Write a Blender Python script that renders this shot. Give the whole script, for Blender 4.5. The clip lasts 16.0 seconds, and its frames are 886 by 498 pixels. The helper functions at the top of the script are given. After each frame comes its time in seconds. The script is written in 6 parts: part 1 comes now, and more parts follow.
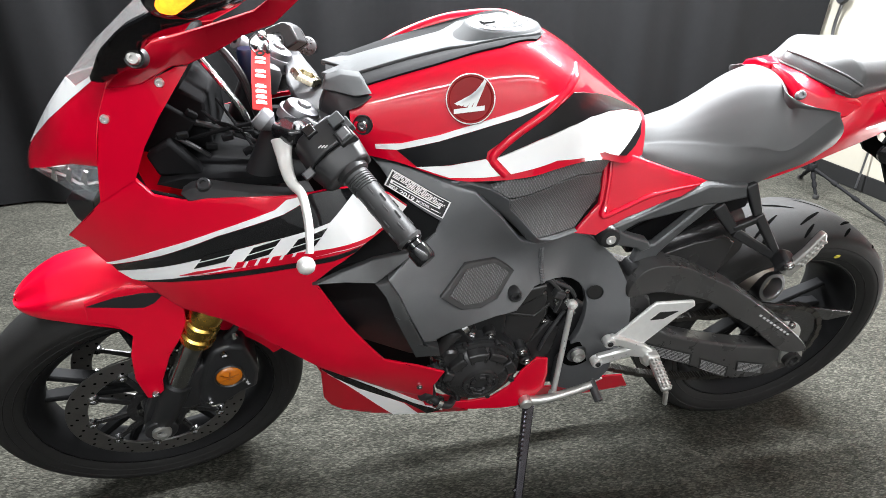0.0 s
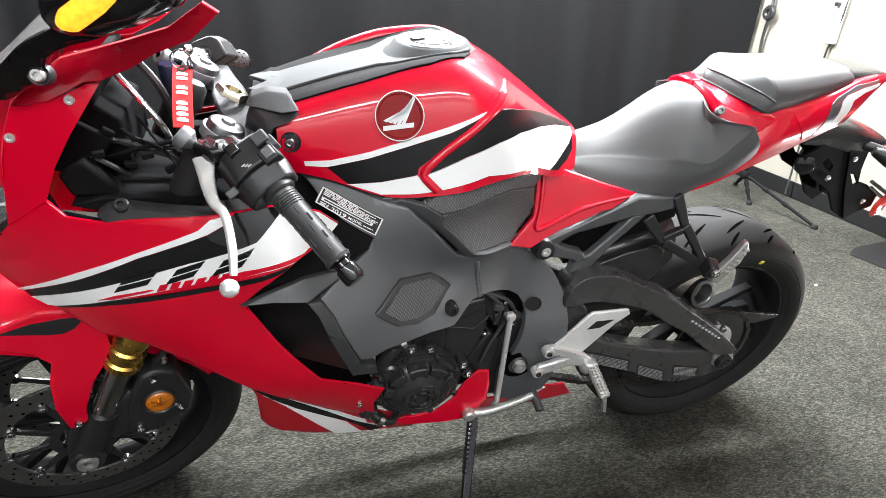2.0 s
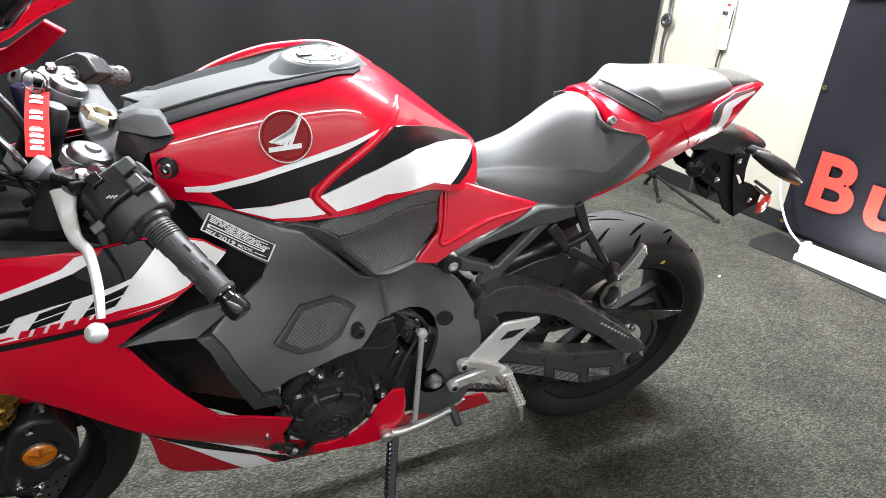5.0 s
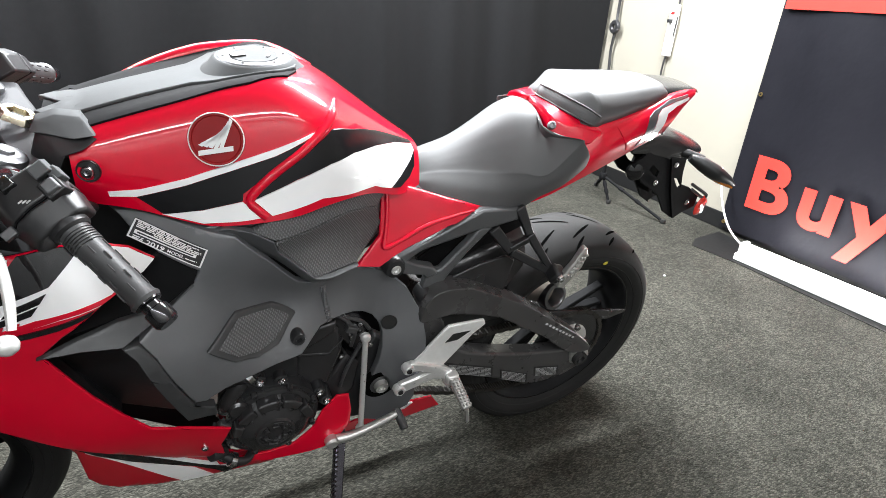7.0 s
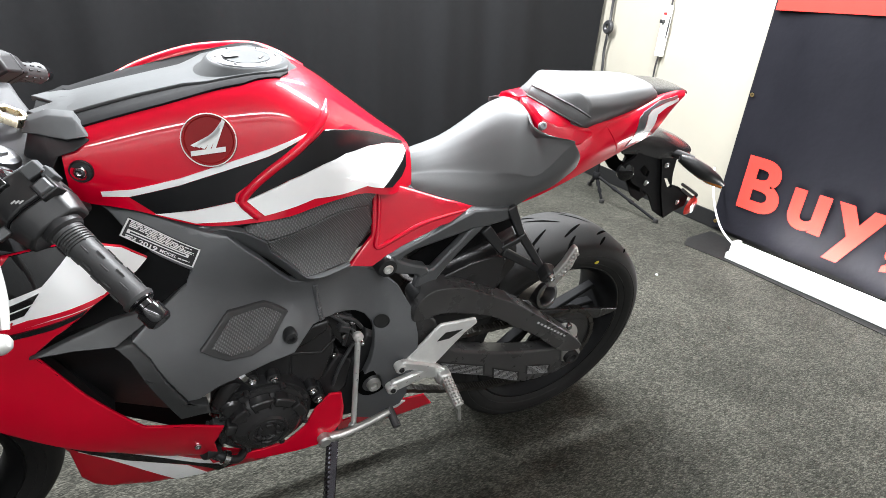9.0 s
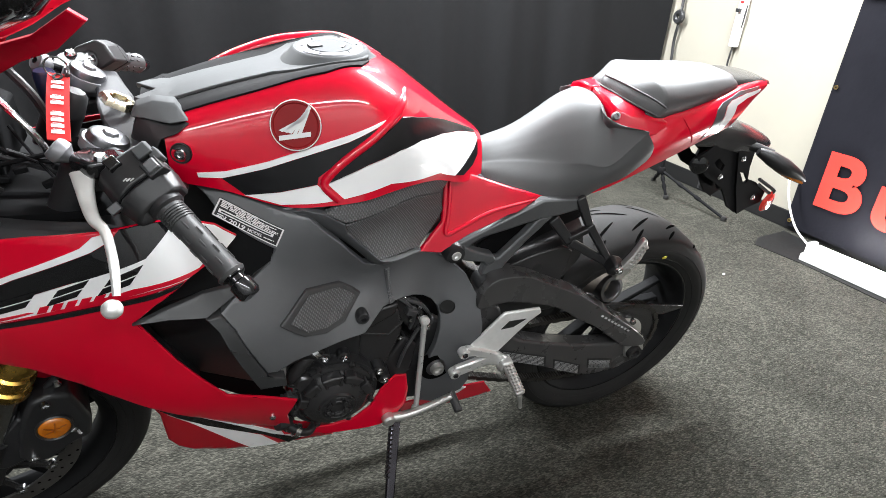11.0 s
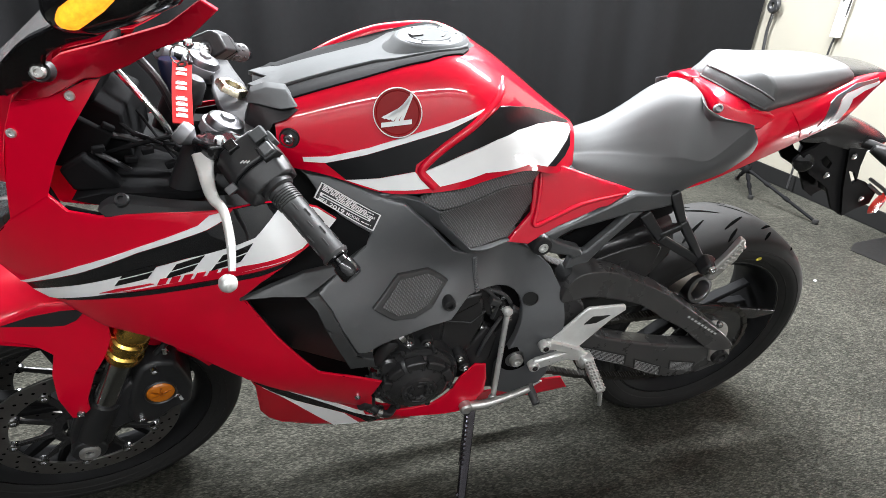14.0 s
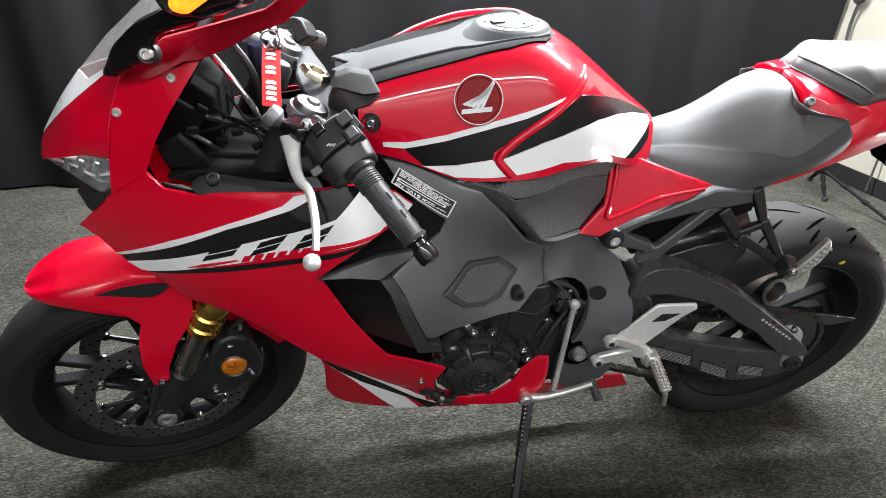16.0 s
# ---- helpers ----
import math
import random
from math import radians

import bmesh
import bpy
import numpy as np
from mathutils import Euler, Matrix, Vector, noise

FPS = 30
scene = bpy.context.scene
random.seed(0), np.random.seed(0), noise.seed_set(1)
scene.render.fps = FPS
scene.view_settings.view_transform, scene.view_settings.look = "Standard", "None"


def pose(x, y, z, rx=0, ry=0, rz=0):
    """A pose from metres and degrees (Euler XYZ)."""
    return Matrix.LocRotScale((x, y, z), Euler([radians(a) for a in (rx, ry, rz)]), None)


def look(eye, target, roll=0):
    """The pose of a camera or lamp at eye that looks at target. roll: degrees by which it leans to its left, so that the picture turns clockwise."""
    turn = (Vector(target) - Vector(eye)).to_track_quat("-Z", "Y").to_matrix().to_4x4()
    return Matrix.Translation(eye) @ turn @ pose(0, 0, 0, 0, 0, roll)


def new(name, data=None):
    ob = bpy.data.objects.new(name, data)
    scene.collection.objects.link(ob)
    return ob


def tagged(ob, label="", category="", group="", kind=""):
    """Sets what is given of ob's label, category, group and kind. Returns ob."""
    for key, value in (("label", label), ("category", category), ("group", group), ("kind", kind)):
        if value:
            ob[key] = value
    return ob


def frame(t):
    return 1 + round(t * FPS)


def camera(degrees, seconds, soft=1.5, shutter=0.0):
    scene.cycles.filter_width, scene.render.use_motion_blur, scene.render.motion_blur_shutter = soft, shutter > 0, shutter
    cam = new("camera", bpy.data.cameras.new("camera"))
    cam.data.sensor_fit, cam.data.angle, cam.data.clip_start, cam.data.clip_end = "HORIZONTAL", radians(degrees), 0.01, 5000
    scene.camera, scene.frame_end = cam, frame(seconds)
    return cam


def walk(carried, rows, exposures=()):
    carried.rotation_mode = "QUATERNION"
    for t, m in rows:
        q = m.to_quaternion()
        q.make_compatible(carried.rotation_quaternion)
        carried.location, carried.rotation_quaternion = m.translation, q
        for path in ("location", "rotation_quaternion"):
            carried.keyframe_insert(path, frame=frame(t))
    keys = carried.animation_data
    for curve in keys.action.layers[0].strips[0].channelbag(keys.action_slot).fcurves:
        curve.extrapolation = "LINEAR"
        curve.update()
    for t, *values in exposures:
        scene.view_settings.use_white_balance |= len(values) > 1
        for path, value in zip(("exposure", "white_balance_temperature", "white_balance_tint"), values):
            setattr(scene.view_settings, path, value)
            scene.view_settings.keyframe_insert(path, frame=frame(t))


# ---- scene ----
cam = camera(78.3, 16.0, soft=0.8)
PATH = [
    (0, 0.4169, -1.0262, 1.0811, 63.12, -0.57, -10.87),
    (0.5, 0.4237, -1.0263, 1.0812, 63.24, -0.95, -11.80),
    (1, 0.4340, -1.0274, 1.0832, 63.36, -1.51, -12.82),
    (1.5, 0.4423, -1.0282, 1.0862, 63.75, -1.43, -14.07),
    (2, 0.4546, -1.0266, 1.0924, 64.02, -1.53, -15.36),
    (2.5, 0.4641, -1.0245, 1.0968, 64.25, -1.42, -16.54),
    (3, 0.4764, -1.0217, 1.0988, 64.36, -1.42, -18.07),
    (3.5, 0.4865, -1.0175, 1.1032, 64.30, -1.56, -19.35),
    (4, 0.4965, -1.0169, 1.1051, 64.42, -1.57, -20.62),
    (6.5, 0.5331, -1.0236, 1.1083, 65.00, -2.86, -25.88),
    (7, 0.5420, -1.0279, 1.1110, 65.02, -3.22, -26.88),
    (7.5, 0.5478, -1.0308, 1.1106, 65.17, -3.37, -27.89),
    (8, 0.5490, -1.0324, 1.1164, 65.02, -3.63, -28.47),
    (10.5, 0.5191, -1.0441, 1.1124, 64.37, -2.80, -23.10),
    (11, 0.5094, -1.0416, 1.1103, 63.97, -2.64, -21.64),
    (11.5, 0.5050, -1.0444, 1.1095, 63.90, -2.44, -20.54),
    (12, 0.4970, -1.0469, 1.1093, 63.74, -2.18, -19.22),
    (12.5, 0.4848, -1.0448, 1.1086, 63.72, -1.99, -18.41),
    (13, 0.4758, -1.0406, 1.1069, 63.65, -1.92, -17.13),
    (13.5, 0.4693, -1.0370, 1.1054, 63.42, -1.94, -16.01),
    (14, 0.4607, -1.0318, 1.1033, 63.03, -1.83, -14.98),
    (14.5, 0.4520, -1.0269, 1.1027, 62.32, -1.67, -13.80),
    (15, 0.4395, -1.0253, 1.0989, 62.28, -1.67, -12.37),
    (15.5, 0.4301, -1.0252, 1.1002, 62.04, -1.60, -10.84),
    (16, 0.4182, -1.0282, 1.0958, 62.12, -1.57, -9.67),
]
walk(cam, [(t, pose(x, y, z, rx, ry, rz)) for t, x, y, z, rx, ry, rz in PATH], exposures=[(0.0, 0.50), (2.0, 0.44), (3.0, 0.47), (3.5, 0.36), (4.0, 0.27), (7.5, 0.12), (12.0, 0.09), (14.0, 0.09), (16.0, 0.07)])

# ---- sky and lamps: a closed showroom corner with ceiling panels and added fill ----
world = bpy.data.worlds.new("showroom_world")
scene.world = world
world.use_nodes = True
world.node_tree.nodes["Background"].inputs[0].default_value = (0.9, 0.95, 1.0, 1)
world.node_tree.nodes["Background"].inputs[1].default_value = 0.05
scene.view_settings.exposure = 0.0


def area_lamp(name, eye, target, size_x, size_y, watts, colour=(1, 1, 1)):
    data = bpy.data.lights.new(name, "AREA")
    data.shape, data.size, data.size_y, data.energy, data.color = "RECTANGLE", size_x, size_y, watts, colour
    ob = new(name, data)
    ob.matrix_world = look(eye, target)
    return ob


area_lamp("unseen_ceiling_tube", (0.7, 1.58, 2.56), (0.7, 1.50, 0), 3.4, 0.10, 490, (0.93, 0.965, 1.0))
area_lamp("ceiling_panel_lamp", (2.15, 0.30, 2.55), (2.15, 0.20, 0), 1.5, 0.3, 235, (0.93, 0.965, 1.0))
# unseen fill lamp, added to light the grey wall so it bounces forward
area_lamp("unseen_fill_wash", (0.4, -2.9, 2.56), (0.4, -3.66, 2.05), 4.6, 0.10, 135, (0.94, 0.97, 1.0))
# unseen front strip, added as direct fill for the near flank
area_lamp("unseen_ceiling_tube", (0.4, -2.45, 2.57), (0.5, -1.0, 0.6), 3.2, 0.07, 42, (0.94, 0.97, 1.0))


# ---- materials ----
def nodes_of(name):
    m = bpy.data.materials.new(name)
    m.use_nodes = True
    nt = m.node_tree
    return m, nt, nt.nodes, nt.links, nt.nodes["Principled BSDF"]


def setp(b, **kw):
    names = dict(rough="Roughness", metal="Metallic", coat="Coat Weight", coat_rough="Coat Roughness", ior="IOR",
                 spec="Specular IOR Level", trans="Transmission Weight", alpha="Alpha", sheen="Sheen Weight")
    for k, v in kw.items():
        b.inputs[names[k]].default_value = v


def noise_tex(nt, scale, detail=4, rough=0.6, coords="Object"):
    tc = nt.nodes.new("ShaderNodeTexCoord")
    n = nt.nodes.new("ShaderNodeTexNoise")
    n.inputs["Scale"].default_value, n.inputs["Detail"].default_value, n.inputs["Roughness"].default_value = scale, detail, rough
    nt.links.new(tc.outputs[coords], n.inputs["Vector"])
    return n


def ramp(nt, src, stops):
    r = nt.nodes.new("ShaderNodeValToRGB")
    e = r.color_ramp.elements
    while len(e) < len(stops):
        e.new(0.5)
    for el, (p, c) in zip(e, stops):
        el.position, el.color = p, (*c, 1) if len(c) == 3 else c
    nt.links.new(src, r.inputs[0])
    return r


def mat(name, colour, rough=0.5, metal=0.0, vary=0.12, scale=60.0, bump=0.0, bump_scale=400.0, rough_vary=0.08, dist=0.001, **kw):
    """Surface with fine grain and broad blotches in colour and gloss."""
    m, nt, nodes, links, b = nodes_of(name)
    big, small = noise_tex(nt, scale * 0.12, 3), noise_tex(nt, scale, 5)
    mix = nodes.new("ShaderNodeMath"); mix.operation = "MULTIPLY_ADD"
    links.new(big.outputs["Fac"], mix.inputs[0]); mix.inputs[1].default_value = 0.6
    half = nodes.new("ShaderNodeMath"); half.operation = "MULTIPLY"; half.inputs[1].default_value = 0.4
    links.new(small.outputs["Fac"], half.inputs[0]); links.new(half.outputs[0], mix.inputs[2])
    lo, hi = [max(0, c * (1 - vary)) for c in colour], [min(1, c * (1 + vary)) for c in colour]
    r = ramp(nt, mix.outputs[0], [(0.3, lo), (0.7, hi)])
    links.new(r.outputs[0], b.inputs["Base Color"])
    rr = nodes.new("ShaderNodeMapRange")
    rr.inputs[3].default_value, rr.inputs[4].default_value = max(0.02, rough - rough_vary), min(1, rough + rough_vary)
    links.new(small.outputs["Fac"], rr.inputs[0]); links.new(rr.outputs[0], b.inputs["Roughness"])
    setp(b, metal=metal, **kw)
    if bump:
        bt = noise_tex(nt, bump_scale, 3)
        bn = nodes.new("ShaderNodeBump")
        bn.inputs["Strength"].default_value, bn.inputs["Distance"].default_value = bump, dist
        links.new(bt.outputs["Fac"], bn.inputs["Height"]); links.new(bn.outputs[0], b.inputs["Normal"])
    return m


RED = mat("red_lacquer", (0.60, 0.0, 0.020), 0.34, 0.0, 0.04, 40, rough_vary=0.02, spec=0.12, coat=1.0, coat_rough=0.03)
# darker than RED, used on the belly pan alone
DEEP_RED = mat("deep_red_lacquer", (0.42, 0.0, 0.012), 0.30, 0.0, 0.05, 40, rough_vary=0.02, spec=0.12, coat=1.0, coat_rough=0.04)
WHITE = mat("white_lacquer", (0.86, 0.86, 0.86), 0.30, 0.0, 0.02, 40, spec=0.2, coat=0.8, coat_rough=0.04)
GLOSS_BLACK = mat("gloss_black_lacquer", (0.008, 0.008, 0.009), 0.20, 0.0, 0.1, 40, spec=0.12, coat=1.0, coat_rough=0.03)
STRIPE_BLACK = mat("black_stripe_film", (0.008, 0.008, 0.009), 0.35, 0.0, 0.1, 40, spec=0.12, coat=0.35, coat_rough=0.16)
MATT_BLACK = mat("matt_black_plastic", (0.016, 0.016, 0.017), 0.42, 0.0, 0.2, 120, bump=0.15, bump_scale=1800, dist=0.0004)
DARK_METAL = mat("dark_coated_metal", (0.034, 0.033, 0.034), 0.24, 0.3, 0.10, 30, bump=0.1, bump_scale=1500, dist=0.0004)
FRAME_GREY = mat("satin_dark_grey_plastic", (0.081, 0.083, 0.087), 0.44, 0.0, 0.08, 160, spec=0.8, bump=0.08, bump_scale=2200, dist=0.0003)
# frame plastic darkened: shade of the forward-turned faces put into the colour
WING_SHADED = mat("satin_frame_plastic_shaded", (0.030, 0.031, 0.032), 0.40, 0.0, 0.1, 160, bump=0.08, bump_scale=2200, dist=0.0003)
COVER_GREY = mat("satin_mid_grey_plastic", (0.085, 0.088, 0.09), 0.60, 0.0, 0.05, 160, spec=0.08, bump=0.06, bump_scale=2200, dist=0.0003)
RUBBER = mat("tyre_rubber", (0.014, 0.0136, 0.0132), 0.72, 0.0, 0.25, 60, spec=0.22, bump=0.25, bump_scale=700, dist=0.0006)
GRIP_RUBBER = mat("grip_rubber", (0.036, 0.036, 0.037), 0.50, 0.0, 0.15, 120, bump=0.2, bump_scale=900, dist=0.0004)
VINYL = mat("black_seat_vinyl", (0.056, 0.056, 0.0575), 0.54, 0.0, 0.08, 60, spec=0.6, bump=0.25, bump_scale=1300, dist=0.0004)
LEVER = mat("bright_cast_lever_alloy", (0.78, 0.78, 0.76), 0.34, 0.5, 0.08, 120, bump=0.08, bump_scale=900, dist=0.0003)
HEEL = mat("pale_satin_aluminium", (0.80, 0.795, 0.78), 0.36, 0.35, 0.08, 120, bump=0.08, bump_scale=900, dist=0.0003)
SILVER = mat("brushed_aluminium", (0.70, 0.695, 0.68), 0.30, 0.55, 0.08, 120, bump=0.08, bump_scale=900, dist=0.0003)
CAST = mat("cast_aluminium", (0.52, 0.51, 0.49), 0.36, 0.75, 0.12, 150, bump=0.2, bump_scale=900, dist=0.0004)
STEEL = mat("polished_steel", (0.62, 0.62, 0.63), 0.20, 1.0, 0.06, 90)
DISC_STEEL = mat("brake_disc_steel", (0.15, 0.143, 0.135), 0.42, 0.8, 0.2, 220, bump=0.15, bump_scale=1200, dist=0.0003)
FORK_STEEL = mat("fork_tube_steel", (0.50, 0.51, 0.52), 0.16, 1.0, 0.05, 60)
GOLD = mat("gold_anodised_metal", (0.72, 0.44, 0.10), 0.26, 1.0, 0.08, 90)
CAP_STEEL = mat("polished_dark_steel", (0.20, 0.20, 0.21), 0.32, 1.0, 0.1, 90)
YOKE = mat("grey_cast_yoke", (0.040, 0.040, 0.043), 0.55, 0.0, 0.1, 150, spec=0.15, bump=0.15, bump_scale=900, dist=0.0004)
CHAIN = mat("oiled_chain_steel", (0.060, 0.056, 0.051), 0.42, 0.8, 0.35, 200)
EXHAUST = mat("burnt_exhaust_steel", (0.38, 0.34, 0.30), 0.35, 0.9, 0.25, 60)
# flat black standing in for the shade inside holes, slots and recesses
GROOVE = mat("recess_shade_black", (0.003, 0.003, 0.003), 0.9, 0.0, 0.1, 60, spec=0.0)
WHEEL_BLACK = mat("satin_black_wheel_paint", (0.011, 0.011, 0.0115), 0.55, 0.0, 0.15, 80, spec=0.06)
CAP_METAL = mat("satin_alloy_cap", (0.20, 0.20, 0.21), 0.5, 0.6, 0.08, 90)
SWING = mat("worn_dark_swingarm_alloy", (0.058, 0.056, 0.056), 0.28, 0.15, 0.14, 14, bump=0.1, bump_scale=900, dist=0.0004)
STAND_STEEL = mat("dark_plated_stand_steel", (0.10, 0.095, 0.11), 0.22, 0.9, 0.15, 80)
SUB_GREY = mat("dark_cast_subframe_alloy", (0.095, 0.097, 0.100), 0.32, 0.25, 0.15, 60, bump=0.1, bump_scale=1200, dist=0.0004)
# black of the print, also painted as shade for holes and slots
INK = mat("black_print_and_hole_shade", (0.012, 0.012, 0.012), 0.5, 0.0, 0.1, 60)
PALE_INK = mat("pale_print", (0.55, 0.55, 0.55), 0.5, 0.0, 0.1, 60)
GREY_INK = mat("grey_print", (0.30, 0.30, 0.30), 0.5, 0.0, 0.1, 60)
LABEL_WHITE = mat("white_label_film", (0.75, 0.75, 0.74), 0.35, 0.0, 0.03, 60)
RED_CLOTH = mat("red_woven_tag", (0.62, 0.02, 0.02), 0.75, 0.0, 0.15, 500, bump=0.4, bump_scale=1500, dist=0.0004)
WHITE_THREAD = mat("white_thread", (0.8, 0.78, 0.76), 0.8, 0.0, 0.08, 500)
AMBER = mat("amber_reflector_plastic", (0.50, 0.14, 0.006), 0.18, 0.0, 0.15, 300, bump=0.5, bump_scale=900, dist=0.0006, coat=1.0)
AMBER_DARK = mat("dark_amber_plastic", (0.30, 0.07, 0.004), 0.3, 0.0, 0.15, 300)
RED_LENS = mat("red_reflector_plastic", (0.65, 0.03, 0.02), 0.15, 0.0, 0.15, 300, bump=0.5, bump_scale=900, dist=0.0006, coat=1.0)
BLUE_CAP = mat("dark_blue_plastic", (0.012, 0.018, 0.05), 0.35, 0.0, 0.1, 60)
YELLOW = mat("yellow_sticker", (0.75, 0.60, 0.05), 0.4, 0.0, 0.08, 60)
GREY_STRIPE = mat("dark_grey_stripe", (0.09, 0.09, 0.095), 0.3, 0.0, 0.06, 60, coat=0.8)
EMBLEM_RED = mat("emblem_red", (0.24, 0.004, 0.006), 0.45, 0.0, 0.1, 60, spec=0.2, coat=0.1)


def glass_mat(name, colour, rough=0.03, alpha=0.35):
    m, nt, nodes, links, b = nodes_of(name)
    n = noise_tex(nt, 8)
    r = ramp(nt, n.outputs["Fac"], [(0.3, [c * 0.92 for c in colour]), (0.7, colour)])
    links.new(r.outputs[0], b.inputs["Base Color"])
    setp(b, rough=rough, alpha=alpha, ior=1.49, coat=1.0, coat_rough=0.02)
    return m


SCREEN = glass_mat("clear_windscreen_plastic", (0.72, 0.72, 0.72), 0.05, 0.38)
LENS = glass_mat("clear_headlight_lens", (0.80, 0.88, 0.93), 0.03, 0.12)
BOWL = mat("chrome_bowl", (0.55, 0.60, 0.63), 0.20, 0.9, 0.25, 60)


def glow_mat(name, colour, strength):
    m, nt, nodes, links, b = nodes_of(name)
    b.inputs["Base Color"].default_value = (*colour, 1)
    b.inputs["Emission Color"].default_value = (*colour, 1)
    b.inputs["Emission Strength"].default_value = strength
    n = noise_tex(nt, 150)
    r = ramp(nt, n.outputs["Fac"], [(0.3, [c * 0.6 for c in colour]), (0.7, colour)])
    links.new(r.outputs[0], b.inputs["Emission Color"])
    return m


INDICATOR = glow_mat("lit_amber_lens", (1.0, 0.36, 0.02), 1.5)
TUBE_GLOW = glow_mat("lit_white_diffuser", (1.0, 0.99, 0.97), 70.0)
SWITCH_RED = mat("red_switch_plastic", (0.5, 0.02, 0.02), 0.35)


def weave_mat(name, colour, pitch, rough=0.55, depth=0.7):
    """Moulded grip texture of small raised diamonds, with shade coloured into the hollows."""
    m, nt, nodes, links, b = nodes_of(name)
    tc = nodes.new("ShaderNodeTexCoord")
    heights = []
    for ang in (35, -35):
        mp = nodes.new("ShaderNodeMapping"); mp.inputs["Rotation"].default_value = (0, radians(ang), 0)
        links.new(tc.outputs["Object"], mp.inputs["Vector"])
        wv = nodes.new("ShaderNodeTexWave"); wv.bands_direction = "X"
        wv.inputs["Scale"].default_value = 1 / pitch / 3.18
        links.new(mp.outputs[0], wv.inputs["Vector"]); heights.append(wv)
    mul = nodes.new("ShaderNodeMath"); mul.operation = "MULTIPLY"
    for i, h in enumerate(heights):
        links.new(h.outputs["Fac"], mul.inputs[i])
    # hollows between the diamonds get their shade from the colour as well
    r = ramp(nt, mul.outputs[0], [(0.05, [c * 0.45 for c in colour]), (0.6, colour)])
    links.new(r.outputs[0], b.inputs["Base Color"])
    bn = nodes.new("ShaderNodeBump"); bn.inputs["Strength"].default_value, bn.inputs["Distance"].default_value = depth, 0.0015
    links.new(mul.outputs[0], bn.inputs["Height"]); links.new(bn.outputs[0], b.inputs["Normal"])
    setp(b, rough=rough)
    return m


PAD = weave_mat("textured_grip_pad", (0.135, 0.136, 0.138), 0.0040)


def carpet_mat():
    """Looped pile: dark gaps between pale and dark yarn tufts, broad dirt on top."""
    m, nt, nodes, links, b = nodes_of("grey_loop_carpet")
    tc = nodes.new("ShaderNodeTexCoord")
    mp = nodes.new("ShaderNodeMapping"); mp.inputs["Scale"].default_value = (0.8, 2.1, 1.0); mp.inputs["Rotation"].default_value = (0, 0, radians(28))
    links.new(tc.outputs["Object"], mp.inputs["Vector"])
    vor = nodes.new("ShaderNodeTexVoronoi"); vor.inputs["Scale"].default_value = 165
    links.new(mp.outputs[0], vor.inputs["Vector"])
    sep = nodes.new("ShaderNodeSeparateColor"); links.new(vor.outputs["Color"], sep.inputs[0])
    big, mid = noise_tex(nt, 2.2, 7, 0.72), noise_tex(nt, 34, 5, 0.8)
    a = nodes.new("ShaderNodeMath"); a.operation = "MULTIPLY_ADD"; a.inputs[1].default_value = 0.30
    links.new(sep.outputs[0], a.inputs[0])
    c = nodes.new("ShaderNodeMath"); c.operation = "MULTIPLY_ADD"; c.inputs[1].default_value = 0.38
    links.new(mid.outputs["Fac"], c.inputs[0])
    d = nodes.new("ShaderNodeMath"); d.operation = "MULTIPLY"; d.inputs[1].default_value = 0.50
    links.new(big.outputs["Fac"], d.inputs[0]); links.new(d.outputs[0], c.inputs[2]); links.new(c.outputs[0], a.inputs[2])
    r = ramp(nt, a.outputs[0], [(0.34, (0.010, 0.010, 0.0083)), (0.60, (0.038, 0.037, 0.0305)), (0.88, (0.105, 0.102, 0.084))])
    gap = ramp(nt, vor.outputs["Distance"], [(0.25, (1, 1, 1)), (0.8, (0.6, 0.6, 0.6))])
    mul = nodes.new("ShaderNodeMix"); mul.data_type = "RGBA"; mul.blend_type = "MULTIPLY"; mul.inputs[0].default_value = 1.0
    links.new(r.outputs[0], mul.inputs[6]); links.new(gap.outputs[0], mul.inputs[7])
    links.new(mul.outputs[2], b.inputs["Base Color"])
    bn = nodes.new("ShaderNodeBump"); bn.inputs["Strength"].default_value, bn.inputs["Distance"].default_value = 0.8, 0.003
    bn.invert = True
    links.new(vor.outputs["Distance"], bn.inputs["Height"]); links.new(bn.outputs[0], b.inputs["Normal"])
    setp(b, rough=0.95, spec=0.1)
    return m


CARPET = carpet_mat()
CURTAIN = mat("black_curtain_cloth", (0.0060, 0.0061, 0.0066), 0.9, 0.0, 0.2, 300, bump=0.3, bump_scale=900, dist=0.001, sheen=0.01, spec=0.15)
# black set below MATT_BLACK to stand in for shade around the cockpit
INTERIOR = mat("dull_black_and_shade", (0.006, 0.006, 0.0065), 0.75, 0.0, 0.2, 120, spec=0.08)
WALL_PAINT = mat("beige_wall_paint", (0.24, 0.224, 0.184), 0.7, 0.0, 0.04, 30, bump=0.08, bump_scale=250, dist=0.001)
# kept pale so that the unseen south wall bounces fill light
PALE_WALL = mat("bounce_wall_paint", (0.30, 0.30, 0.295), 0.8, 0.0, 0.04, 30)
CEILING_PAINT = mat("pale_ceiling_paint", (0.75, 0.75, 0.73), 0.8, 0.0, 0.04, 30)
SKIRTING = mat("black_skirting_vinyl", (0.009, 0.009, 0.009), 0.6, 0.0, 0.15, 60, spec=0.15)
BANNER = mat("black_banner_vinyl", (0.0085, 0.0085, 0.011), 0.5, 0.0, 0.15, 14, spec=0.06, bump=0.35, bump_scale=9, dist=0.01)
BANNER_RED = mat("red_banner_ink", (0.52, 0.032, 0.024), 0.5, 0.0, 0.06, 14, spec=0.12)
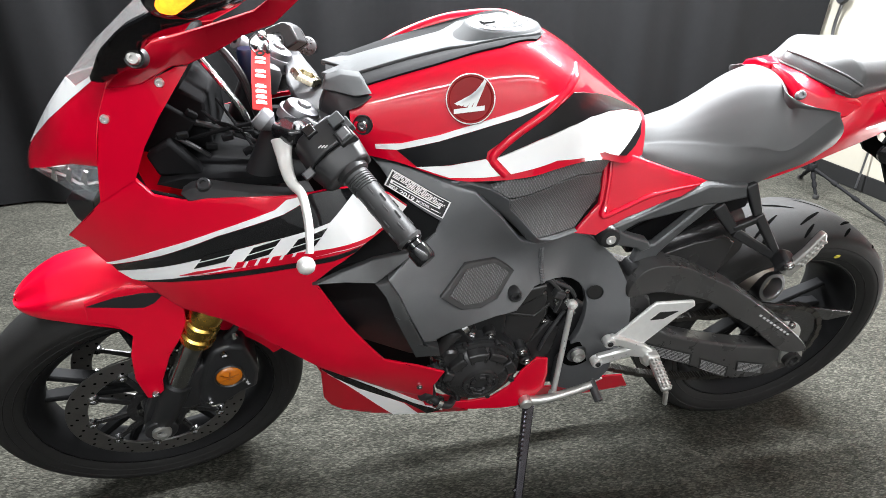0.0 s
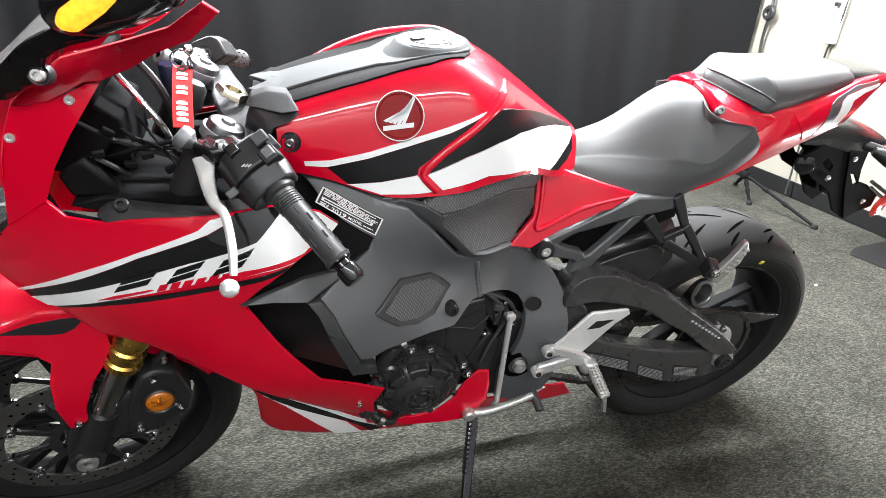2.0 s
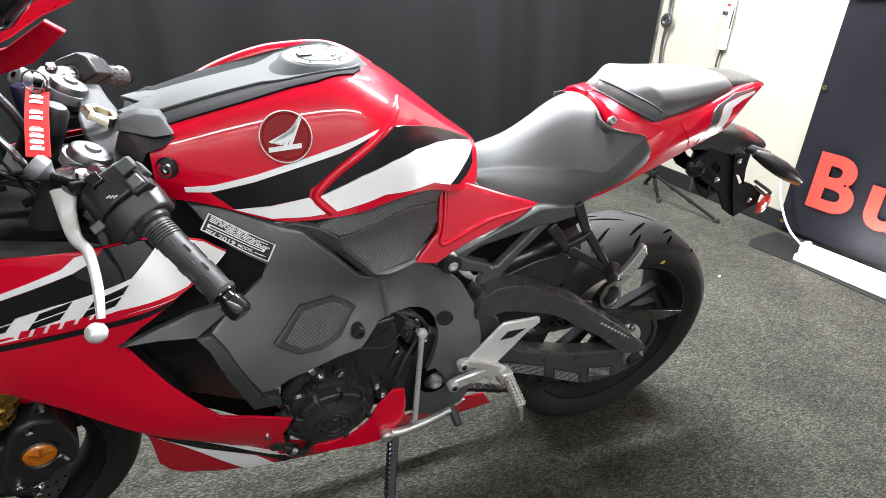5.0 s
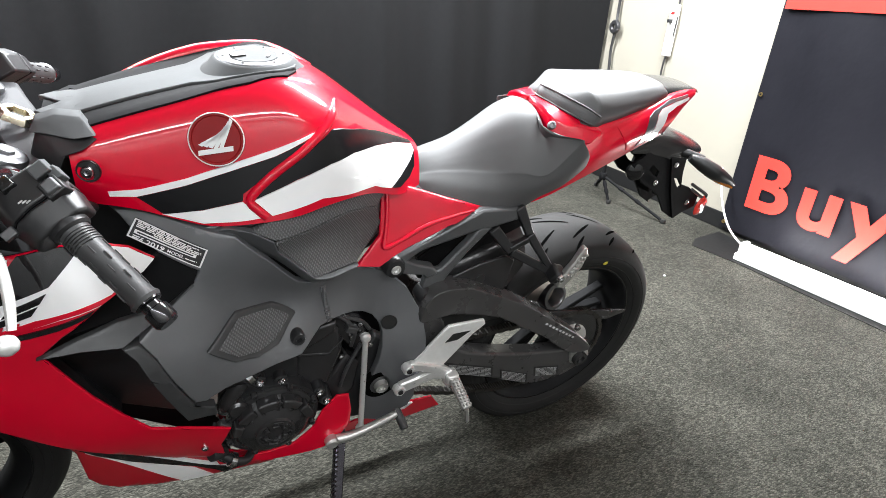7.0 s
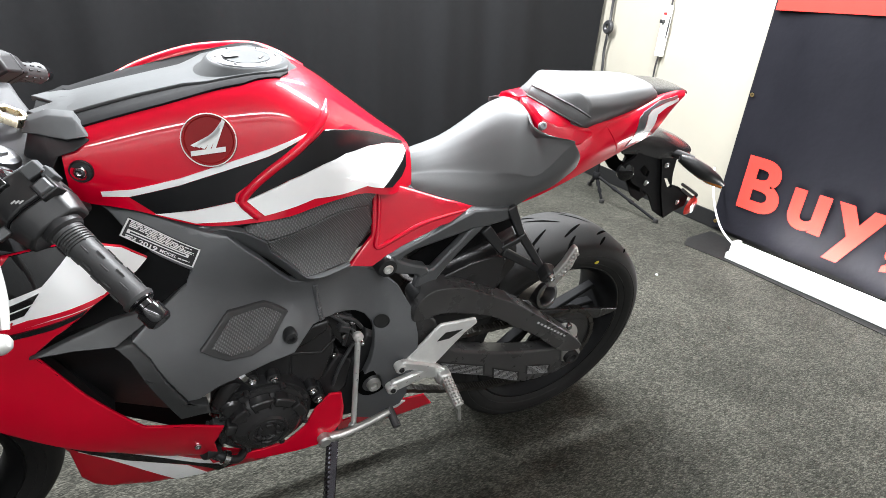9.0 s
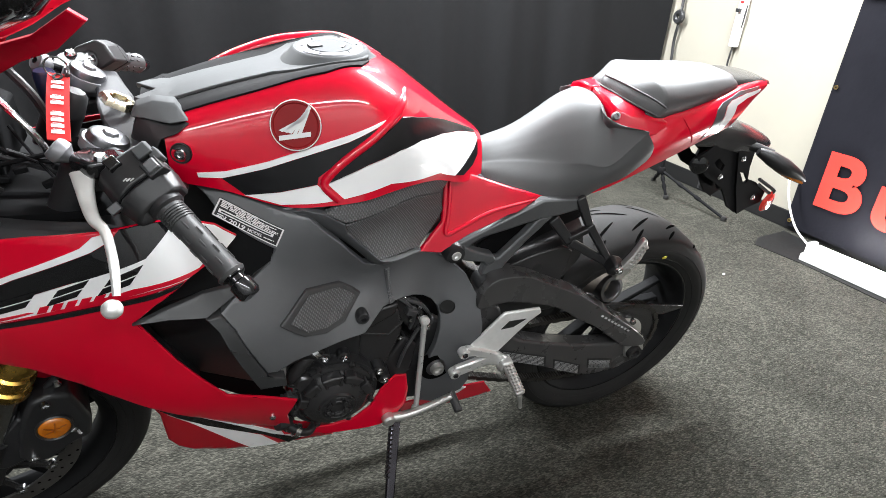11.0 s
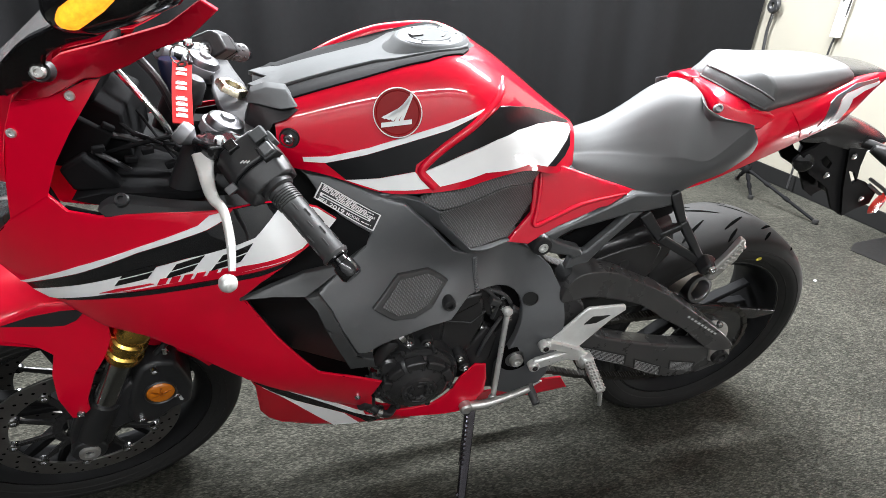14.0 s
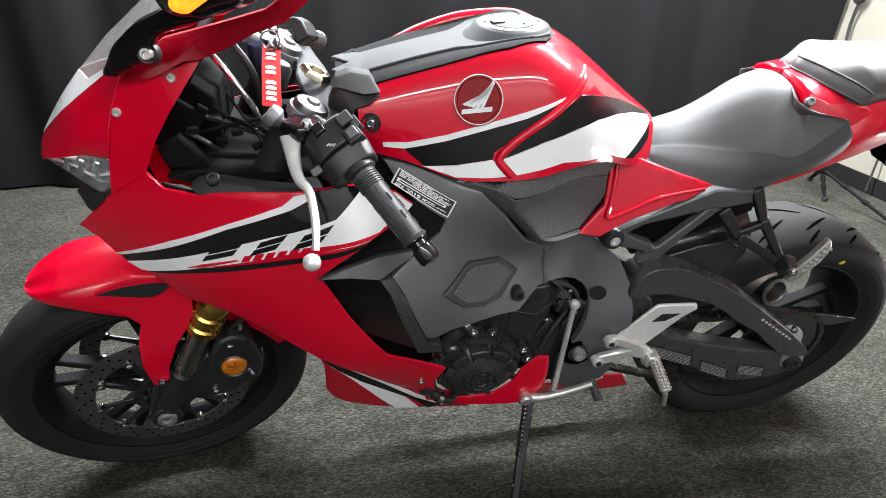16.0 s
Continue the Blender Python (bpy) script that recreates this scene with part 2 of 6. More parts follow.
PLASTIC_WHITE = mat("white_plastic", (0.75, 0.74, 0.70), 0.4, 0.0, 0.04, 60)
BRASS = mat("brass_eyelet", (0.7, 0.5, 0.2), 0.3, 1.0)


# ---- mesh helpers ----
def part(name, bm, material, parent=None, label="", sharp=38, bevel=0.0, segments=2):
    """Link a bmesh as one mesh object under a thing or a part."""
    bmesh.ops.recalc_face_normals(bm, faces=bm.faces)
    me = bpy.data.meshes.new(name)
    for f in bm.faces:
        f.smooth = True
    bm.to_mesh(me)
    bm.free()
    me.set_sharp_from_angle(angle=radians(sharp))
    me.materials.append(material)
    ob = new(name, me)
    if parent is not None:
        while parent.parent is not None and parent.parent.parent is not None:
            parent = parent.parent
        ob.parent = parent
    if bevel:
        mod = ob.modifiers.new("bevel", "BEVEL")
        mod.width, mod.segments, mod.limit_method, mod.angle_limit = bevel, segments, "ANGLE", radians(35)
    if label:
        ob["label"] = label
    return ob


def spline(pts, n=6, closed=False):
    """Catmull-Rom through the points."""
    p = [Vector(q) for q in pts]
    out, m = [], len(p)
    for i in range(m if closed else m - 1):
        a, b, c, d = (p[(i + k) % m] if closed else p[min(max(i + k, 0), m - 1)] for k in (-1, 0, 1, 2))
        for j in range(n):
            t = j / n
            out.append(0.5 * (2 * b + (c - a) * t + (2 * a - 5 * b + 4 * c - d) * t * t + (3 * b - a - 3 * c + d) * t ** 3))
    if not closed:
        out.append(p[-1])
    return out


def grid_mesh(rows, closed_u=False, closed_v=False):
    bm = bmesh.new()
    vs = [[bm.verts.new(p) for p in r] for r in rows]
    nu, nv = len(rows), len(rows[0])
    for i in range(nu if closed_u else nu - 1):
        for j in range(nv if closed_v else nv - 1):
            quad = (vs[i][j], vs[(i + 1) % nu][j], vs[(i + 1) % nu][(j + 1) % nv], vs[i][(j + 1) % nv])
            if len(set(quad)) == 4:
                bm.faces.new(quad)
    return bm


def cap_ends(bm):
    bmesh.ops.holes_fill(bm, edges=[e for e in bm.edges if e.is_boundary], sides=0)
    return bm


def loft(stations, n_along=5, n_round=5, mirror=True, close_bottom=False):
    """Stations: (x, [(y, z), ...]) from the crest down the near side; mirrored over y = 0."""
    secs = []
    for x, prof in stations:
        half = [Vector((x, y, z)) for y, z in prof]
        full = half if not mirror else half[::-1] + [Vector((v.x, -v.y, v.z)) for v in half[1:]]
        secs.append(spline(full, n_round))
    cols = [spline([s[k] for s in secs], n_along) for k in range(len(secs[0]))]
    rows = [[c[i] for c in cols] for i in range(len(cols[0]))]
    return grid_mesh(rows, closed_v=close_bottom)


def tube(pts, radius, seg=12, smooth_n=0, caps=True):
    """Round bar along points; radius may be a list."""
    p = [Vector(q) for q in pts]
    rad = list(radius) if isinstance(radius, (list, tuple)) else [radius] * len(p)
    if smooth_n:
        q = spline([(*v, ) for v in p], smooth_n)
        rr = []
        for i in range(len(q)):
            f = i / smooth_n
            k = min(int(f), len(rad) - 2)
            rr.append(rad[k] + (rad[k + 1] - rad[k]) * (f - k))
        p, rad = q, rr
    rows, up = [], None
    for i, v in enumerate(p):
        d = (p[min(i + 1, len(p) - 1)] - p[max(i - 1, 0)]).normalized()
        if up is None:
            up = d.orthogonal().normalized()
        up = (up - d * up.dot(d)).normalized()
        side = d.cross(up)
        rows.append([v + (up * math.cos(2 * math.pi * k / seg) + side * math.sin(2 * math.pi * k / seg)) * rad[i] for k in range(seg)])
    bm = grid_mesh(rows, closed_v=True)
    if caps:
        bm.verts.ensure_lookup_table()
        bm.faces.new(bm.verts[:seg]); bm.faces.new(bm.verts[-seg:])
    return bm


def lathe(profile, centre=(0, 0, 0), axis=(0, -1, 0), seg=48, closed=False):
    """Turn (radius, height along axis) round the axis."""
    ax = Vector(axis).normalized()
    u = ax.orthogonal().normalized()
    w = ax.cross(u)
    c = Vector(centre)
    rows = [[c + ax * h + (u * math.cos(2 * math.pi * k / seg) + w * math.sin(2 * math.pi * k / seg)) * max(r, 1e-5) for k in range(seg)] for r, h in profile]
    bm = grid_mesh(rows, closed_u=closed, closed_v=True)
    bmesh.ops.remove_doubles(bm, verts=bm.verts, dist=2e-5)
    return bm


def prism(poly, y0, y1):
    """Plate of an outline in x, z between two lateral depths."""
    bm = bmesh.new()
    a = [bm.verts.new((x, y0, z)) for x, z in poly]
    b = [bm.verts.new((x, y1, z)) for x, z in poly]
    bm.faces.new(a); bm.faces.new(b[::-1])
    for i in range(len(poly)):
        j = (i + 1) % len(poly)
        bm.faces.new((a[i], b[i], b[j], a[j]))
    return bm


def prism_top(poly, z0, z1):
    """Plate of an outline in x, y between two heights."""
    bm = prism(poly, z0, z1)
    for v in bm.verts:
        v.co = (v.co.x, v.co.z, v.co.y)
    return bm


def box(centre, size, turn=(0, 0, 0)):
    bm = bmesh.new()
    bmesh.ops.create_cube(bm, size=1)
    m = pose(*centre, *turn) @ Matrix.Diagonal((*size, 1))
    bmesh.ops.transform(bm, matrix=m, verts=bm.verts)
    return bm


def beam(a, b, width, depth, taper=1.0):
    """Square bar from a to b; width across, depth towards y."""
    a, b = Vector(a), Vector(b)
    d = (b - a).normalized()
    lat = Vector((0, 1, 0))
    lat = (lat - d * lat.dot(d)).normalized()
    s = d.cross(lat)
    rows = [[p + s * (su * width * k / 2) + lat * (sl * depth * k / 2) for su, sl in ((-1, -1), (1, -1), (1, 1), (-1, 1))] for p, k in ((a, 1), (b, taper))]
    bm = grid_mesh(rows, closed_v=True)
    bm.verts.ensure_lookup_table()
    bm.faces.new(bm.verts[:4]); bm.faces.new(bm.verts[4:])
    return bm


def surf(ctrl):
    """Smooth lateral depth y over (x, z) through a few known places."""
    c = np.array(ctrl, float)
    n, p = len(c), np.array(ctrl, float)[:, :2]
    k = np.linalg.norm(p[:, None] - p[None], axis=2) ** 3
    a = np.zeros((n + 3, n + 3))
    a[:n, :n] = k + np.eye(n) * 1e-6
    a[:n, n], a[:n, n + 1:] = 1, p
    a[n:, :n] = a[:n, n:].T
    w = np.linalg.solve(a, np.r_[c[:, 2], 0, 0, 0])

    def depth(x, z):
        r = np.hypot(p[:, 0] - x, p[:, 1] - z) ** 3
        return float(r @ w[:n] + w[n] + w[n + 1] * x + w[n + 2] * z)
    return depth


def cut_grid(bm, step, ax_a=0, ax_b=2):
    """Slice a flat face into cells so that it can follow a curved surface."""
    for ax in (ax_a, ax_b):
        lo, hi = min(v.co[ax] for v in bm.verts), max(v.co[ax] for v in bm.verts)
        k = math.floor(lo / step) + 1
        while k * step < hi - 1e-5:
            co, no = [0, 0, 0], [0, 0, 0]
            co[ax], no[ax] = k * step, 1
            bmesh.ops.bisect_plane(bm, geom=bm.verts[:] + bm.edges[:] + bm.faces[:], dist=1e-6, plane_co=co, plane_no=no)
            k += 1

    def on_grid(e):
        return any(abs(e.verts[0].co[ax] - e.verts[1].co[ax]) < 1e-6 and abs(e.verts[0].co[ax] / step - round(e.verts[0].co[ax] / step)) < 1e-4 for ax in (ax_a, ax_b))
    loose = [e for e in bm.edges if not e.is_boundary and not on_grid(e)]
    bmesh.ops.dissolve_edges(bm, edges=loose, use_verts=False)


def skin(poly, depth, lift=0.0, thick=0.003, step=0.012, mirror=False, both=False, rounded=0, edge=None):
    """Shell panel: an outline in x, z laid on the depth y(x, z)."""
    if rounded:
        poly = [(v.x, v.z) for v in spline([(x, 0, z) for x, z in poly], rounded, True)]
    bm = bmesh.new()
    f = bm.faces.new([bm.verts.new((x, 0, z)) for x, z in poly])
    f.normal_update()
    bmesh.ops.triangulate(bm, faces=[f])
    cut_grid(bm, step)
    bmesh.ops.remove_doubles(bm, verts=bm.verts, dist=1e-5)
    for v in bm.verts:
        v.co.y = depth(v.co.x, v.co.z) - lift
    bmesh.ops.recalc_face_normals(bm, faces=bm.faces)
    if sum(f.normal.y for f in bm.faces) > 0:
        bmesh.ops.reverse_faces(bm, faces=bm.faces)
    if edge is None:
        edge = 0.0016 if lift == 0 or thick >= 0.004 else 0
    if edge:
        bmesh.ops.inset_region(bm, faces=bm.faces[:], thickness=edge, use_boundary=True, use_even_offset=False)
        for v in {v for e in bm.edges if e.is_boundary for v in e.verts}:
            v.co.y += edge * 0.8
    if thick:
        res = bmesh.ops.extrude_face_region(bm, geom=bm.faces[:])
        for v in [g for g in res["geom"] if isinstance(g, bmesh.types.BMVert)]:
            v.co.y += thick
    if mirror or both:
        src = bm.copy() if both else None
        for v in bm.verts:
            v.co.y = -v.co.y
        bmesh.ops.reverse_faces(bm, faces=bm.faces)
        if both:
            me = bpy.data.meshes.new("tmp"); src.to_mesh(me); bm.from_mesh(me); bpy.data.meshes.remove(me); src.free()
    return bm


def blade(pts, widths, thick, seg=14):
    """Flattened bar along points: wide across x, thin the other way."""
    q = [Vector(v) for v in pts]
    p = spline(q, 5)
    rows = []
    for i, v in enumerate(p):
        d = (p[min(i + 1, len(p) - 1)] - p[max(i - 1, 0)]).normalized()
        side = (Vector((1, 0, 0)) - d * d.x).normalized()
        up = d.cross(side)
        f = min(i / 5, len(widths) - 1.001)
        k = int(f)
        w = widths[k] + (widths[k + 1] - widths[k]) * (f - k)
        rows.append([v + side * (w / 2 * math.copysign(abs(math.cos(a)) ** .7, math.cos(a))) + up * (thick / 2 * math.sin(a)) for a in np.linspace(0, 2 * math.pi, seg, endpoint=False)])
    return cap_ends(grid_mesh(rows, closed_v=True))


def holed(poly, hole):
    """Outline with an opening, joined by a cut from the hole to the nearest corner."""
    i, j = min(((a, b) for a in range(len(poly)) for b in range(len(hole))), key=lambda ab: math.dist(poly[ab[0]], hole[ab[1]]))
    area = sum(a[0] * b[1] - b[0] * a[1] for a, b in zip(poly, poly[1:] + poly[:1]))
    turn = sum(a[0] * b[1] - b[0] * a[1] for a, b in zip(hole, hole[1:] + hole[:1]))
    ring = hole[j:] + hole[:j]
    if area * turn > 0:
        ring = [ring[0]] + ring[:0:-1]
    e = 1e-4
    back = [(ring[0][0] + e, ring[0][1] + e), (poly[i][0] + e, poly[i][1] + e)]
    return poly[:i + 1] + ring + back + poly[i + 1:]


def skin_on(poly, tree, lift=0.001, step=0.010, thick=0.0025):
    """Panel laid on a built surface, seen from the near side."""
    def depth(x, z):
        hit = tree.ray_cast(Vector((x, -0.6, z)), Vector((0, 1, 0)))
        if hit[0] is None:
            hit = tree.find_nearest(Vector((x, -0.2, z)))
        return hit[0].y - lift / max(0.22, abs(hit[1].y))
    return skin(poly, depth, 0.0, thick, step, edge=0)


def skin_top(poly, tree, lift=0.002, thick=0.004, step=0.012):
    """Panel of an outline in x, y laid on a built surface from above."""
    bm = bmesh.new()
    f = bm.faces.new([bm.verts.new((x, y, 0)) for x, y in poly])
    f.normal_update()
    bmesh.ops.triangulate(bm, faces=[f])
    cut_grid(bm, step, 0, 1)
    for v in bm.verts:
        hit = tree.ray_cast(Vector((v.co.x, v.co.y, 2)), Vector((0, 0, -1)))
        v.co.z = (hit[0].z if hit[0] is not None else tree.find_nearest(Vector((v.co.x, v.co.y, 1)))[0].z) + lift
    res = bmesh.ops.extrude_face_region(bm, geom=bm.faces[:])
    for v in [g for g in res["geom"] if isinstance(g, bmesh.types.BMVert)]:
        v.co.z -= thick
    return bm


def empty(name, parent=None):
    ob = new(name)
    if parent is not None:
        ob.parent = parent if parent.parent is None else parent.parent
    return ob


def bolt(parent, at, r=0.008, axis=(0, -1, 0), material=None, name="bolt", h=0.005, socket=True):
    """Round-headed screw with a hexagon socket."""
    ax = Vector(axis).normalized()
    prof = [(0.0, h * 0.35), (r * 0.42, h * 0.35), (r * 0.45, h), (r * 0.8, h), (r, h * 0.55), (r, -h)] if socket else [(0, h), (r * 0.7, h), (r, h * 0.5), (r, -h)]
    return part(name, lathe(prof, at, ax, 14), material or STEEL, parent)


def tree_of(bm):
    from mathutils.bvhtree import BVHTree
    bm.normal_update()
    return BVHTree.FromBMesh(bm)


def structure(ob, label, category):
    return tagged(ob, label, category, kind="structure")


# ---- the room ----
def floor_mesh():
    return grid_mesh([[Vector((x, y, 0)) for y in np.linspace(-3.6, 2.1, 12)] for x in np.linspace(-3.2, 3.4, 12)])


structure(part("floor", floor_mesh(), CARPET), "worn grey loop-pile carpet over the whole floor", "floor")


def curtain_mesh():
    """Hanging cloth with soft vertical folds of uneven width."""
    rng = random.Random(4)
    phases = [(rng.uniform(2.0, 5.0), rng.uniform(0, 6.3), rng.uniform(0.008, 0.022)) for _ in range(5)] + [(rng.uniform(9, 15), rng.uniform(0, 6.3), 0.012) for _ in range(3)] + [(rng.uniform(22, 34), rng.uniform(0, 6.3), 0.004) for _ in range(2)]
    rows = []
    for x in np.linspace(-3.2, 3.27, 420):
        col = []
        for z in np.linspace(0.012, 2.6, 8):
            k = 1.0 - 0.25 * z / 2.6
            off = sum(a * math.sin(w * x * (1 + 0.02 * z) + p) for w, p, a in phases) * k
            bulge = 0.05 * max(0.0, 0.25 - z) * math.sin(1.7 * x)
            col.append(Vector((x, 1.93 + off - bulge, z)))
        rows.append(col)
    return grid_mesh(rows)


tagged(part("curtain", curtain_mesh(), CURTAIN, sharp=80), "black cloth backdrop curtain hanging in soft folds to the carpet", "curtain")
structure(part("wall_east", box((3.36, -0.75, 1.3), (0.12, 5.7, 2.6)), WALL_PAINT), "beige painted wall behind a hanging banner", "wall")
structure(part("wall_north", box((0.1, 2.12, 1.3), (6.6, 0.12, 2.6)), WALL_PAINT), "beige painted wall behind the curtain", "wall")
# two unseen walls: grey added to bounce fill, dark added to damp reflections
structure(part("wall_south", box((0.1, -3.66, 1.3), (6.6, 0.12, 2.6)), PALE_WALL), "unseen grey wall closing the room, added to bounce fill light", "wall")
structure(part("wall_west", box((-3.26, -0.75, 1.3), (0.12, 5.7, 2.6)), CURTAIN), "unseen dark cloth wall closing the room, added to damp reflections", "wall")
structure(part("ceiling", box((0.1, -0.75, 2.66), (6.8, 5.9, 0.1)), CEILING_PAINT), "plain white ceiling", "ceiling")
structure(part("baseboard", box((3.295, 0.6, 0.048), (0.010, 2.7, 0.096)), SKIRTING, bevel=0.004), "black vinyl skirting along the beige wall", "skirting")


def banner():
    root = empty("banner")
    root.location = (3.281, 0.77, 0.03)
    tagged(root, "black vinyl banner with large red letters hung on the beige wall", "banner")
    rows = []
    for y in np.linspace(0, -2.4, 90):
        rows.append([Vector((0.006 * math.sin(7 * y + 1.5 * z) + 0.004 * math.sin(17 * y - 3 * z) - 0.012, y, z)) for z in np.linspace(0, 1.75, 60)])
    bm = grid_mesh(rows)
    res = bmesh.ops.extrude_face_region(bm, geom=bm.faces[:])
    for v in [g for g in res["geom"] if isinstance(g, bmesh.types.BMVert)]:
        v.co.x += 0.0015
    part("sheet", bm, BANNER, root, sharp=80)

    def letter(text, y, z, size, wide):
        cu = bpy.data.curves.new("letter", "FONT")
        cu.body, cu.size, cu.extrude, cu.offset = text, size, 0.0005, 0.011
        tmp = new("letter", cu)
        bpy.context.view_layer.update()
        me = bpy.data.meshes.new_from_object(tmp.evaluated_get(bpy.context.evaluated_depsgraph_get()))
        bpy.data.objects.remove(tmp)
        me.transform(Matrix.Translation((-0.027, y, z)) @ Matrix(((0, 0, -1, 0), (-wide, 0, 0, 0), (0, 1, 0, 0), (0, 0, 0, 1))))
        me.materials.append(BANNER_RED)
        ob = new("letter", me)
        ob.parent = root
        return ob

    for text, y in (("B", -0.098), ("u", -0.372), ("y", -0.610), (",", -0.825)):
        letter(text, y, 0.168, 0.375, 1.08)
    part("red_block", box((-0.024, -0.98, 1.26), (0.002, 1.92, 0.29)), BANNER_RED, root, "red printed panel")
    for z in (0.03, 0.72, 1.4):
        part("eyelet", lathe([(0.004, 0.0), (0.0045, 0.003), (0.010, 0.003), (0.011, 0.0)], (-0.018, -0.022, z), (-1, 0, 0), 16), BRASS, root)
    return root


banner()


def moved_half_round(r, length):
    """Half-round lens lying along y."""
    rows = [[Vector((r * math.cos(a), -0.02 - length * k / 4, 0.036 + 0.55 * r * math.sin(a))) for a in np.linspace(0, math.pi, 13)] for k in range(5)]
    return grid_mesh(rows)


def floor_light():
    """LED shop light lying along the foot of the banner."""
    root = empty("led_batten")
    root.location = (3.07, 0.475, 0)
    root.rotation_euler = (0, 0, radians(3.5))
    tagged(root, "lit white LED batten lying on the carpet under the banner", "lamp")
    part("housing", box((0.0, -0.62, 0.018), (0.15, 1.24, 0.036)), PLASTIC_WHITE, root, bevel=0.006)
    part("diffuser", moved_half_round(0.062, 1.2), TUBE_GLOW, root, "glowing white diffuser")
    for y in (0.0, -1.24):
        part("end_cap", box((0, y, 0.05), (0.06, 0.02, 0.06)), PLASTIC_WHITE, root, bevel=0.004)


floor_light()


def cable(name, pts, r, material, label):
    return tagged(part(name, tube(pts, r, 8, 8), material), label, "cable")


cable("lamp_cable", [(3.07, 0.48, 0.05), (3.10, 0.60, 0.10), (3.16, 0.72, 0.20), (3.2, 0.80, 0.36)], 0.005, PLASTIC_WHITE, "white mains lead of the LED batten")
cable("wall_cable", [(3.27, 1.86, 1.4), (3.272, 1.86, 1.1), (3.26, 1.845, 0.99), (3.27, 1.865, 0.85), (3.268, 1.85, 0.7), (3.27, 1.86, 0.45), (3.26, 1.87, 0.12)], 0.009, MATT_BLACK, "black cable hanging down the beige wall")
cable("strip_cable", [(3.28, 1.40, 1.6), (3.285, 1.40, 1.2), (3.275, 1.385, 1.0), (3.28, 1.42, 0.8), (3.285, 1.41, 0.6), (3.27, 1.39, 0.3), (3.24, 1.36, 0.03)], 0.0055, MATT_BLACK, "thin black lead beside the power strip")
tagged(part("cable_clamp", lathe([(0.012, 0), (0.012, 0.012), (0.02, 0.02), (0.036, 0.02), (0.043, 0.010), (0.043, 0.0)], (3.262, 1.851, 0.99), (-1, 0, 0), 24), MATT_BLACK), "round black clamp on the hanging cable", "clamp")


def power_strip():
    root = empty("power_strip")
    root.location = (3.29, 1.41, 1.0)
    tagged(root, "white plastic power strip hanging on the beige wall", "power strip")
    part("body", box((-0.012, 0, 0), (0.028, 0.05, 0.28)), PLASTIC_WHITE, root, bevel=0.005)
    part("switch", box((-0.028, 0, 0.095), (0.006, 0.022, 0.014)), SWITCH_RED, root, "red rocker switch", bevel=0.001)
    for i in range(5):
        z = 0.05 - i * 0.042
        part("socket", lathe([(0.0, 0.0005), (0.014, 0.0005), (0.016, 0.0015), (0.017, 0)], (-0.026, 0, z), (-1, 0, 0), 16), PLASTIC_WHITE, root)
        for dy in (-0.005, 0.005):
            part("slot", box((-0.0275, dy, z), (0.001, 0.002, 0.008)), INK, root)
    part("plug", box((-0.036, 0.004, 0.052), (0.024, 0.022, 0.02)), MATT_BLACK, root, "black plug", bevel=0.003)


power_strip()
tagged(part("floor_mat", prism([(2.93, 0.66), (3.02, 0.72), (3.24, 0.74), (3.24, -0.9), (3.0, -0.9), (2.97, 0.42)], 0, 1), SKIRTING), "thin black sheet lying between banner and carpet", "floor mat")
mat_ob = bpy.data.objects["floor_mat"]
for v in mat_ob.data.vertices:
    x, y, z = v.co
    v.co = (x, z, 0.003 if y > 0.5 else 0.0005)


def light_stand():
    """Low black tripod stand behind the tail."""
    root = empty("tripod_stand")
    tagged(root, "low black tripod stand on the carpet by the wall", "tripod")
    hub = (2.95, 1.40, 0.155)
    for foot in ((3.027, 0.95, 0.012), (3.12, 1.62, 0.012), (2.951, 1.318, 0.012)):
        part("leg", tube([hub, foot], 0.0085, 10), INTERIOR, root)
        part("rubber_foot", lathe([(0, -0.010), (0.014, -0.010), (0.016, 0.002), (0.012, 0.012), (0, 0.012)], foot, (0, 0, 1), 12), RUBBER, root)
        a, b = Vector(hub), Vector(foot)
        for f in (0.32, 0.60):
            c = a.lerp(b, f)
            part("joint", tube([c - (b - a).normalized() * 0.014, c + (b - a).normalized() * 0.014], 0.0125, 10), INTERIOR, root)
    part("hub", lathe([(0, -0.02), (0.020, -0.02), (0.024, -0.012), (0.024, 0.012), (0.020, 0.02), (0, 0.02)], hub, (0, 0, 1), 16), INTERIOR, root)
    part("column", tube([hub, (2.95, 1.40, 0.27)], 0.011, 10), INTERIOR, root)


light_stand()
tagged(part("paper_scrap", box((2.508, 0.459, 0.004), (0.012, 0.009, 0.002), (0, 0, 30)), LABEL_WHITE), "tiny white paper scrap on the carpet", "scrap")

# ---- the motorcycle: local x rearwards from the front axle, y to its right, z up ----
bike = empty("motorcycle")
bike.location = (0, 0.0434, -0.0015)
bike.rotation_euler = (radians(9.67), 0, 0)
tagged(bike, "red, white and black sports motorcycle leaning on its side stand", "motorcycle")

# steering: axis from the lower to the upper yoke, turned to the left
AXIS_LOW, AXIS_TOP = Vector((0.033, 0, 0.30)), Vector((0.373, 0, 0.964))
AXIS = (AXIS_TOP - AXIS_LOW).normalized()
STEER = Matrix.Translation(AXIS_LOW) @ Matrix.Rotation(radians(13.0), 4, AXIS) @ Matrix.Translation(-AXIS_LOW)
FLIP = Matrix.Diagonal((1, -1, 1, 1))
OTHER_BAR = STEER @ FLIP @ STEER.inverted()


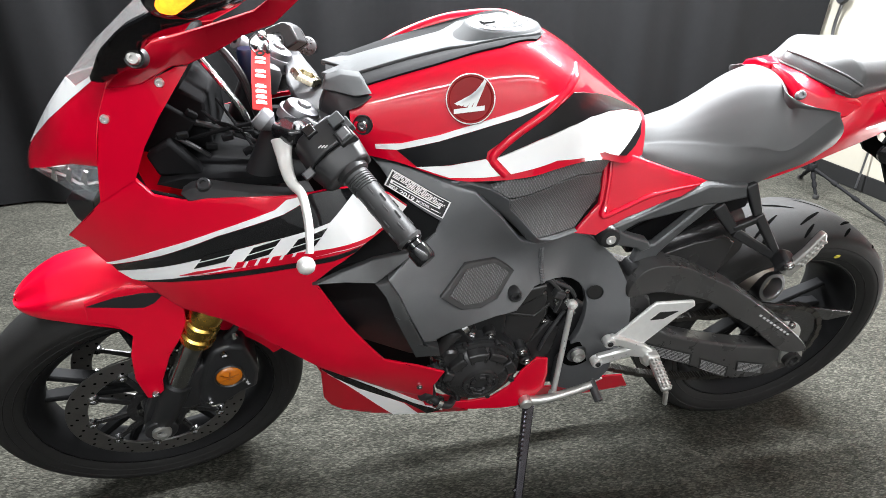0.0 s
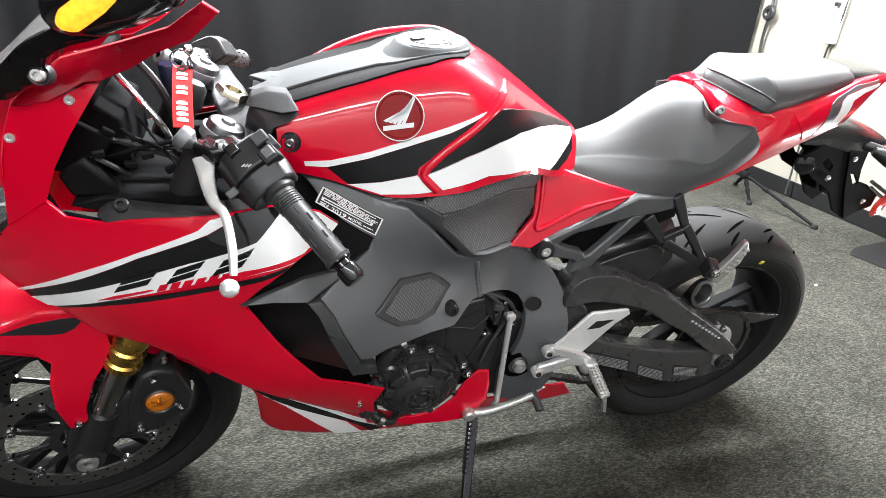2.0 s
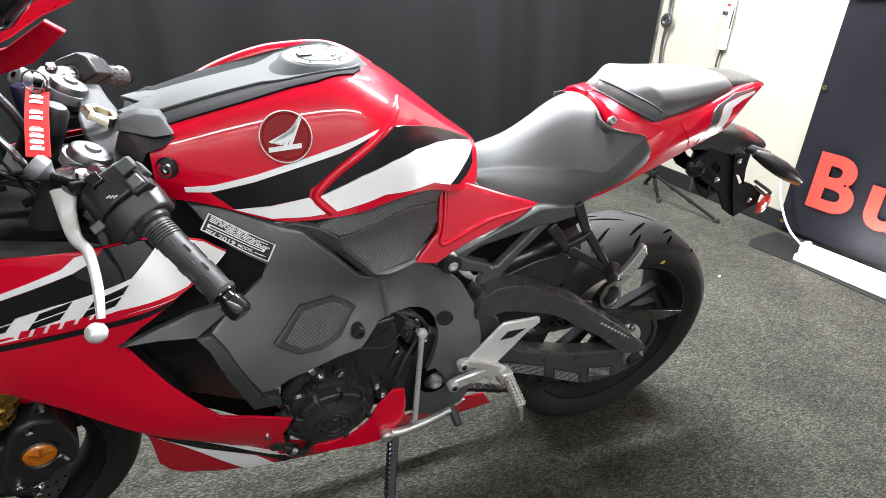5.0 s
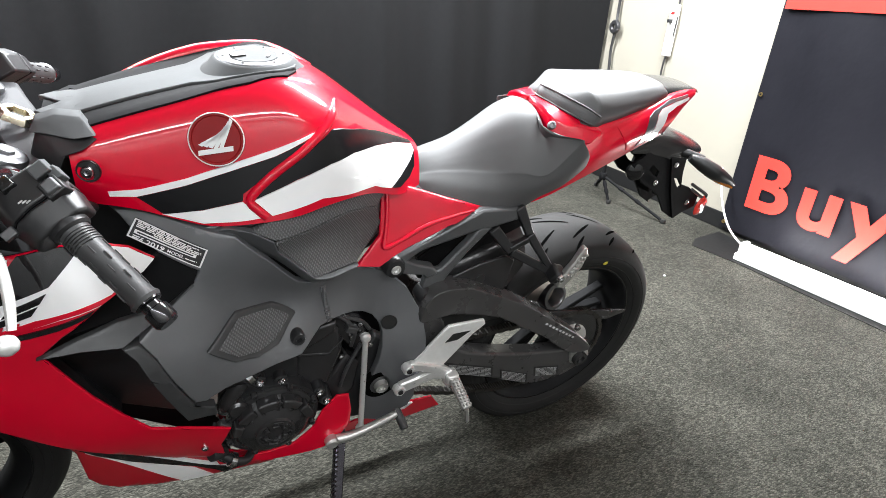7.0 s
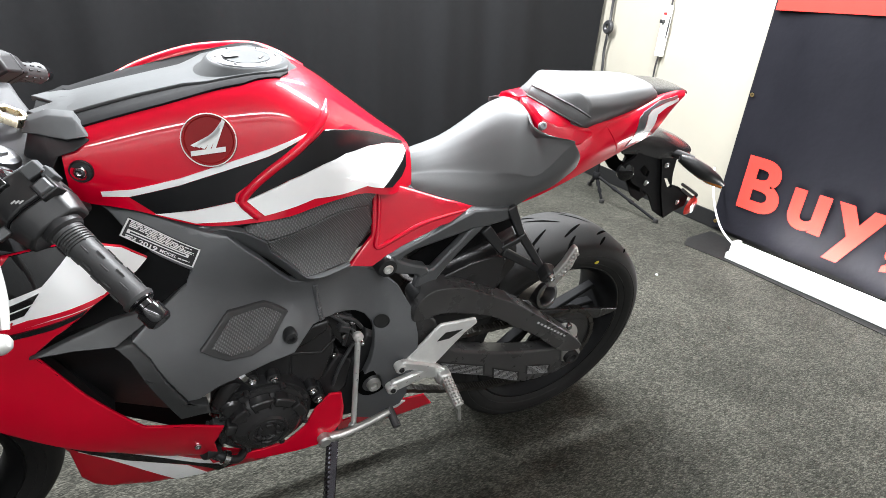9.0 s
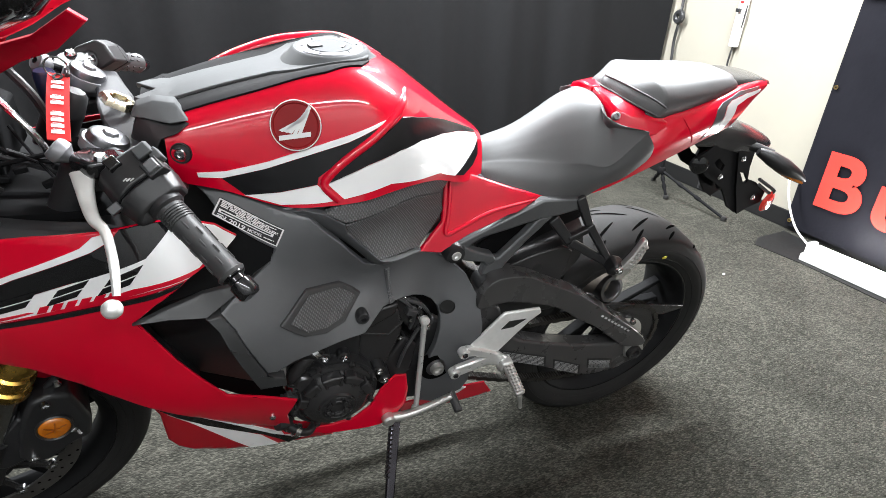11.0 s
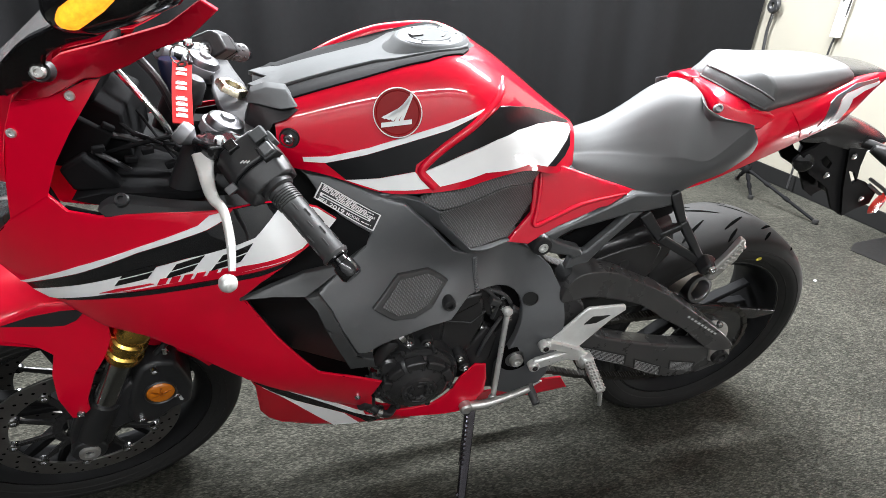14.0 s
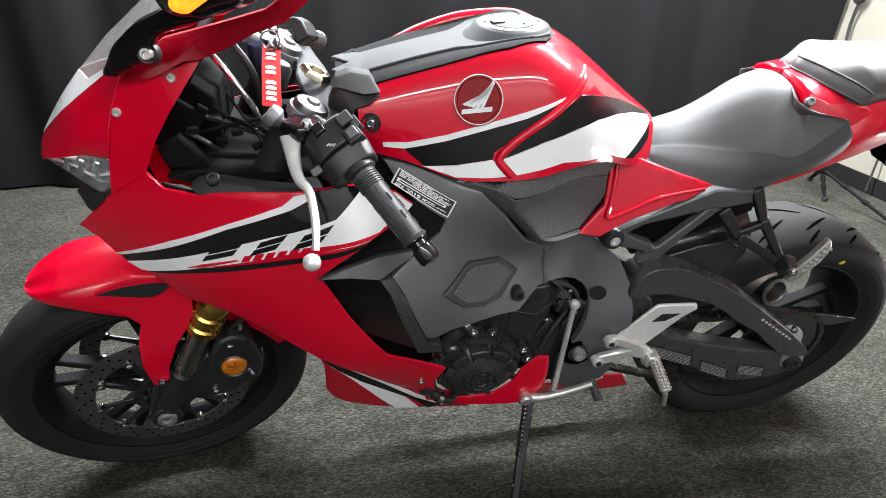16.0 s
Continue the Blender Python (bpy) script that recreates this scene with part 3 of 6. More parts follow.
def moved(bm, m):
    bmesh.ops.transform(bm, matrix=m, verts=bm.verts)
    if m.determinant() < 0:
        bmesh.ops.reverse_faces(bm, faces=bm.faces)
    return bm


# wheels
TYRES = []


def wheel(name, centre, m, half_w, rim_w, outer, disc, label):
    """Tyre, rim, spokes and hub; disc: (radius, lateral) of brake discs."""
    root = empty(name, bike)
    root["label"] = label
    c = Vector(centre)
    flange = 0.2315
    side = [(rim_w, flange - 0.004), (rim_w + 0.006, flange + 0.004), (half_w * 0.97, flange + 0.022), (half_w, flange + 0.038), (half_w * 0.93, outer - 0.021), (half_w * 0.74, outer - 0.0095), (half_w * 0.42, outer - 0.0025), (0, outer)]
    prof = [(r, -h) for h, r in side] + [(r, h) for h, r in side[::-1][1:]]
    prof = [(v.x, v.y) for v in spline([(r, h, 0) for r, h in prof], 4)]
    tyre_bm = moved(lathe(prof, c, (0, 1, 0), 96), m)
    TYRES.append(tree_of(tyre_bm))
    tyre = part("tyre", tyre_bm, RUBBER, root, "black road tyre")
    rim_side = [(flange - 0.004, rim_w + 0.001), (flange, rim_w - 0.001), (flange - 0.002, rim_w - 0.007), (flange - 0.012, rim_w - 0.012), (flange - 0.022, rim_w * 0.55), (flange - 0.026, 0)]
    inner = [(flange - 0.031, 0), (flange - 0.028, rim_w * 0.55), (flange - 0.018, rim_w - 0.010), (flange - 0.006, rim_w + 0.001)]
    loop = [(r, h) for r, h in rim_side] + [(r, -h) for r, h in rim_side[::-1][1:]] + [(r, -h) for r, h in inner[::-1]] + [(r, h) for r, h in inner[1:]]
    part("rim", moved(lathe(loop, c, (0, 1, 0), 96, closed=True), m), WHEEL_BLACK, root, "black cast rim")
    for lat in (-1, 1):
        part("rim_lip", moved(lathe([(flange - 0.003, -0.0015), (flange + 0.001, -0.0015), (flange + 0.001, 0.0015), (flange - 0.003, 0.0015)], c + Vector((0, lat * (rim_w + 0.001), 0)), (0, 1, 0), 96, closed=True), m), GLOSS_BLACK, root, "gloss rim edge")
        for rr, hh in ((flange + 0.014, 0.0), (outer - 0.040, 0.0)):
            got = TYRES[-1].ray_cast(m @ (c + Vector((rr, lat * 0.3, 0))), m.to_3x3() @ Vector((0, -lat, 0)))
            if got[0] is not None:
                at = (m.inverted() @ got[0]).y - c.y
                part("sidewall_rib", moved(lathe([(rr - 0.0018, -0.0009), (rr, 0.0011), (rr + 0.0018, -0.0009)], c + Vector((0, at, 0)), (0, lat, 0), 96), m), RUBBER, tyre)
    part("hub", moved(lathe([(0.012, 0.075), (0.03, 0.075), (0.036, 0.06), (0.040, 0.02), (0.040, -0.02), (0.036, -0.06), (0.03, -0.075), (0.012, -0.075)], c, (0, 1, 0), 32), m), DARK_METAL, root)
    for i in range(5):
        a = 2 * math.pi * i / 5 + 0.25
        for da in (-0.17, 0.17):
            p0 = c + Vector((math.cos(a + da * 0.3), 0, math.sin(a + da * 0.3))) * 0.035
            p1 = c + Vector((math.cos(a + da), 0, math.sin(a + da))) * 0.207
            part("spoke", moved(beam(p0, p1, 0.017, 0.034, 0.75), m), WHEEL_BLACK, root, bevel=0.004)
    for r_out, r_in, lat in disc:
        d = part("brake_disc", moved(lathe([(r_in, -0.0025), (r_out, -0.0025), (r_out, 0.0025), (r_in, 0.0025)], c + Vector((0, lat, 0)), (0, 1, 0), 72, closed=True), m), DISC_STEEL, root, "drilled steel brake disc", bevel=0.0006)
        n_hole = 24
        bm = bmesh.new()
        for i in range(n_hole):
            for k, rr in enumerate((0.18, 0.5, 0.82)):
                a = 2 * math.pi * (i + k * 0.33) / n_hole
                for face in (-1, 1):
                    q = c + Vector((math.cos(a) * (r_in + (r_out - r_in) * rr), lat + 0.0029 * face, math.sin(a) * (r_in + (r_out - r_in) * rr)))
                    h = lathe([(0, 0), (0.0030, 0)], q, (0, face, 0), 8)
                    me = bpy.data.meshes.new("t"); h.to_mesh(me); h.free(); bm.from_mesh(me); bpy.data.meshes.remove(me)
        # dark discs laid on the steel paint the shade of the drillings
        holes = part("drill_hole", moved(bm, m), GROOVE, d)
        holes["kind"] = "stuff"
        part("carrier", moved(lathe([(0.045, -0.004), (0.062, -0.004), (0.062, 0.004), (0.045, 0.004)], c + Vector((0, lat, 0)), (0, 1, 0), 40, closed=True), m), DARK_METAL, root)
        for i in range(10):
            a = 2 * math.pi * i / 10
            u = Vector((math.cos(a), 0, math.sin(a)))
            part("carrier_arm", moved(beam(c + u * 0.058 + Vector((0, lat, 0)), c + u * (r_in - 0.001) + Vector((0, lat, 0)), 0.014, 0.006, 0.75), m), DARK_METAL, root, bevel=0.001)
            part("disc_button", moved(lathe([(0, 0.004), (0.004, 0.004), (0.005, 0.008), (0.009, 0.007), (0.010, 0.003), (0.010, -0.004)], c + u * (r_in - 0.003) + Vector((0, lat, 0)), (0, -1 if lat < 0 else 1, 0), 14), m), STEEL, root)
    return root


front_wheel = wheel("front_wheel", (0, 0, 0.30), STEER, 0.060, 0.046, 0.300, [(0.165, 0.128, -0.062), (0.165, 0.128, 0.062)], "front wheel turned a little to the left")
rear_wheel = wheel("rear_wheel", (1.42, 0, 0.31), Matrix.Identity(4), 0.095, 0.078, 0.312, [(0.110, 0.085, 0.085)], "wide rear wheel")


dot = TYRES[1].ray_cast(Vector((1.486, -.5, .552)), Vector((0, 1, 0)))
part("paint_dot", lathe([(0, .0012), (.006, .0012), (.0068, 0), (.0068, -.003)], dot[0], -dot[1] if dot[1].y > 0 else dot[1], 14), YELLOW, rear_wheel, "small yellow paint dot")


def tread():
    """Curved rain slots across the rear tyre, as dark strips that paint their shade."""
    for i in range(18):
        for s in (-1, 1):
            for r, (lat0, lat1, len_a, w) in enumerate(((0.008, 0.050, 0.26, 0.0075), (0.052, 0.082, 0.14, 0.0065))):
                a0 = 2 * math.pi * (i + 0.5 * (s > 0) + 0.45 * r) / 18
                rows = []
                for k in range(7):
                    t = k / 6
                    lat = s * (lat0 + (lat1 - lat0) * t)
                    ang = a0 + len_a * t
                    ww = w * math.sin(math.pi * (0.12 + 0.76 * t))
                    u, tang = Vector((math.cos(ang), 0, math.sin(ang))), Vector((-math.sin(ang), 0, math.cos(ang)))
                    across = (Vector((0, s, 0)) * 0.8 - tang * 0.6)
                    row = []
                    for f in (-0.5, 0, 0.5):
                        q = Vector((1.42, lat, 0.31)) + across * ww * f
                        got = TYRES[1].ray_cast(q + u * 0.4, -u)
                        row.append(got[0] + u * 0.0007)
                    rows.append(row)
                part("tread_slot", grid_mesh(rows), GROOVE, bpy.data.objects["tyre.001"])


tread()
part("paint_dot", box((1.495, -0.0745, 0.5885), (0.008, 0.003, 0.006), (35, 0, 0)), YELLOW, bpy.data.objects["tyre.001"], "yellow paint dot")

# front fork, fender, calipers
fork = empty("front_fork", bike)
for s in (-1, 1):
    off = Vector((-0.030 * AXIS.z, s * 0.105, 0.030 * AXIS.x))
    at = lambda d: AXIS_LOW + AXIS * d + off
    part("fork_tube", moved(tube([at(0.10), at(0.24)], 0.0215, 24), STEER), FORK_STEEL, fork, "bright steel fork tube")
    part("outer_tube", moved(lathe([(0.029, 0), (0.031, 0.004), (0.031, 0.016), (0.027, 0.02), (0.027, 0.03), (0.0305, 0.033), (0.0305, 0.046), (0.0265, 0.050), (0.0265, 0.058), (0.0300, 0.062), (0.0300, 0.078), (0.028, 0.082), (0.028, 0.24)], at(0.235), AXIS, 28), STEER), GOLD, fork, "gold anodised fork tube")
    # gold tube carried on in black, painting the shade behind the cowl
    part("upper_tube", moved(lathe([(0.028, 0.24), (0.028, 0.465)], at(0.235), AXIS, 28), STEER), MATT_BLACK, fork)
    part("fork_foot", moved(tube([at(-0.03), at(0.0), at(0.06), at(0.115)], [0.020, 0.024, 0.026, 0.0265], 20, 4), STEER), MATT_BLACK, fork)
    part("axle_end", moved(lathe([(0.0, -0.004), (0.009, -0.004), (0.010, 0.003), (0.017, 0.003), (0.018, 0.0), (0.018, -0.006)], Vector((0.0, s * 0.130, 0.30)), (0, s, 0), 24), STEER), CAST, fork)
    part("axle_clamp", moved(tube([(0, s * 0.080, 0.30), (0, s * 0.126, 0.30)], 0.030, 24), STEER), MATT_BLACK, fork, bevel=0.003)
    part("foot_plate", moved(prism([(0.003, 0.395), (0.030, 0.415), (0.066, 0.40), (0.095, 0.385), (0.145, 0.325), (0.140, 0.312), (0.085, 0.330), (0.055, 0.322), (0.036, 0.285), (0.012, 0.262), (-0.018, 0.268), (-0.032, 0.295), (-0.022, 0.34)], *((-0.110, -0.088) if s < 0 else (0.088, 0.110))), STEER), MATT_BLACK, fork, "black cast fork foot", bevel=0.006, segments=3)
    cal = empty("brake_caliper", fork)
    UP = Matrix.Translation((0.008, 0, 0.062))
    body = [(0.075, 0.30), (0.085, 0.345), (0.105, 0.40), (0.125, 0.435), (0.155, 0.442), (0.182, 0.428), (0.190, 0.385), (0.196, 0.345), (0.186, 0.300), (0.155, 0.292), (0.115, 0.268), (0.085, 0.272)]
    y0, y1 = (-0.125, -0.045) if s < 0 else (0.045, 0.125)
    part("body", moved(prism(body, y0, y1), STEER @ UP), MATT_BLACK, cal, "black radial brake caliper", bevel=0.008, segments=3)
    part("bracket", moved(prism([(0.02, 0.30), (0.05, 0.35), (0.10, 0.40), (0.13, 0.36), (0.11, 0.29), (0.05, 0.275)], s * 0.118, s * 0.095), STEER @ UP), MATT_BLACK, cal, bevel=0.005)
    for p in ((0.095, 0.295), (0.145, 0.425), (0.165, 0.34)):
        part("bolt", moved(lathe([(0, 0.003), (0.004, 0.003), (0.0045, 0.006), (0.007, 0.006), (0.008, 0)], (p[0], s * 0.125, p[1]), (0, s, 0), 14), STEER @ UP), STEEL, cal)
    part("reflector", moved(lathe([(0, 0.008), (0.018, 0.008), (0.023, 0.005), (0.025, 0)], (0.142, s * 0.128, 0.362), (0, s, 0.15), 28), STEER @ UP), AMBER, cal, "round amber reflector")
    part("reflector_rim", moved(lathe([(0.024, 0.004), (0.026, 0.006), (0.028, 0.004), (0.028, -0.01)], (0.142, s * 0.128, 0.362), (0, s, 0.15), 32), STEER @ UP), MATT_BLACK, cal)
    for k in range(3):
        d = Vector((math.cos(1.05 * k + 0.3), 0, math.sin(1.05 * k + 0.3))) * 0.019
        c = Vector((0.142, s * 0.1362, 0.363))
        part("reflector_rib", moved(beam(c - d, c + d, 0.0022, 0.0015), STEER @ UP), AMBER_DARK, cal, bevel=0)
    for k in range(5):
        part("print_bar", moved(box((0.166 + 0.0012 * k, s * 0.1255, 0.342 - 0.0065 * k), (0.005, 0.001, 0.0045), (0, 60, 0)), STEER @ UP), PALE_INK, cal)
    part("bleed_screw", moved(lathe([(0, 0.012), (0.004, 0.012), (0.005, 0.004), (0.007, 0)], (0.168, s * 0.105, 0.442), (0, 0, 1), 12), STEER @ UP), STEEL, cal)
    part("brake_hose", moved(tube([(0.16, s * 0.10, 0.50), (0.19, s * 0.10, 0.54), (0.20, s * 0.09, 0.62), (0.22, s * 0.07, 0.72)], 0.006, 10, 6), STEER), MATT_BLACK, cal)


def fender():
    """Front mudguard: a lofted shell round the tyre with side legs."""
    root = empty("front_fender", bike)
    rows = []
    for k in range(65):
        t = (k / 64) ** 1.6
        a = radians(115 - 92 * t)
        r = 0.358 - 0.010 * max(0.0, 0.12 - t) / 0.12
        half = 0.003 + 0.079 * math.sqrt(1 - (1 - min(1.0, t * 4.5)) ** 2)
        drop = min(0.100, 0.003 + 0.32 * t)
        u = Vector((math.cos(a), 0, math.sin(a)))
        c = Vector((0, 0, 0.30))
        prof = [(-half, r - drop), (-half * 0.98, r - drop * 0.62), (-half * 0.84, r - drop * 0.24), (-half * 0.45, r - 0.006), (0, r), (half * 0.45, r - 0.006), (half * 0.84, r - drop * 0.24), (half * 0.98, r - drop * 0.62), (half, r - drop)]
        rows.append([v for v in spline([c + u * rr + Vector((0, y, 0)) for y, rr in prof], 3)])
    bm = grid_mesh(rows)
    part("shell", moved(bm, STEER), RED, root, "red front mudguard shell")
    for s in (-1, 1):
        legs = surf([(0.0, 0.41, -0.122), (0.03, 0.42, -0.124), (0.0, 0.50, -0.114), (0.07, 0.5, -0.118), (0.11, 0.58, -0.108), (0.02, 0.58, -0.094), (-0.02, 0.62, -0.084), (0.04, 0.64, -0.086), (0.10, 0.64, -0.090)])
        b = skin([(0.10, 0.650), (0.112, 0.611), (0.109, 0.576), (0.092, 0.543), (0.065, 0.506), (0.040, 0.453), (0.035, 0.424), (0.018, 0.408), (0.004, 0.412), (-0.001, 0.468), (0.007, 0.523), (0.020, 0.560), (0.000, 0.585), (-0.035, 0.605), (-0.030, 0.640), (0.03, 0.66)], legs, thick=0.004, mirror=s > 0)
        part("side_leg", moved(b, STEER), RED, root, "red mudguard leg")
        fin = skin([(-0.028, 0.634), (0.015, 0.643), (0.056, 0.644), (0.089, 0.638), (0.070, 0.622), (0.053, 0.616), (0.035, 0.618)], legs, lift=0.0015, thick=0.003, mirror=s > 0)
        part("fin", moved(fin, STEER), MATT_BLACK, root, "black inset fin")
        part("bolt", moved(lathe([(0, 0.002), (0.003, 0.002), (0.004, 0.005), (0.006, 0.005), (0.007, 0)], (0.020, s * 0.124, 0.422), (0, s, 0), 12), STEER), STEEL, root)


fender()

# ---- fairings ----
S_FAIR = surf([(.44, .784, -.232), (.361, .710, -.231), (.531, .427, -.207), (.51, .81, -.180), (.077, .822, -.130), (.20, .99, -.128), (.13, .90, -.133), (.20, .70, -.19),
               (.20, .56, -.165), (.36, .50, -.215), (.42, .34, -.150), (.65, .34, -.195), (.02, .74, -.105), (.35, .83, -.215), (.80, .40, -.20)])
S_FRAME = surf([(.489, .843, -.125), (.563, .791, -.186), (.554, .769, -.19), (.610, .704, -.195), (.694, .633, -.198), (.688, .668, -.17), (.723, .73, -.179), (.818, .71, -.132),
                (.898, .669, -.11), (.885, .563, -.135), (.926, .517, -.165), (.869, .42, -.158), (.572, .668, -.23), (.539, .587, -.247), (.42, .75, -.215)])
S_NOSE = surf([(-.066, .822, 0), (-.047, .86, -.004), (-.020, .895, -.006), (.034, .956, -.006), (.09, .985, -.045), (.089, .87, -.125), (.103, .936, -.115), (.123, .976, -.11), (.02, .862, -.092),
               (-.035, .842, -.055), (.04, .925, -.075), (.0, .888, -.062)])
S_SCREEN = surf([(.030, .955, -.005), (.12, 1.035, -.008), (.22, 1.105, -.012), (.059, .958, -.044), (.136, 1.008, -.098), (.20, 1.05, -.105), (.10, .985, -.066), (.2, 1.08, -.055)])

side = {s: empty("side_fairing", bike) for s in (-1, 1)}
nose = empty("nose_cowl", bike)
for s in (-1, 1):
    mir = s > 0
    root = side[s]
    mid = part("mid_panel", skin([(.137, .861), (.158, .841), (.198, .839), (.271, .849), (.34, .854), (.402, .861), (.442, .858), (.483, .837), (.51, .811), (.481, .799), (.442, .783), (.395, .750), (.366, .721),
                                  (.406, .639), (.465, .539), (.521, .506), (.576, .468), (.558, .421), (.563, .349), (.595, .300), (.545, .37), (.484, .402), (.419, .474), (.349, .527), (.266, .589), (.206, .621), (.146, .629),
                                  (.089, .677), (.043, .701), (.023, .726), (-.005, .741), (.075, .819)], S_FAIR, mirror=mir), RED, root, "glossy red side panel", bevel=0.0015)
    part("inner_liner", skin([(.10, .70), (.15, .84), (.20, .835), (.40, .855), (.44, .80), (.36, .73), (.40, .60), (.30, .58), (.18, .64)], S_FAIR, -.012, .004, mirror=mir), INTERIOR, root, "black inner liner")
    part("inner_liner", skin([(.085, .830), (.096, .873), (.113, .936), (.133, .972), (.171, .978), (.215, .998), (.180, .946), (.153, .906), (.135, .870), (.145, .845)], S_FAIR, -.010, .004, mirror=mir), INTERIOR, root, "black inner liner")
    part("stripe", skin([(.043, .701), (.148, .757), (.24, .8), (.323, .836), (.34, .85), (.363, .855), (.359, .845), (.334, .831), (.238, .792), (.145, .745), (.053, .702)], S_FAIR, 0.0012, mirror=mir), WHITE, mid, "white stripe")
    part("stripe", skin([(.053, .7), (.145, .744), (.238, .791), (.334, .83), (.359, .844), (.371, .857), (.402, .8605), (.434, .858), (.43, .851), (.396, .819), (.367, .807), (.302, .788), (.234, .762), (.139, .722), (.059, .69)], S_FAIR, 0.0010, mirror=mir), GLOSS_BLACK, mid, "black stripe")
    part("stripe", skin([(.059, .69), (.139, .722), (.233, .761), (.302, .787), (.396, .82), (.43, .851), (.454, .851), (.483, .836), (.509, .811), (.495, .803), (.464, .798), (.442, .785), (.397, .777), (.299, .749), (.182, .715), (.1, .682), (.08, .679)], S_FAIR, 0.0014, mirror=mir), WHITE, mid, "broad white stripe")
    part("stripe", skin([(.18, .716), (.298, .752), (.374, .780), (.43, .790), (.472, .796), (.502, .806), (.481, .799), (.442, .786), (.40, .779), (.348, .763), (.255, .736)], S_FAIR, 0.0020, mirror=mir), RED, mid, "thin red line")
    part("stripe", skin([(.09, .68), (.182, .714), (.297, .744), (.397, .7715), (.436, .782), (.429, .776), (.396, .764), (.296, .736), (.18, .706), (.111, .684)], S_FAIR, 0.0022, mirror=mir), GLOSS_BLACK, mid, "thin black line")
    # plain slanted blocks stand for the model mark
    for x0, x1 in ((.192, .262), (.266, .326), (.330, .392)):
        z0 = .733 + .28 * (x0 - .198)
        at = lambda u, v: (x0 + (x1 - x0 - .020) * u + .020 * v, z0 + .28 * (x1 - x0) * u + .026 * v)
        for v0, v1 in ((0, .44), (.56, 1)):
            part("mark", skin([at(0, v0), at(1, v0), at(1, v1), at(0, v1)], S_FAIR, 0.0024, mirror=mir), GLOSS_BLACK, mid, "plain black slanted bar")
    for i in range(6):
        x0, z0 = .252 + i * .0175, .740 + i * .0047
        part("mark", skin([(x0, z0), (x0 + .0065, z0 + .011), (x0 + .019, z0 + .0145), (x0 + .0125, z0 + .0035)], S_FAIR, 0.0030, mirror=mir), RED, mid, "small red slanted mark")
    part("mark", skin([(.166, .713), (.193, .726), (.243, .742), (.249, .742), (.196, .7225)], S_FAIR, 0.0030, mirror=mir), RED, mid, "thin red dash")
    part("cowl_side", skin([(.075, .819), (.086, .873), (.103, .936), (.123, .976), (.171, .985), (.218, 1.007), (.234, 1.009), (.186, .946), (.159, .906), (.137, .861)], S_FAIR, 0.0005, mirror=mir), RED, nose, "red cowl side with two screws")
    upper = surf([(.119, .973, -.108), (.164, .985, -.122), (.23, 1.0, -.118), (.29, 1.03, -.135), (.394, 1.107, -.17), (.30, 1.08, -.14), (.19, 1.03, -.108)])
    part("upper_stay", skin([(.123, .976), (.171, .985), (.212, 1.005), (.231, 1.007), (.270, 1.025), (.310, 1.050), (.350, 1.067), (.388, 1.101), (.371, 1.111), (.328, 1.080), (.260, 1.054), (.225, 1.042), (.190, 1.032), (.15, 1.005)], upper, thick=0.010, mirror=mir), RED, nose, "red cowl edge under the mirror")
    part("nose_panel", skin([(-.064, .824), (-.050, .853), (-.026, .888), (.034, .957), (.059, .957), (.098, .981), (.136, 1.008), (.122, .976), (.104, .938), (.086, .871), (.045, .868), (-.02, .848)], S_NOSE, thick=0.003, mirror=mir, step=0.014), RED, nose, "red nose panel")
    part("nose_stripe", skin([(-.046, .860), (-.026, .888), (.034, .957), (.047, .958), (.059, .957), (.098, .981), (.136, 1.008), (.118, .991), (.076, .960), (.048, .940), (.015, .915), (-.021, .883)], S_NOSE, 0.0012, mirror=mir, step=0.014), WHITE, nose, "white nose stripe")
    part("windscreen", skin([(.036, .958), (.059, .958), (.098, .982), (.136, 1.008), (.183, 1.035), (.215, 1.075), (.225, 1.108), (.16, 1.066), (.09, 1.01)], S_SCREEN, thick=0.003, mirror=mir, step=0.014), SCREEN, nose, "clear smoked windscreen")
    part("headlight", skin([(-.058, .822), (-.02, .845), (.045, .866), (.086, .871), (.075, .826), (.058, .813), (.014, .815)], surf([(-.058, .822, -.012), (-.02, .845, -.06), (.045, .866, -.105), (.086, .871, -.124), (.075, .826, -.126), (.058, .813, -.118), (.0, .815, -.065)]), thick=0.02, mirror=mir, step=0.014), LENS, nose, "clear headlight lens")
    # three added steel fins stand in for bright reflections in the lens
    for q in range(3):
        part("lens_glint_fin", skin([(-.012 + .03 * q, .824 + .008 * q), (.0 + .03 * q, .846 + .007 * q), (.006 + .03 * q, .846 + .007 * q), (-.004 + .03 * q, .820 + .006 * q)], lambda x, z: -.052 - (x + .02) * .75, 0, .004, mirror=mir, edge=0), STEEL, nose, "steel fin added for the bright reflections in the lens")
    part("headlight_bowl", skin([(-.03, .838), (.045, .862), (.083, .868), (.070, .826), (.052, .816), (.014, .818)], surf([(-.03, .838, -.03), (.045, .862, -.085), (.083, .868, -.105), (.070, .826, -.106), (.052, .816, -.098), (.0, .817, -.045)]), thick=0.01, mirror=mir, step=0.014), BOWL, nose, "dark chrome headlight bowl")
    part("light_guide", tube([(-.033, s * .034, .829), (.014, s * .069, .832), (.039, s * .089, .828), (.072, s * .110, .840)], .0022, 8, 4), WHITE, nose, "thin white light guide")
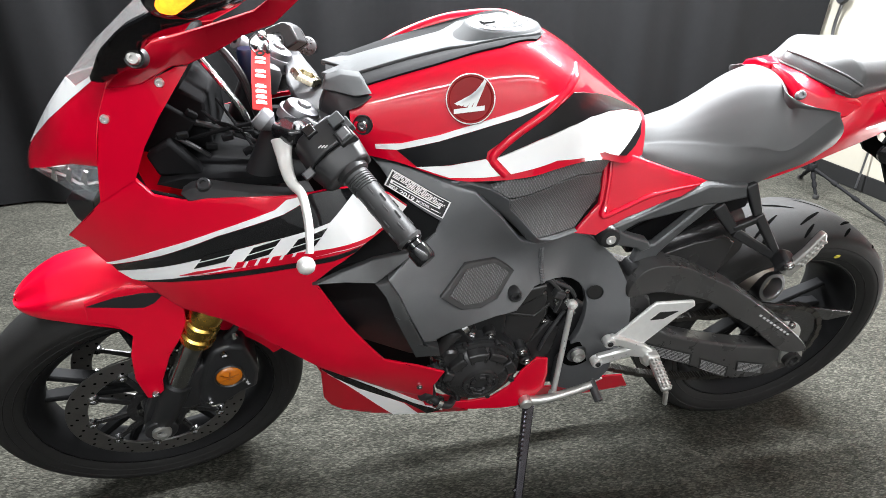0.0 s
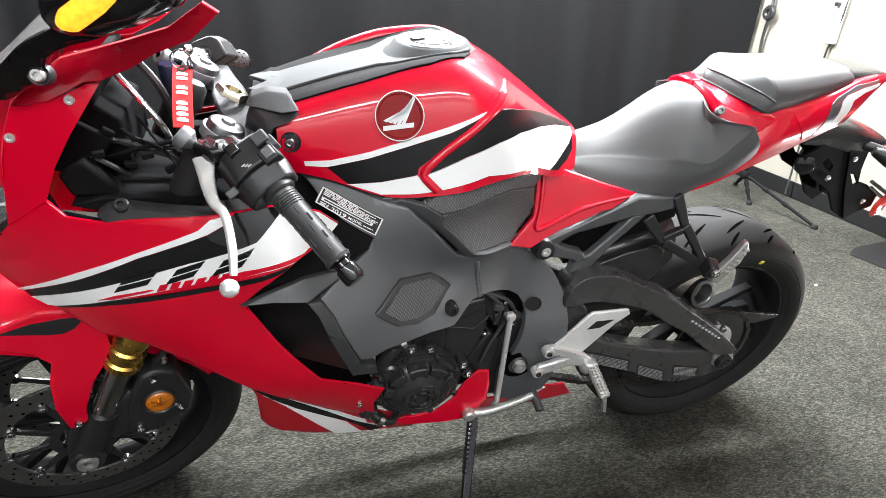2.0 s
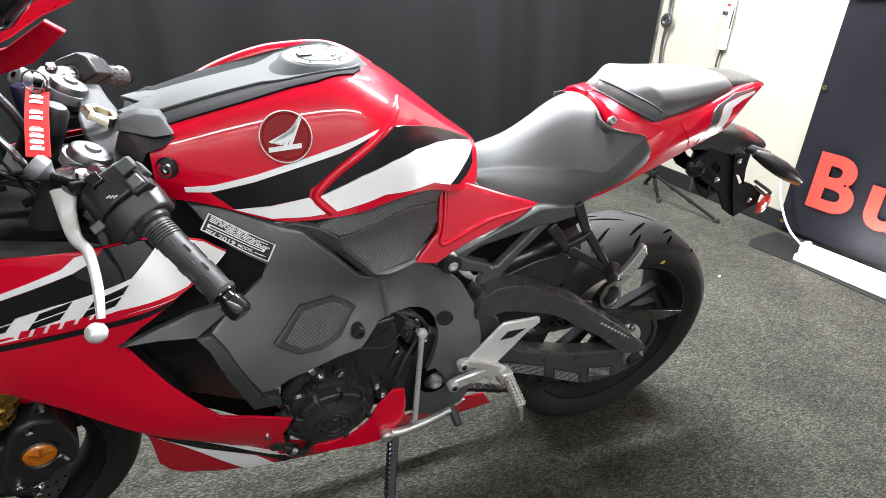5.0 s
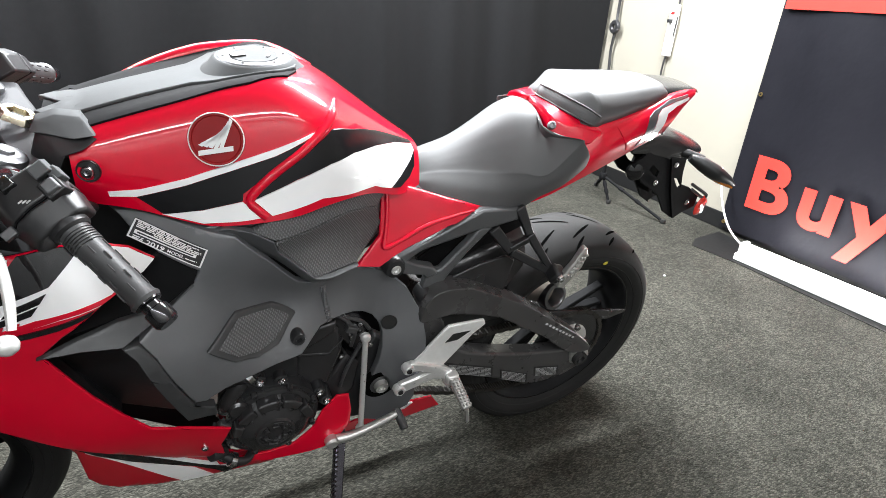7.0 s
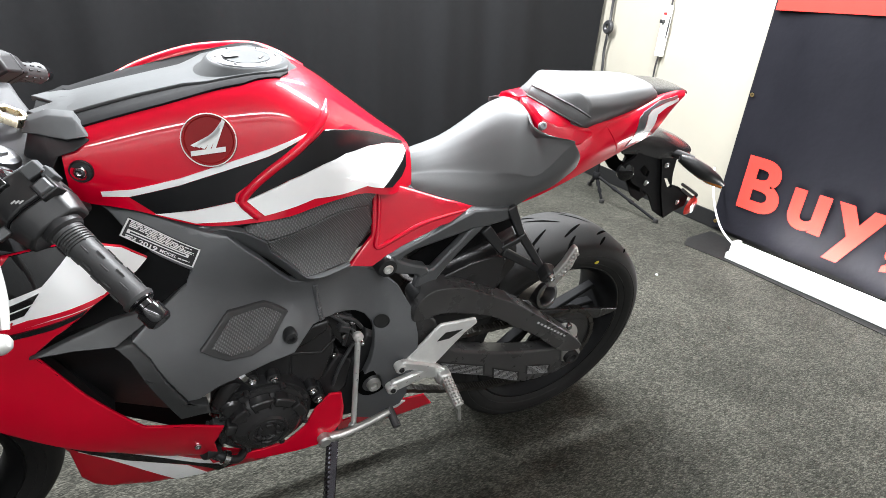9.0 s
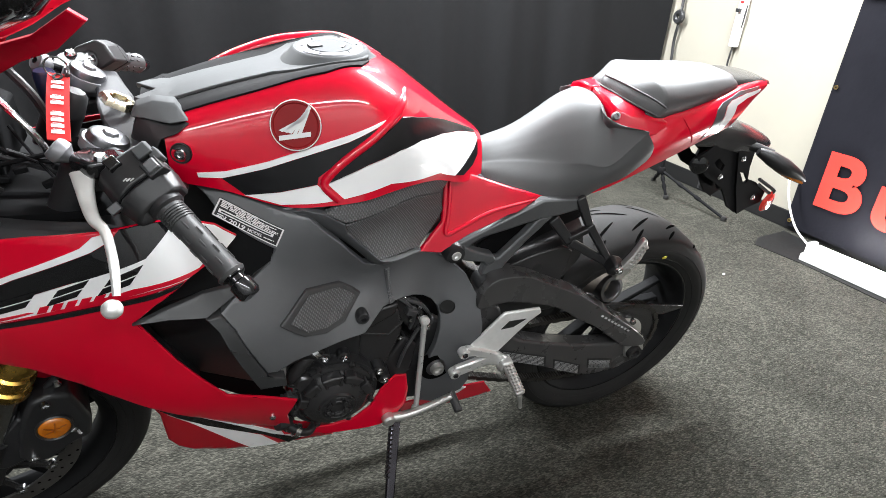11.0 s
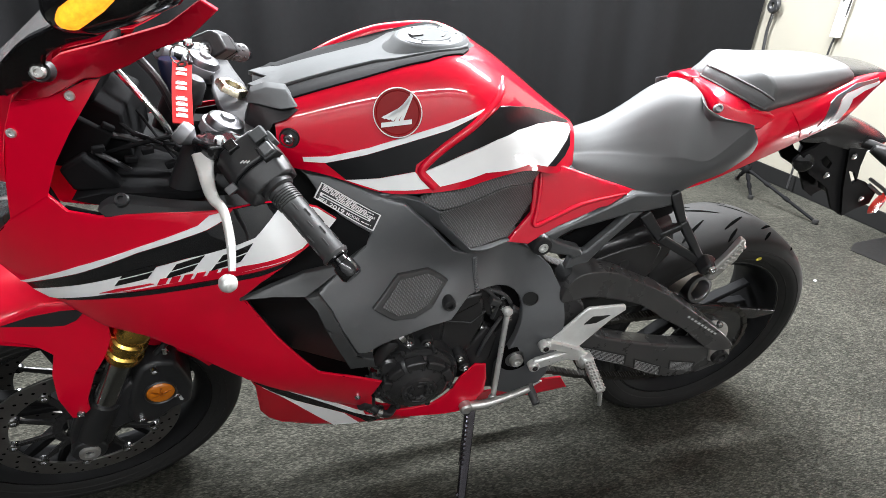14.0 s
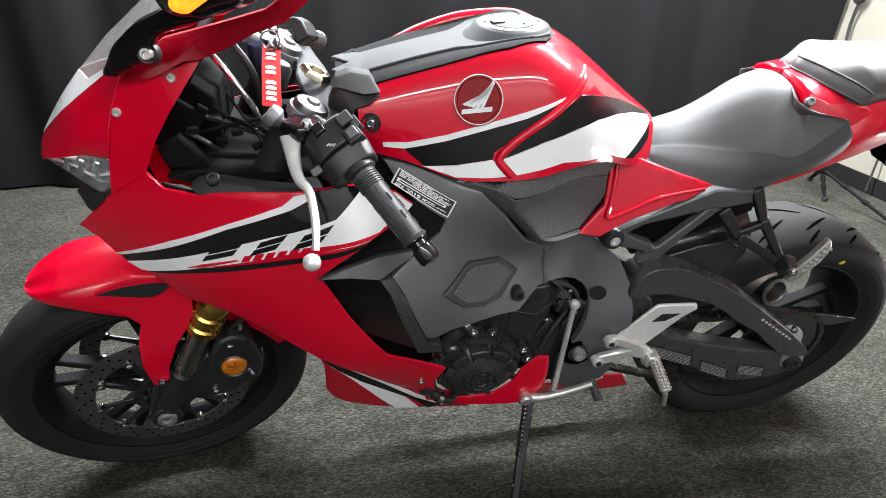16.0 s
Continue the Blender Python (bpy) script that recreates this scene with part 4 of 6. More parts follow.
    part("light_shelf", skin([(-.050, .828), (-.02, .843), (.030, .860), (.022, .850), (-.012, .838)], surf([(-.058, .822, -.016), (-.02, .845, -.056), (.045, .866, -.098), (.022, .85, -.082), (-.012, .838, -.05)]), 0, .004, mirror=mir, edge=0), WHITE, nose, "white upper light shelf")
    part("chin_duct", skin([(.0, .79), (.058, .813), (.05, .775), (.03, .755), (.01, .765)], surf([(.0, .79, -.07), (.058, .813, -.112), (.05, .775, -.108), (.03, .755, -.095), (.01, .765, -.08)]), thick=0.03, mirror=mir), MATT_BLACK, nose, "black intake duct")
    for p in ((.113, .938), (.196, .989)):
        y = S_FAIR(*p) * (1 if s < 0 else -1)
        bolt(nose, (p[0], y - .001 * (1 if s < 0 else -1), p[1]), 0.0062, (0, s, 0.1), SILVER, h=.004)
    # lower red panel under the fairing, belly pan with stripes
    S_LOW = surf([(.34, .53, -.205), (.38, .32, -.158), (.44, .30, -.158), (.6, .33, -.168), (.6, .255, -.148), (.47, .45, -.19)])
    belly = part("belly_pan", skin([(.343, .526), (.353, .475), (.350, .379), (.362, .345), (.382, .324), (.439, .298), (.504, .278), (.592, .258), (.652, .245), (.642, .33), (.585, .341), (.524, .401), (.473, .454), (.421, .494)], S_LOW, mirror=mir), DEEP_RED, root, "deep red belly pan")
    part("stripe", skin([(.352, .507), (.379, .475), (.419, .436), (.474, .383), (.527, .328), (.591, .272), (.59, .288), (.527, .343), (.474, .397), (.42, .450), (.38, .488)], S_LOW, .0018, mirror=mir), WHITE, belly, "white belly edge line")
    part("stripe", skin([(.353, .495), (.379, .473), (.419, .434), (.474, .381), (.528, .326), (.585, .274), (.558, .266), (.541, .294), (.51, .332), (.474, .361), (.419, .407), (.378, .454)], S_LOW, .0014, mirror=mir), GLOSS_BLACK, belly, "black belly stripe")
    part("stripe", skin([(.364, .473), (.378, .452), (.419, .405), (.474, .359), (.508, .328), (.538, .272), (.485, .284), (.442, .352), (.398, .423)], S_LOW, .0014, mirror=mir), WHITE, belly, "white belly stripe")
    S_ENGRED = surf([(.756, .463, -.185), (.789, .439, -.18), (.775, .345, -.185), (.724, .305, -.187), (.639, .302, -.178), (.55, .32, -.172)])
    part("lower_panel", skin([(.772, .437), (.797, .428), (.803, .384), (.800, .345), (.765, .302), (.72, .297), (.639, .296), (.55, .318), (.541, .348), (.577, .328), (.638, .324), (.688, .336), (.722, .366), (.742, .407)], S_ENGRED, mirror=mir), RED, root, "red lower panel round the engine cover")
    part("tail_panel", skin([(.84, .262), (.93, .262), (.945, .298), (.975, .282), (1.022, .278), (1.055, .221), (.96, .205), (.80, .205), (.80, .25)], surf([(.84, .3, -.13), (1.05, .25, -.12), (.8, .2, -.10), (1.05, .2, -.11)]), mirror=mir), RED, root, "red rear end of the belly pan")
    part("stripe", skin([(.885, .262), (.93, .264), (.945, .296), (.972, .279), (.955, .258)], surf([(.84, .3, -.134), (1.05, .25, -.124), (.8, .2, -.104), (1.05, .2, -.114)]), mirror=mir), WHITE, root, "white patch")

bolt(side[-1], (.531, S_FAIR(.531, .427), .427), 0.006)
part("inner_dash", prism([(.16, .848), (.19, .838), (.30, .838), (.42, .845), (.30, .850), (.20, .855)], -.14, .14), INTERIOR, nose, "matt black inner dash")
part("dash_ledge", skin([(.196, .846), (.206, .851), (.223, .855), (.26, .853), (.347, .850), (.372, .846), (.206, .840)], surf([(.196, .846, -.168), (.34, .857, -.185), (.30, .868, -.165), (.22, .865, -.15)]), thick=0.02), MATT_BLACK, nose, "dark grey dash ledge")
bolt(nose, (.228, -.165, .8575), 0.010, (0, -0.6, 1), MATT_BLACK)
part("radiator_core", prism([(.24, .80), (.30, .80), (.42, .50), (.36, .47)], -.15, .15), MATT_BLACK, side[-1], "black radiator core")

# ---- tank ----
tank = empty("fuel_tank", bike)
TANK = [(.435, [(0, .960), (-.05, .958), (-.085, .956), (-.108, .940), (-.120, .905), (-.115, .872)]),
        (.50, [(0, .978), (-.05, .976), (-.090, .976), (-.116, .950), (-.130, .91), (-.134, .862)]),
        (.58, [(0, .996), (-.05, .996), (-.092, 1.000), (-.122, .970), (-.142, .92), (-.162, .842)]),
        (.64, [(0, 1.008), (-.05, 1.009), (-.093, 1.016), (-.126, .986), (-.152, .93), (-.180, .846)]),
        (.70, [(0, 1.016), (-.05, 1.018), (-.092, 1.024), (-.130, .994), (-.160, .93), (-.181, .850)]),
        (.745, [(0, 1.018), (-.045, 1.018), (-.085, 1.012), (-.128, .984), (-.157, .925), (-.170, .855)]),
        (.79, [(0, 1.000), (-.04, .998), (-.08, .988), (-.120, .962), (-.145, .915), (-.155, .856)]),
        (.84, [(0, .966), (-.035, .963), (-.07, .953), (-.102, .928), (-.120, .89), (-.128, .845)]),
        (.90, [(0, .922), (-.03, .919), (-.055, .909), (-.075, .887), (-.092, .850), (-.102, .822)]),
        (.955, [(0, .884), (-.025, .882), (-.04, .874), (-.05, .857), (-.058, .835), (-.062, .815)])]
tank_bm = loft(TANK, 6, 5)
TANK_TREE = tree_of(tank_bm)
shell = part("shell", tank_bm, RED, tank, "glossy red tank shell", sharp=60)
for name, m, lab, up, poly in (
        ("stripe", WHITE, "white tank stripe", .0014, [(.469, .889), (.506, .892), (.564, .907), (.636, .932), (.696, .951), (.729, .961), (.750, .966), (.711, .950), (.679, .937), (.634, .923), (.562, .898), (.501, .882), (.470, .882)]),
        ("stripe", STRIPE_BLACK, "black tank stripe", .0012, [(.501, .881), (.562, .897), (.634, .922), (.679, .936), (.711, .949), (.735, .957), (.683, .922), (.654, .904), (.632, .888), (.630, .878), (.578, .864), (.530, .857)]),
        ("stripe", WHITE, "white lower tank stripe", .0014, [(.528, .857), (.578, .863), (.630, .877), (.640, .867), (.657, .855), (.615, .849), (.577, .845)]),
        ("stripe", STRIPE_BLACK, "black tank stripe", .0022, [(.766, .963), (.784, .960), (.820, .949), (.856, .934), (.900, .912), (.938, .893), (.939, .890), (.895, .906), (.849, .919), (.799, .925), (.759, .919), (.707, .905), (.645, .880), (.652, .890), (.692, .918), (.735, .945)]),
        ("stripe", STRIPE_BLACK, "small black corner stripe", .0024, [(.942, .878), (.940, .856), (.926, .843), (.900, .835), (.882, .841), (.905, .852), (.930, .866)]),
        ("stripe", WHITE, "broad white tank stripe", .0026, [(.645, .879), (.706, .903), (.759, .918), (.799, .924), (.848, .918), (.895, .905), (.938, .889), (.942, .880), (.930, .868), (.905, .854), (.878, .842), (.856, .851), (.843, .858), (.743, .870), (.667, .857)])):
    part(name, skin_on(poly, TANK_TREE, up, step=.0028, thick=.003), m, shell, lab)
path = []
for x, z in [(v.x, v.z) for v in spline([(.782, 0, .990), (.764, 0, .974), (.722, 0, .944), (.679, 0, .916), (.650, 0, .892), (.640, 0, .877), (.650, 0, .864), (.660, 0, .855)], 8)]:
    got = TANK_TREE.ray_cast(Vector((x, -.6, z)), Vector((0, 1, 0)))
    if got[0] is not None:
        path.append(got[0])
part("ridge", tube(path, [.003 + .004 * min(1, k / 6) for k in range(len(path))], 10), RED, shell, "raised red ridge")
# emblem: a disc with a plain white wing-like shape
hit_at = TANK_TREE.ray_cast(Vector((.608, -.6, .957)), Vector((0, 1, 0)))
EN = hit_at[1] if hit_at[1].y < 0 else -hit_at[1]
EMB = hit_at[0] + EN * .0005
part("emblem", lathe([(0, .004), (.030, .004), (.0315, .0055), (.035, .0055), (.036, .002), (.036, -.012)], EMB, EN, 40), EMBLEM_RED, shell, "round red emblem")
part("emblem_ring", lathe([(.0340, .0056), (.0342, .0066), (.0352, .0066), (.0356, .0055)], EMB, EN, 40), SILVER, shell, "pale emblem ring")
EU = (Vector((0, 0, 1)) - EN * EN.z).normalized()
EV = EN.cross(EU) * -1


def on_emblem(points, h):
    bm = bmesh.new()
    bm.faces.new([bm.verts.new(EMB + EN * h + EV * p * 1.22 + EU * q * 1.22) for p, q in points])
    return bm


for i in range(5):
    a = -.019 + .0052 * i
    part("emblem_feather", on_emblem([(a, -.006 - .0012 * i), (a + .004, -.008 - .0008 * i), (.0175 - .0035 * (4 - i) * .6, .006 + .0036 * i), (.0145 - .0035 * (4 - i) * .6, .0085 + .0038 * i)], .0062), LABEL_WHITE, shell)
part("emblem_bar", on_emblem([(-.019, -.018), (.017, -.012), (.017, -.0065), (-.019, -.0125)], .0064), LABEL_WHITE, shell, "white emblem bar")
bolt(tank, (.452, -.1225, .917), 0.008, (-.2, -1, .2), None)
part("bolt_recess", lathe([(.0, .001), (.012, .001), (.014, .003), (.015, .0)], (.453, -.1195, .917), (-.2, -1, .2), 20), MATT_BLACK, tank)
# grey top cover, filler cap
part("top_cover_rim", skin_top([(.405, -.05), (.44, -.088), (.56, -.095), (.66, -.097), (.715, -.085), (.735, -.05), (.74, 0), (.735, .05), (.715, .082), (.66, .092), (.56, .088), (.44, .082), (.405, .05)], TANK_TREE, .003, .010), INTERIOR, tank, "black edge of the tank cover")
part("top_cover", skin_top([(.398, -.03), (.415, -.046), (.46, -.044), (.53, -.042), (.59, -.044), (.625, -.064), (.70, -.070), (.735, -.045), (.75, 0), (.735, .045), (.70, .070), (.625, .064), (.59, .044), (.53, .042), (.46, .044), (.415, .046), (.398, .03), (.425, 0)], TANK_TREE, .0065, .008), COVER_GREY, tank, "satin grey tank cover", bevel=0.003)
CAP_AX = Vector((-.03, 0, 1)).normalized()
cap = part("filler_cap", lathe([(0, .0045), (.036, .0045), (.037, .006), (.050, .006), (.052, .004), (.052, -.01)], (.684, .0, 1.0240), CAP_AX, 48), CAP_METAL, tank, "silver fuel filler cap")
part("cap_seat", lathe([(.052, .004), (.056, .005), (.060, .003), (.068, -.008), (.092, -.022)], (.684, .0, 1.0240), CAP_AX, 48), COVER_GREY, tank, "raised grey ring round the cap")
part("cap_centre", lathe([(0, .0062), (.034, .0062), (.035, .004)], (.684, .0, 1.0240), CAP_AX, 40), COVER_GREY, cap, "grey lock flap")
part("lock_slot", box((.660, -.002, 1.0308), (.020, .013, .002), (0, 0, 20)), INK, cap)
part("lock_slot", box((.704, -.008, 1.0312), (.003, .014, .0015), (0, 0, -30)), INK, cap)
for k in range(6):
    a = 1.05 * k
    bolt(cap, (.684 + .0435 * math.cos(a), .0435 * math.sin(a), 1.0300 + .0012 * math.cos(a)), .003, (0, 0, 1), STEEL, h=.0015)
part("front_cover", skin([(.392, .930), (.405, .964), (.420, .974), (.452, .966), (.470, .954), (.452, .944), (.432, .938), (.42, .915), (.408, .90)], surf([(.392, .93, -.085), (.405, .964, -.085), (.452, .966, -.085), (.47, .954, -.106), (.432, .938, -.118), (.41, .90, -.11)]), thick=.03), MATT_BLACK, tank, "black tank front cover")
part("front_cover_top", skin([(.398, .962), (.405, .974), (.427, .980), (.454, .977), (.468, .959), (.445, .957), (.415, .961)], surf([(.398, .962, -.092), (.405, .974, -.084), (.454, .977, -.084), (.468, .959, -.107), (.445, .957, -.110), (.415, .961, -.098)]), .002, .02), COVER_GREY, tank, "satin grey upper facet")
part("far_ridge", tube([(.455, .088, .935), (.47, .090, .945), (.509, .090, .968), (.547, .090, .987), (.595, .090, 1.004), (.634, .090, 1.012), (.703, .090, 1.016), (.745, .088, 1.004), (.785, .085, .982)], .013, 12, 4), RED, tank, "red tank shoulder")
part("warning_sticker", box((.775, -.045, .9985), (.022, .028, .0012), (0, 32, 0)), YELLOW, tank, "small yellow sticker")
# red side cover and grip pad below the tank
S_PAD = surf([(.606, .825, -.178), (.658, .850, -.176), (.871, .842, -.108), (.818, .71, -.134), (.723, .73, -.180), (.897, .819, -.090), (.75, .80, -.150)])
part("knee_pad", skin([(.563, .836), (.613, .842), (.648, .847), (.713, .857), (.782, .873), (.849, .852), (.878, .826), (.876, .738), (.820, .715), (.745, .724), (.712, .742), (.676, .790), (.63, .815)], S_PAD, -.014, .010), FRAME_GREY, tank, "dark grey knee pad")
PAD_TOP = [(.635, .836, -.178), (.664, .848, -.175), (.736, .852, -.156), (.790, .854, -.139), (.839, .860, -.125), (.874, .836, -.105)]
PAD_CREASE = [(.664, .817, -.190), (.704, .818, -.180), (.736, .820, -.167), (.769, .825, -.154), (.798, .826, -.142), (.852, .813, -.115)]
PAD_MID = [(.678, .799, -.181), (.721, .785, -.163), (.768, .777, -.146), (.811, .779, -.129), (.837, .775, -.116)]
PAD_LOW = [(.726, .734, -.186), (.768, .729, -.166), (.813, .720, -.139), (.846, .745, -.115)]
S_UPPER_FACET, S_LOWER_FACET = surf(PAD_TOP + PAD_CREASE), surf(PAD_CREASE + PAD_MID + PAD_LOW)
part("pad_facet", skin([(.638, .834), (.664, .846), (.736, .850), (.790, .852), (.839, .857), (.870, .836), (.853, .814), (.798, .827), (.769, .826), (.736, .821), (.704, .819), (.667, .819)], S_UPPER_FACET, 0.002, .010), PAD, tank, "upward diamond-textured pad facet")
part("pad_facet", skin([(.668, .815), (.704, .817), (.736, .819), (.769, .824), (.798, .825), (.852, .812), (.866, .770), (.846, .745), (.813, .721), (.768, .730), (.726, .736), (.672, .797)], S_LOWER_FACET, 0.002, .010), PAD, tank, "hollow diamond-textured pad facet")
S_BEVEL = surf([(.606, .841, -.177), (.633, .838, -.186), (.663, .818, -.191), (.671, .798, -.188), (.725, .735, -.187), (.590, .829, -.166), (.616, .815, -.167), (.668, .775, -.171), (.693, .750, -.172), (.715, .725, -.173), (.733, .714, -.170), (.77, .708, -.155)])
part("pad_bevel", skin([(.585, .834), (.606, .842), (.636, .836), (.666, .818), (.672, .797), (.727, .736), (.768, .729), (.813, .719), (.80, .708), (.733, .712), (.715, .724), (.693, .749), (.668, .774), (.616, .814)], S_BEVEL, 0.001, .012), FRAME_GREY, tank, "smooth dark edge of the pad")
S_SIDE = surf([(.889, .738, -.125), (.897, .819, -.090), (.818, .71, -.130), (1.0, .80, -.105), (1.09, .773, -.115), (.93, .83, -.085)])
part("side_cover", skin([(.872, .836), (.888, .838), (.905, .832), (.935, .822), (1.005, .800), (1.092, .775), (1.078, .765), (.998, .756), (.916, .727), (.881, .711), (.858, .697), (.817, .702), (.862, .75), (.868, .800)], S_SIDE, 0.0, .006), RED, tank, "red side cover under the seat")

part("edge_curl", tube([(.880, S_SIDE(.880, .830) - .002, .830), (.878, S_SIDE(.878, .80) - .003, .80), (.872, S_SIDE(.872, .758) - .003, .758), (.868, S_SIDE(.868, .732) - .003, .732), (.90, S_SIDE(.90, .742) - .003, .742), (.96, S_SIDE(.96, .765) - .003, .765), (1.05, S_SIDE(1.05, .778) - .002, .778)], [.003, .004, .004, .005, .004, .004, .002], 8, 6), RED, tank, "raised red rib")

# ---- seats and tail ----
def rails(stations, n_along=6, n_round=6):
    """Closed-ended shell through half sections given from the crest to the near lower edge, mirrored over y = 0."""
    secs = []
    for prof in stations:
        half = [Vector(q) for q in prof]
        secs.append(spline(half[::-1] + [Vector((v.x, -v.y, v.z)) for v in half[1:]], n_round))
    cols = [spline([q[k] for q in secs], n_along) for k in range(len(secs[0]))]
    return cap_ends(grid_mesh([[c[i] for c in cols] for i in range(len(cols[0]))]))


SEAT = []
for crest, crease, low, n in (((.975, 0, .852), (.956, -.040, .827), (.944, -.055, .812), 1.5), ((1.027, 0, .866), (.995, -.052, .836), (.977, -.085, .800), 1.6), ((1.077, 0, .888), (1.046, -.064, .840), (1.034, -.105, .787), 1.7),
                           ((1.127, 0, .919), (1.100, -.082, .842), (1.094, -.115, .774), 2.1), ((1.169, 0, .941), (1.148, -.108, .848), (1.153, -.118, .769), 2.2), ((1.198, 0, .945), (1.197, -.124, .848), (1.194, -.120, .791), 2.7)):
    a, b = Vector(crest), Vector(crease)
    SEAT.append([(a.x + (b.x - a.x) * u ** 1.5, b.y * u, a.z + (b.z - a.z) * u ** n) for u in (0, .36, .64, .84, 1.0)] + [b.lerp(Vector(low), .13) - Vector((0, .003, 0)), ((b.x + low[0]) / 2, (b.y + low[1]) / 2 - .007, (b.z + low[2]) / 2), low])
SEAT += [[(1.210, 0, .944), (1.200, -.040, .939), (1.190, -.075, .929), (1.206, -.100, .917), (1.242, -.126, .900), (1.246, -.131, .889), (1.252, -.136, .855), (1.242, -.126, .815)],
         [(1.220, 0, .938), (1.203, -.045, .930), (1.190, -.080, .922), (1.206, -.104, .915), (1.254, -.130, .914), (1.261, -.133, .907), (1.279, -.136, .880), (1.286, -.126, .848)],
         [(1.222, 0, .916), (1.206, -.043, .910), (1.195, -.076, .903), (1.210, -.098, .896), (1.258, -.124, .895), (1.265, -.127, .889), (1.282, -.129, .868), (1.288, -.120, .842)]]
part("seat", rails(SEAT), VINYL, bike, "smooth black vinyl rider seat", sharp=60)
PILLION = [[(1.246, 0, .937), (1.241, -.030, .926), (1.242, -.060, .918), (1.258, -.085, .914), (1.274, -.098, .916), (1.284, -.098, .917)],
           [(1.234, 0, .951), (1.236, -.030, .950), (1.244, -.060, .945), (1.264, -.085, .938), (1.284, -.101, .930), (1.292, -.100, .918)],
           [(1.240, 0, .970), (1.249, -.030, .968), (1.262, -.060, .963), (1.282, -.086, .955), (1.299, -.103, .944), (1.302, -.100, .920)],
           [(1.290, 0, .9875), (1.290, -.036, .9865), (1.292, -.068, .9825), (1.300, -.092, .969), (1.306, -.104, .946), (1.307, -.100, .921)],
           [(1.300, 0, .990), (1.300, -.040, .9895), (1.302, -.073, .985), (1.308, -.095, .970), (1.312, -.104, .946), (1.312, -.100, .922)],
           [(1.312, 0, .991), (1.312, -.041, .990), (1.314, -.074, .985), (1.317, -.095, .970), (1.320, -.103, .947), (1.320, -.099, .924)],
           [(1.36, 0, .992), (1.36, -.043, .990), (1.36, -.074, .983), (1.361, -.092, .968), (1.361, -.098, .950), (1.361, -.094, .931)],
           [(1.45, 0, .992), (1.45, -.040, .991), (1.448, -.064, .985), (1.446, -.077, .974), (1.446, -.083, .962), (1.448, -.080, .947)],
           [(1.525, 0, .988), (1.522, -.034, .987), (1.514, -.050, .985), (1.516, -.060, .979), (1.518, -.064, .971), (1.522, -.061, .961)],
           [(1.536, 0, .980), (1.533, -.032, .979), (1.524, -.047, .977), (1.524, -.055, .973), (1.525, -.059, .967), (1.527, -.056, .959)]]
pillion = part("pillion_seat", rails(PILLION, 4, 5), VINYL, bike, "black vinyl pillion pad with a sloping front facet", sharp=60)
# grab strap: a stitched band folded round the pad's nose
S_TOP = [(1.306, -.106, .948), (1.282, -.092, .9605), (1.257, -.062, .970), (1.243, -.030, .9745), (1.234, 0, .976)]
S_LOW_EDGE = [(1.290, -.106, .932), (1.264, -.091, .942), (1.240, -.062, .951), (1.229, -.030, .956), (1.225, 0, .957)]
whole = lambda half: spline(half + [(half[-1][0] + .014, .022, half[-1][2] - .004)], 4)
tops, lows = whole(S_TOP), whole(S_LOW_EDGE)
inward = Vector((.007, 0, -.003))
band = [[a, a.lerp(b, .33) - inward * .35, a.lerp(b, .67) - inward * .35, b, b + inward, a + inward] for a, b in zip(tops, lows)]
part("strap", cap_ends(grid_mesh(band, closed_v=True)), VINYL, pillion, "folded black grab strap", sharp=50)
for edge_line in (tops, lows):
    part("strap_welt", tube(edge_line, .0021, 8), VINYL, pillion, "stitched edge of the strap", sharp=60)
TAIL = [(1.13, [(0, .830), (-.05, .820), (-.085, .805), (-.110, .790), (-.116, .768)]),
        (1.21, [(0, .880), (-.05, .865), (-.085, .845), (-.116, .815), (-.118, .788)]),
        (1.30, [(0, .940), (-.06, .930), (-.104, .915), (-.128, .873), (-.119, .826)]),
        (1.38, [(0, .940), (-.07, .938), (-.101, .932), (-.119, .893), (-.108, .850)]),
        (1.46, [(0, .950), (-.065, .953), (-.090, .949), (-.105, .913), (-.092, .872)]),
        (1.535, [(0, .966), (-.05, .970), (-.072, .966), (-.086, .928), (-.075, .888)]),
        (1.59, [(0, .974), (-.04, .976), (-.056, .973), (-.064, .952), (-.054, .923)]),
        (1.63, [(0, .975), (-.03, .975), (-.042, .972), (-.047, .964), (-.040, .950)])]
tail_bm = cap_ends(loft(TAIL, 6, 5))
TAIL_TREE = tree_of(tail_bm)
tail = part("tail_cowl", tail_bm, RED, bike, "red tail cowl", sharp=60)
part("stripe", skin_on([(1.431, .876), (1.451, .938), (1.466, .948), (1.520, .965), (1.590, .970), (1.590, .965), (1.520, .958), (1.490, .951), (1.477, .941), (1.461, .881)], TAIL_TREE, .0014, step=.006), GREY_STRIPE, tail, "dark grey stripe")
part("stripe", skin_on([(1.464, .881), (1.480, .941), (1.493, .950), (1.545, .960), (1.596, .963), (1.596, .958), (1.545, .951), (1.512, .940), (1.504, .910), (1.500, .893)], TAIL_TREE, .0014, step=.006), WHITE, tail, "white stripe")
part("tail_cap", cap_ends(loft([(1.528, [(0, .985), (-.033, .984), (-.050, .978), (-.058, .964)]), (1.58, [(0, .984), (-.036, .982), (-.048, .977), (-.055, .968)]), (1.62, [(0, .980), (-.032, .978), (-.042, .975), (-.046, .970)]), (1.648, [(0, .972), (-.026, .971), (-.034, .969), (-.038, .964)])], 4, 4)), DARK_METAL, tail, "dark brown tail end cap", sharp=60)
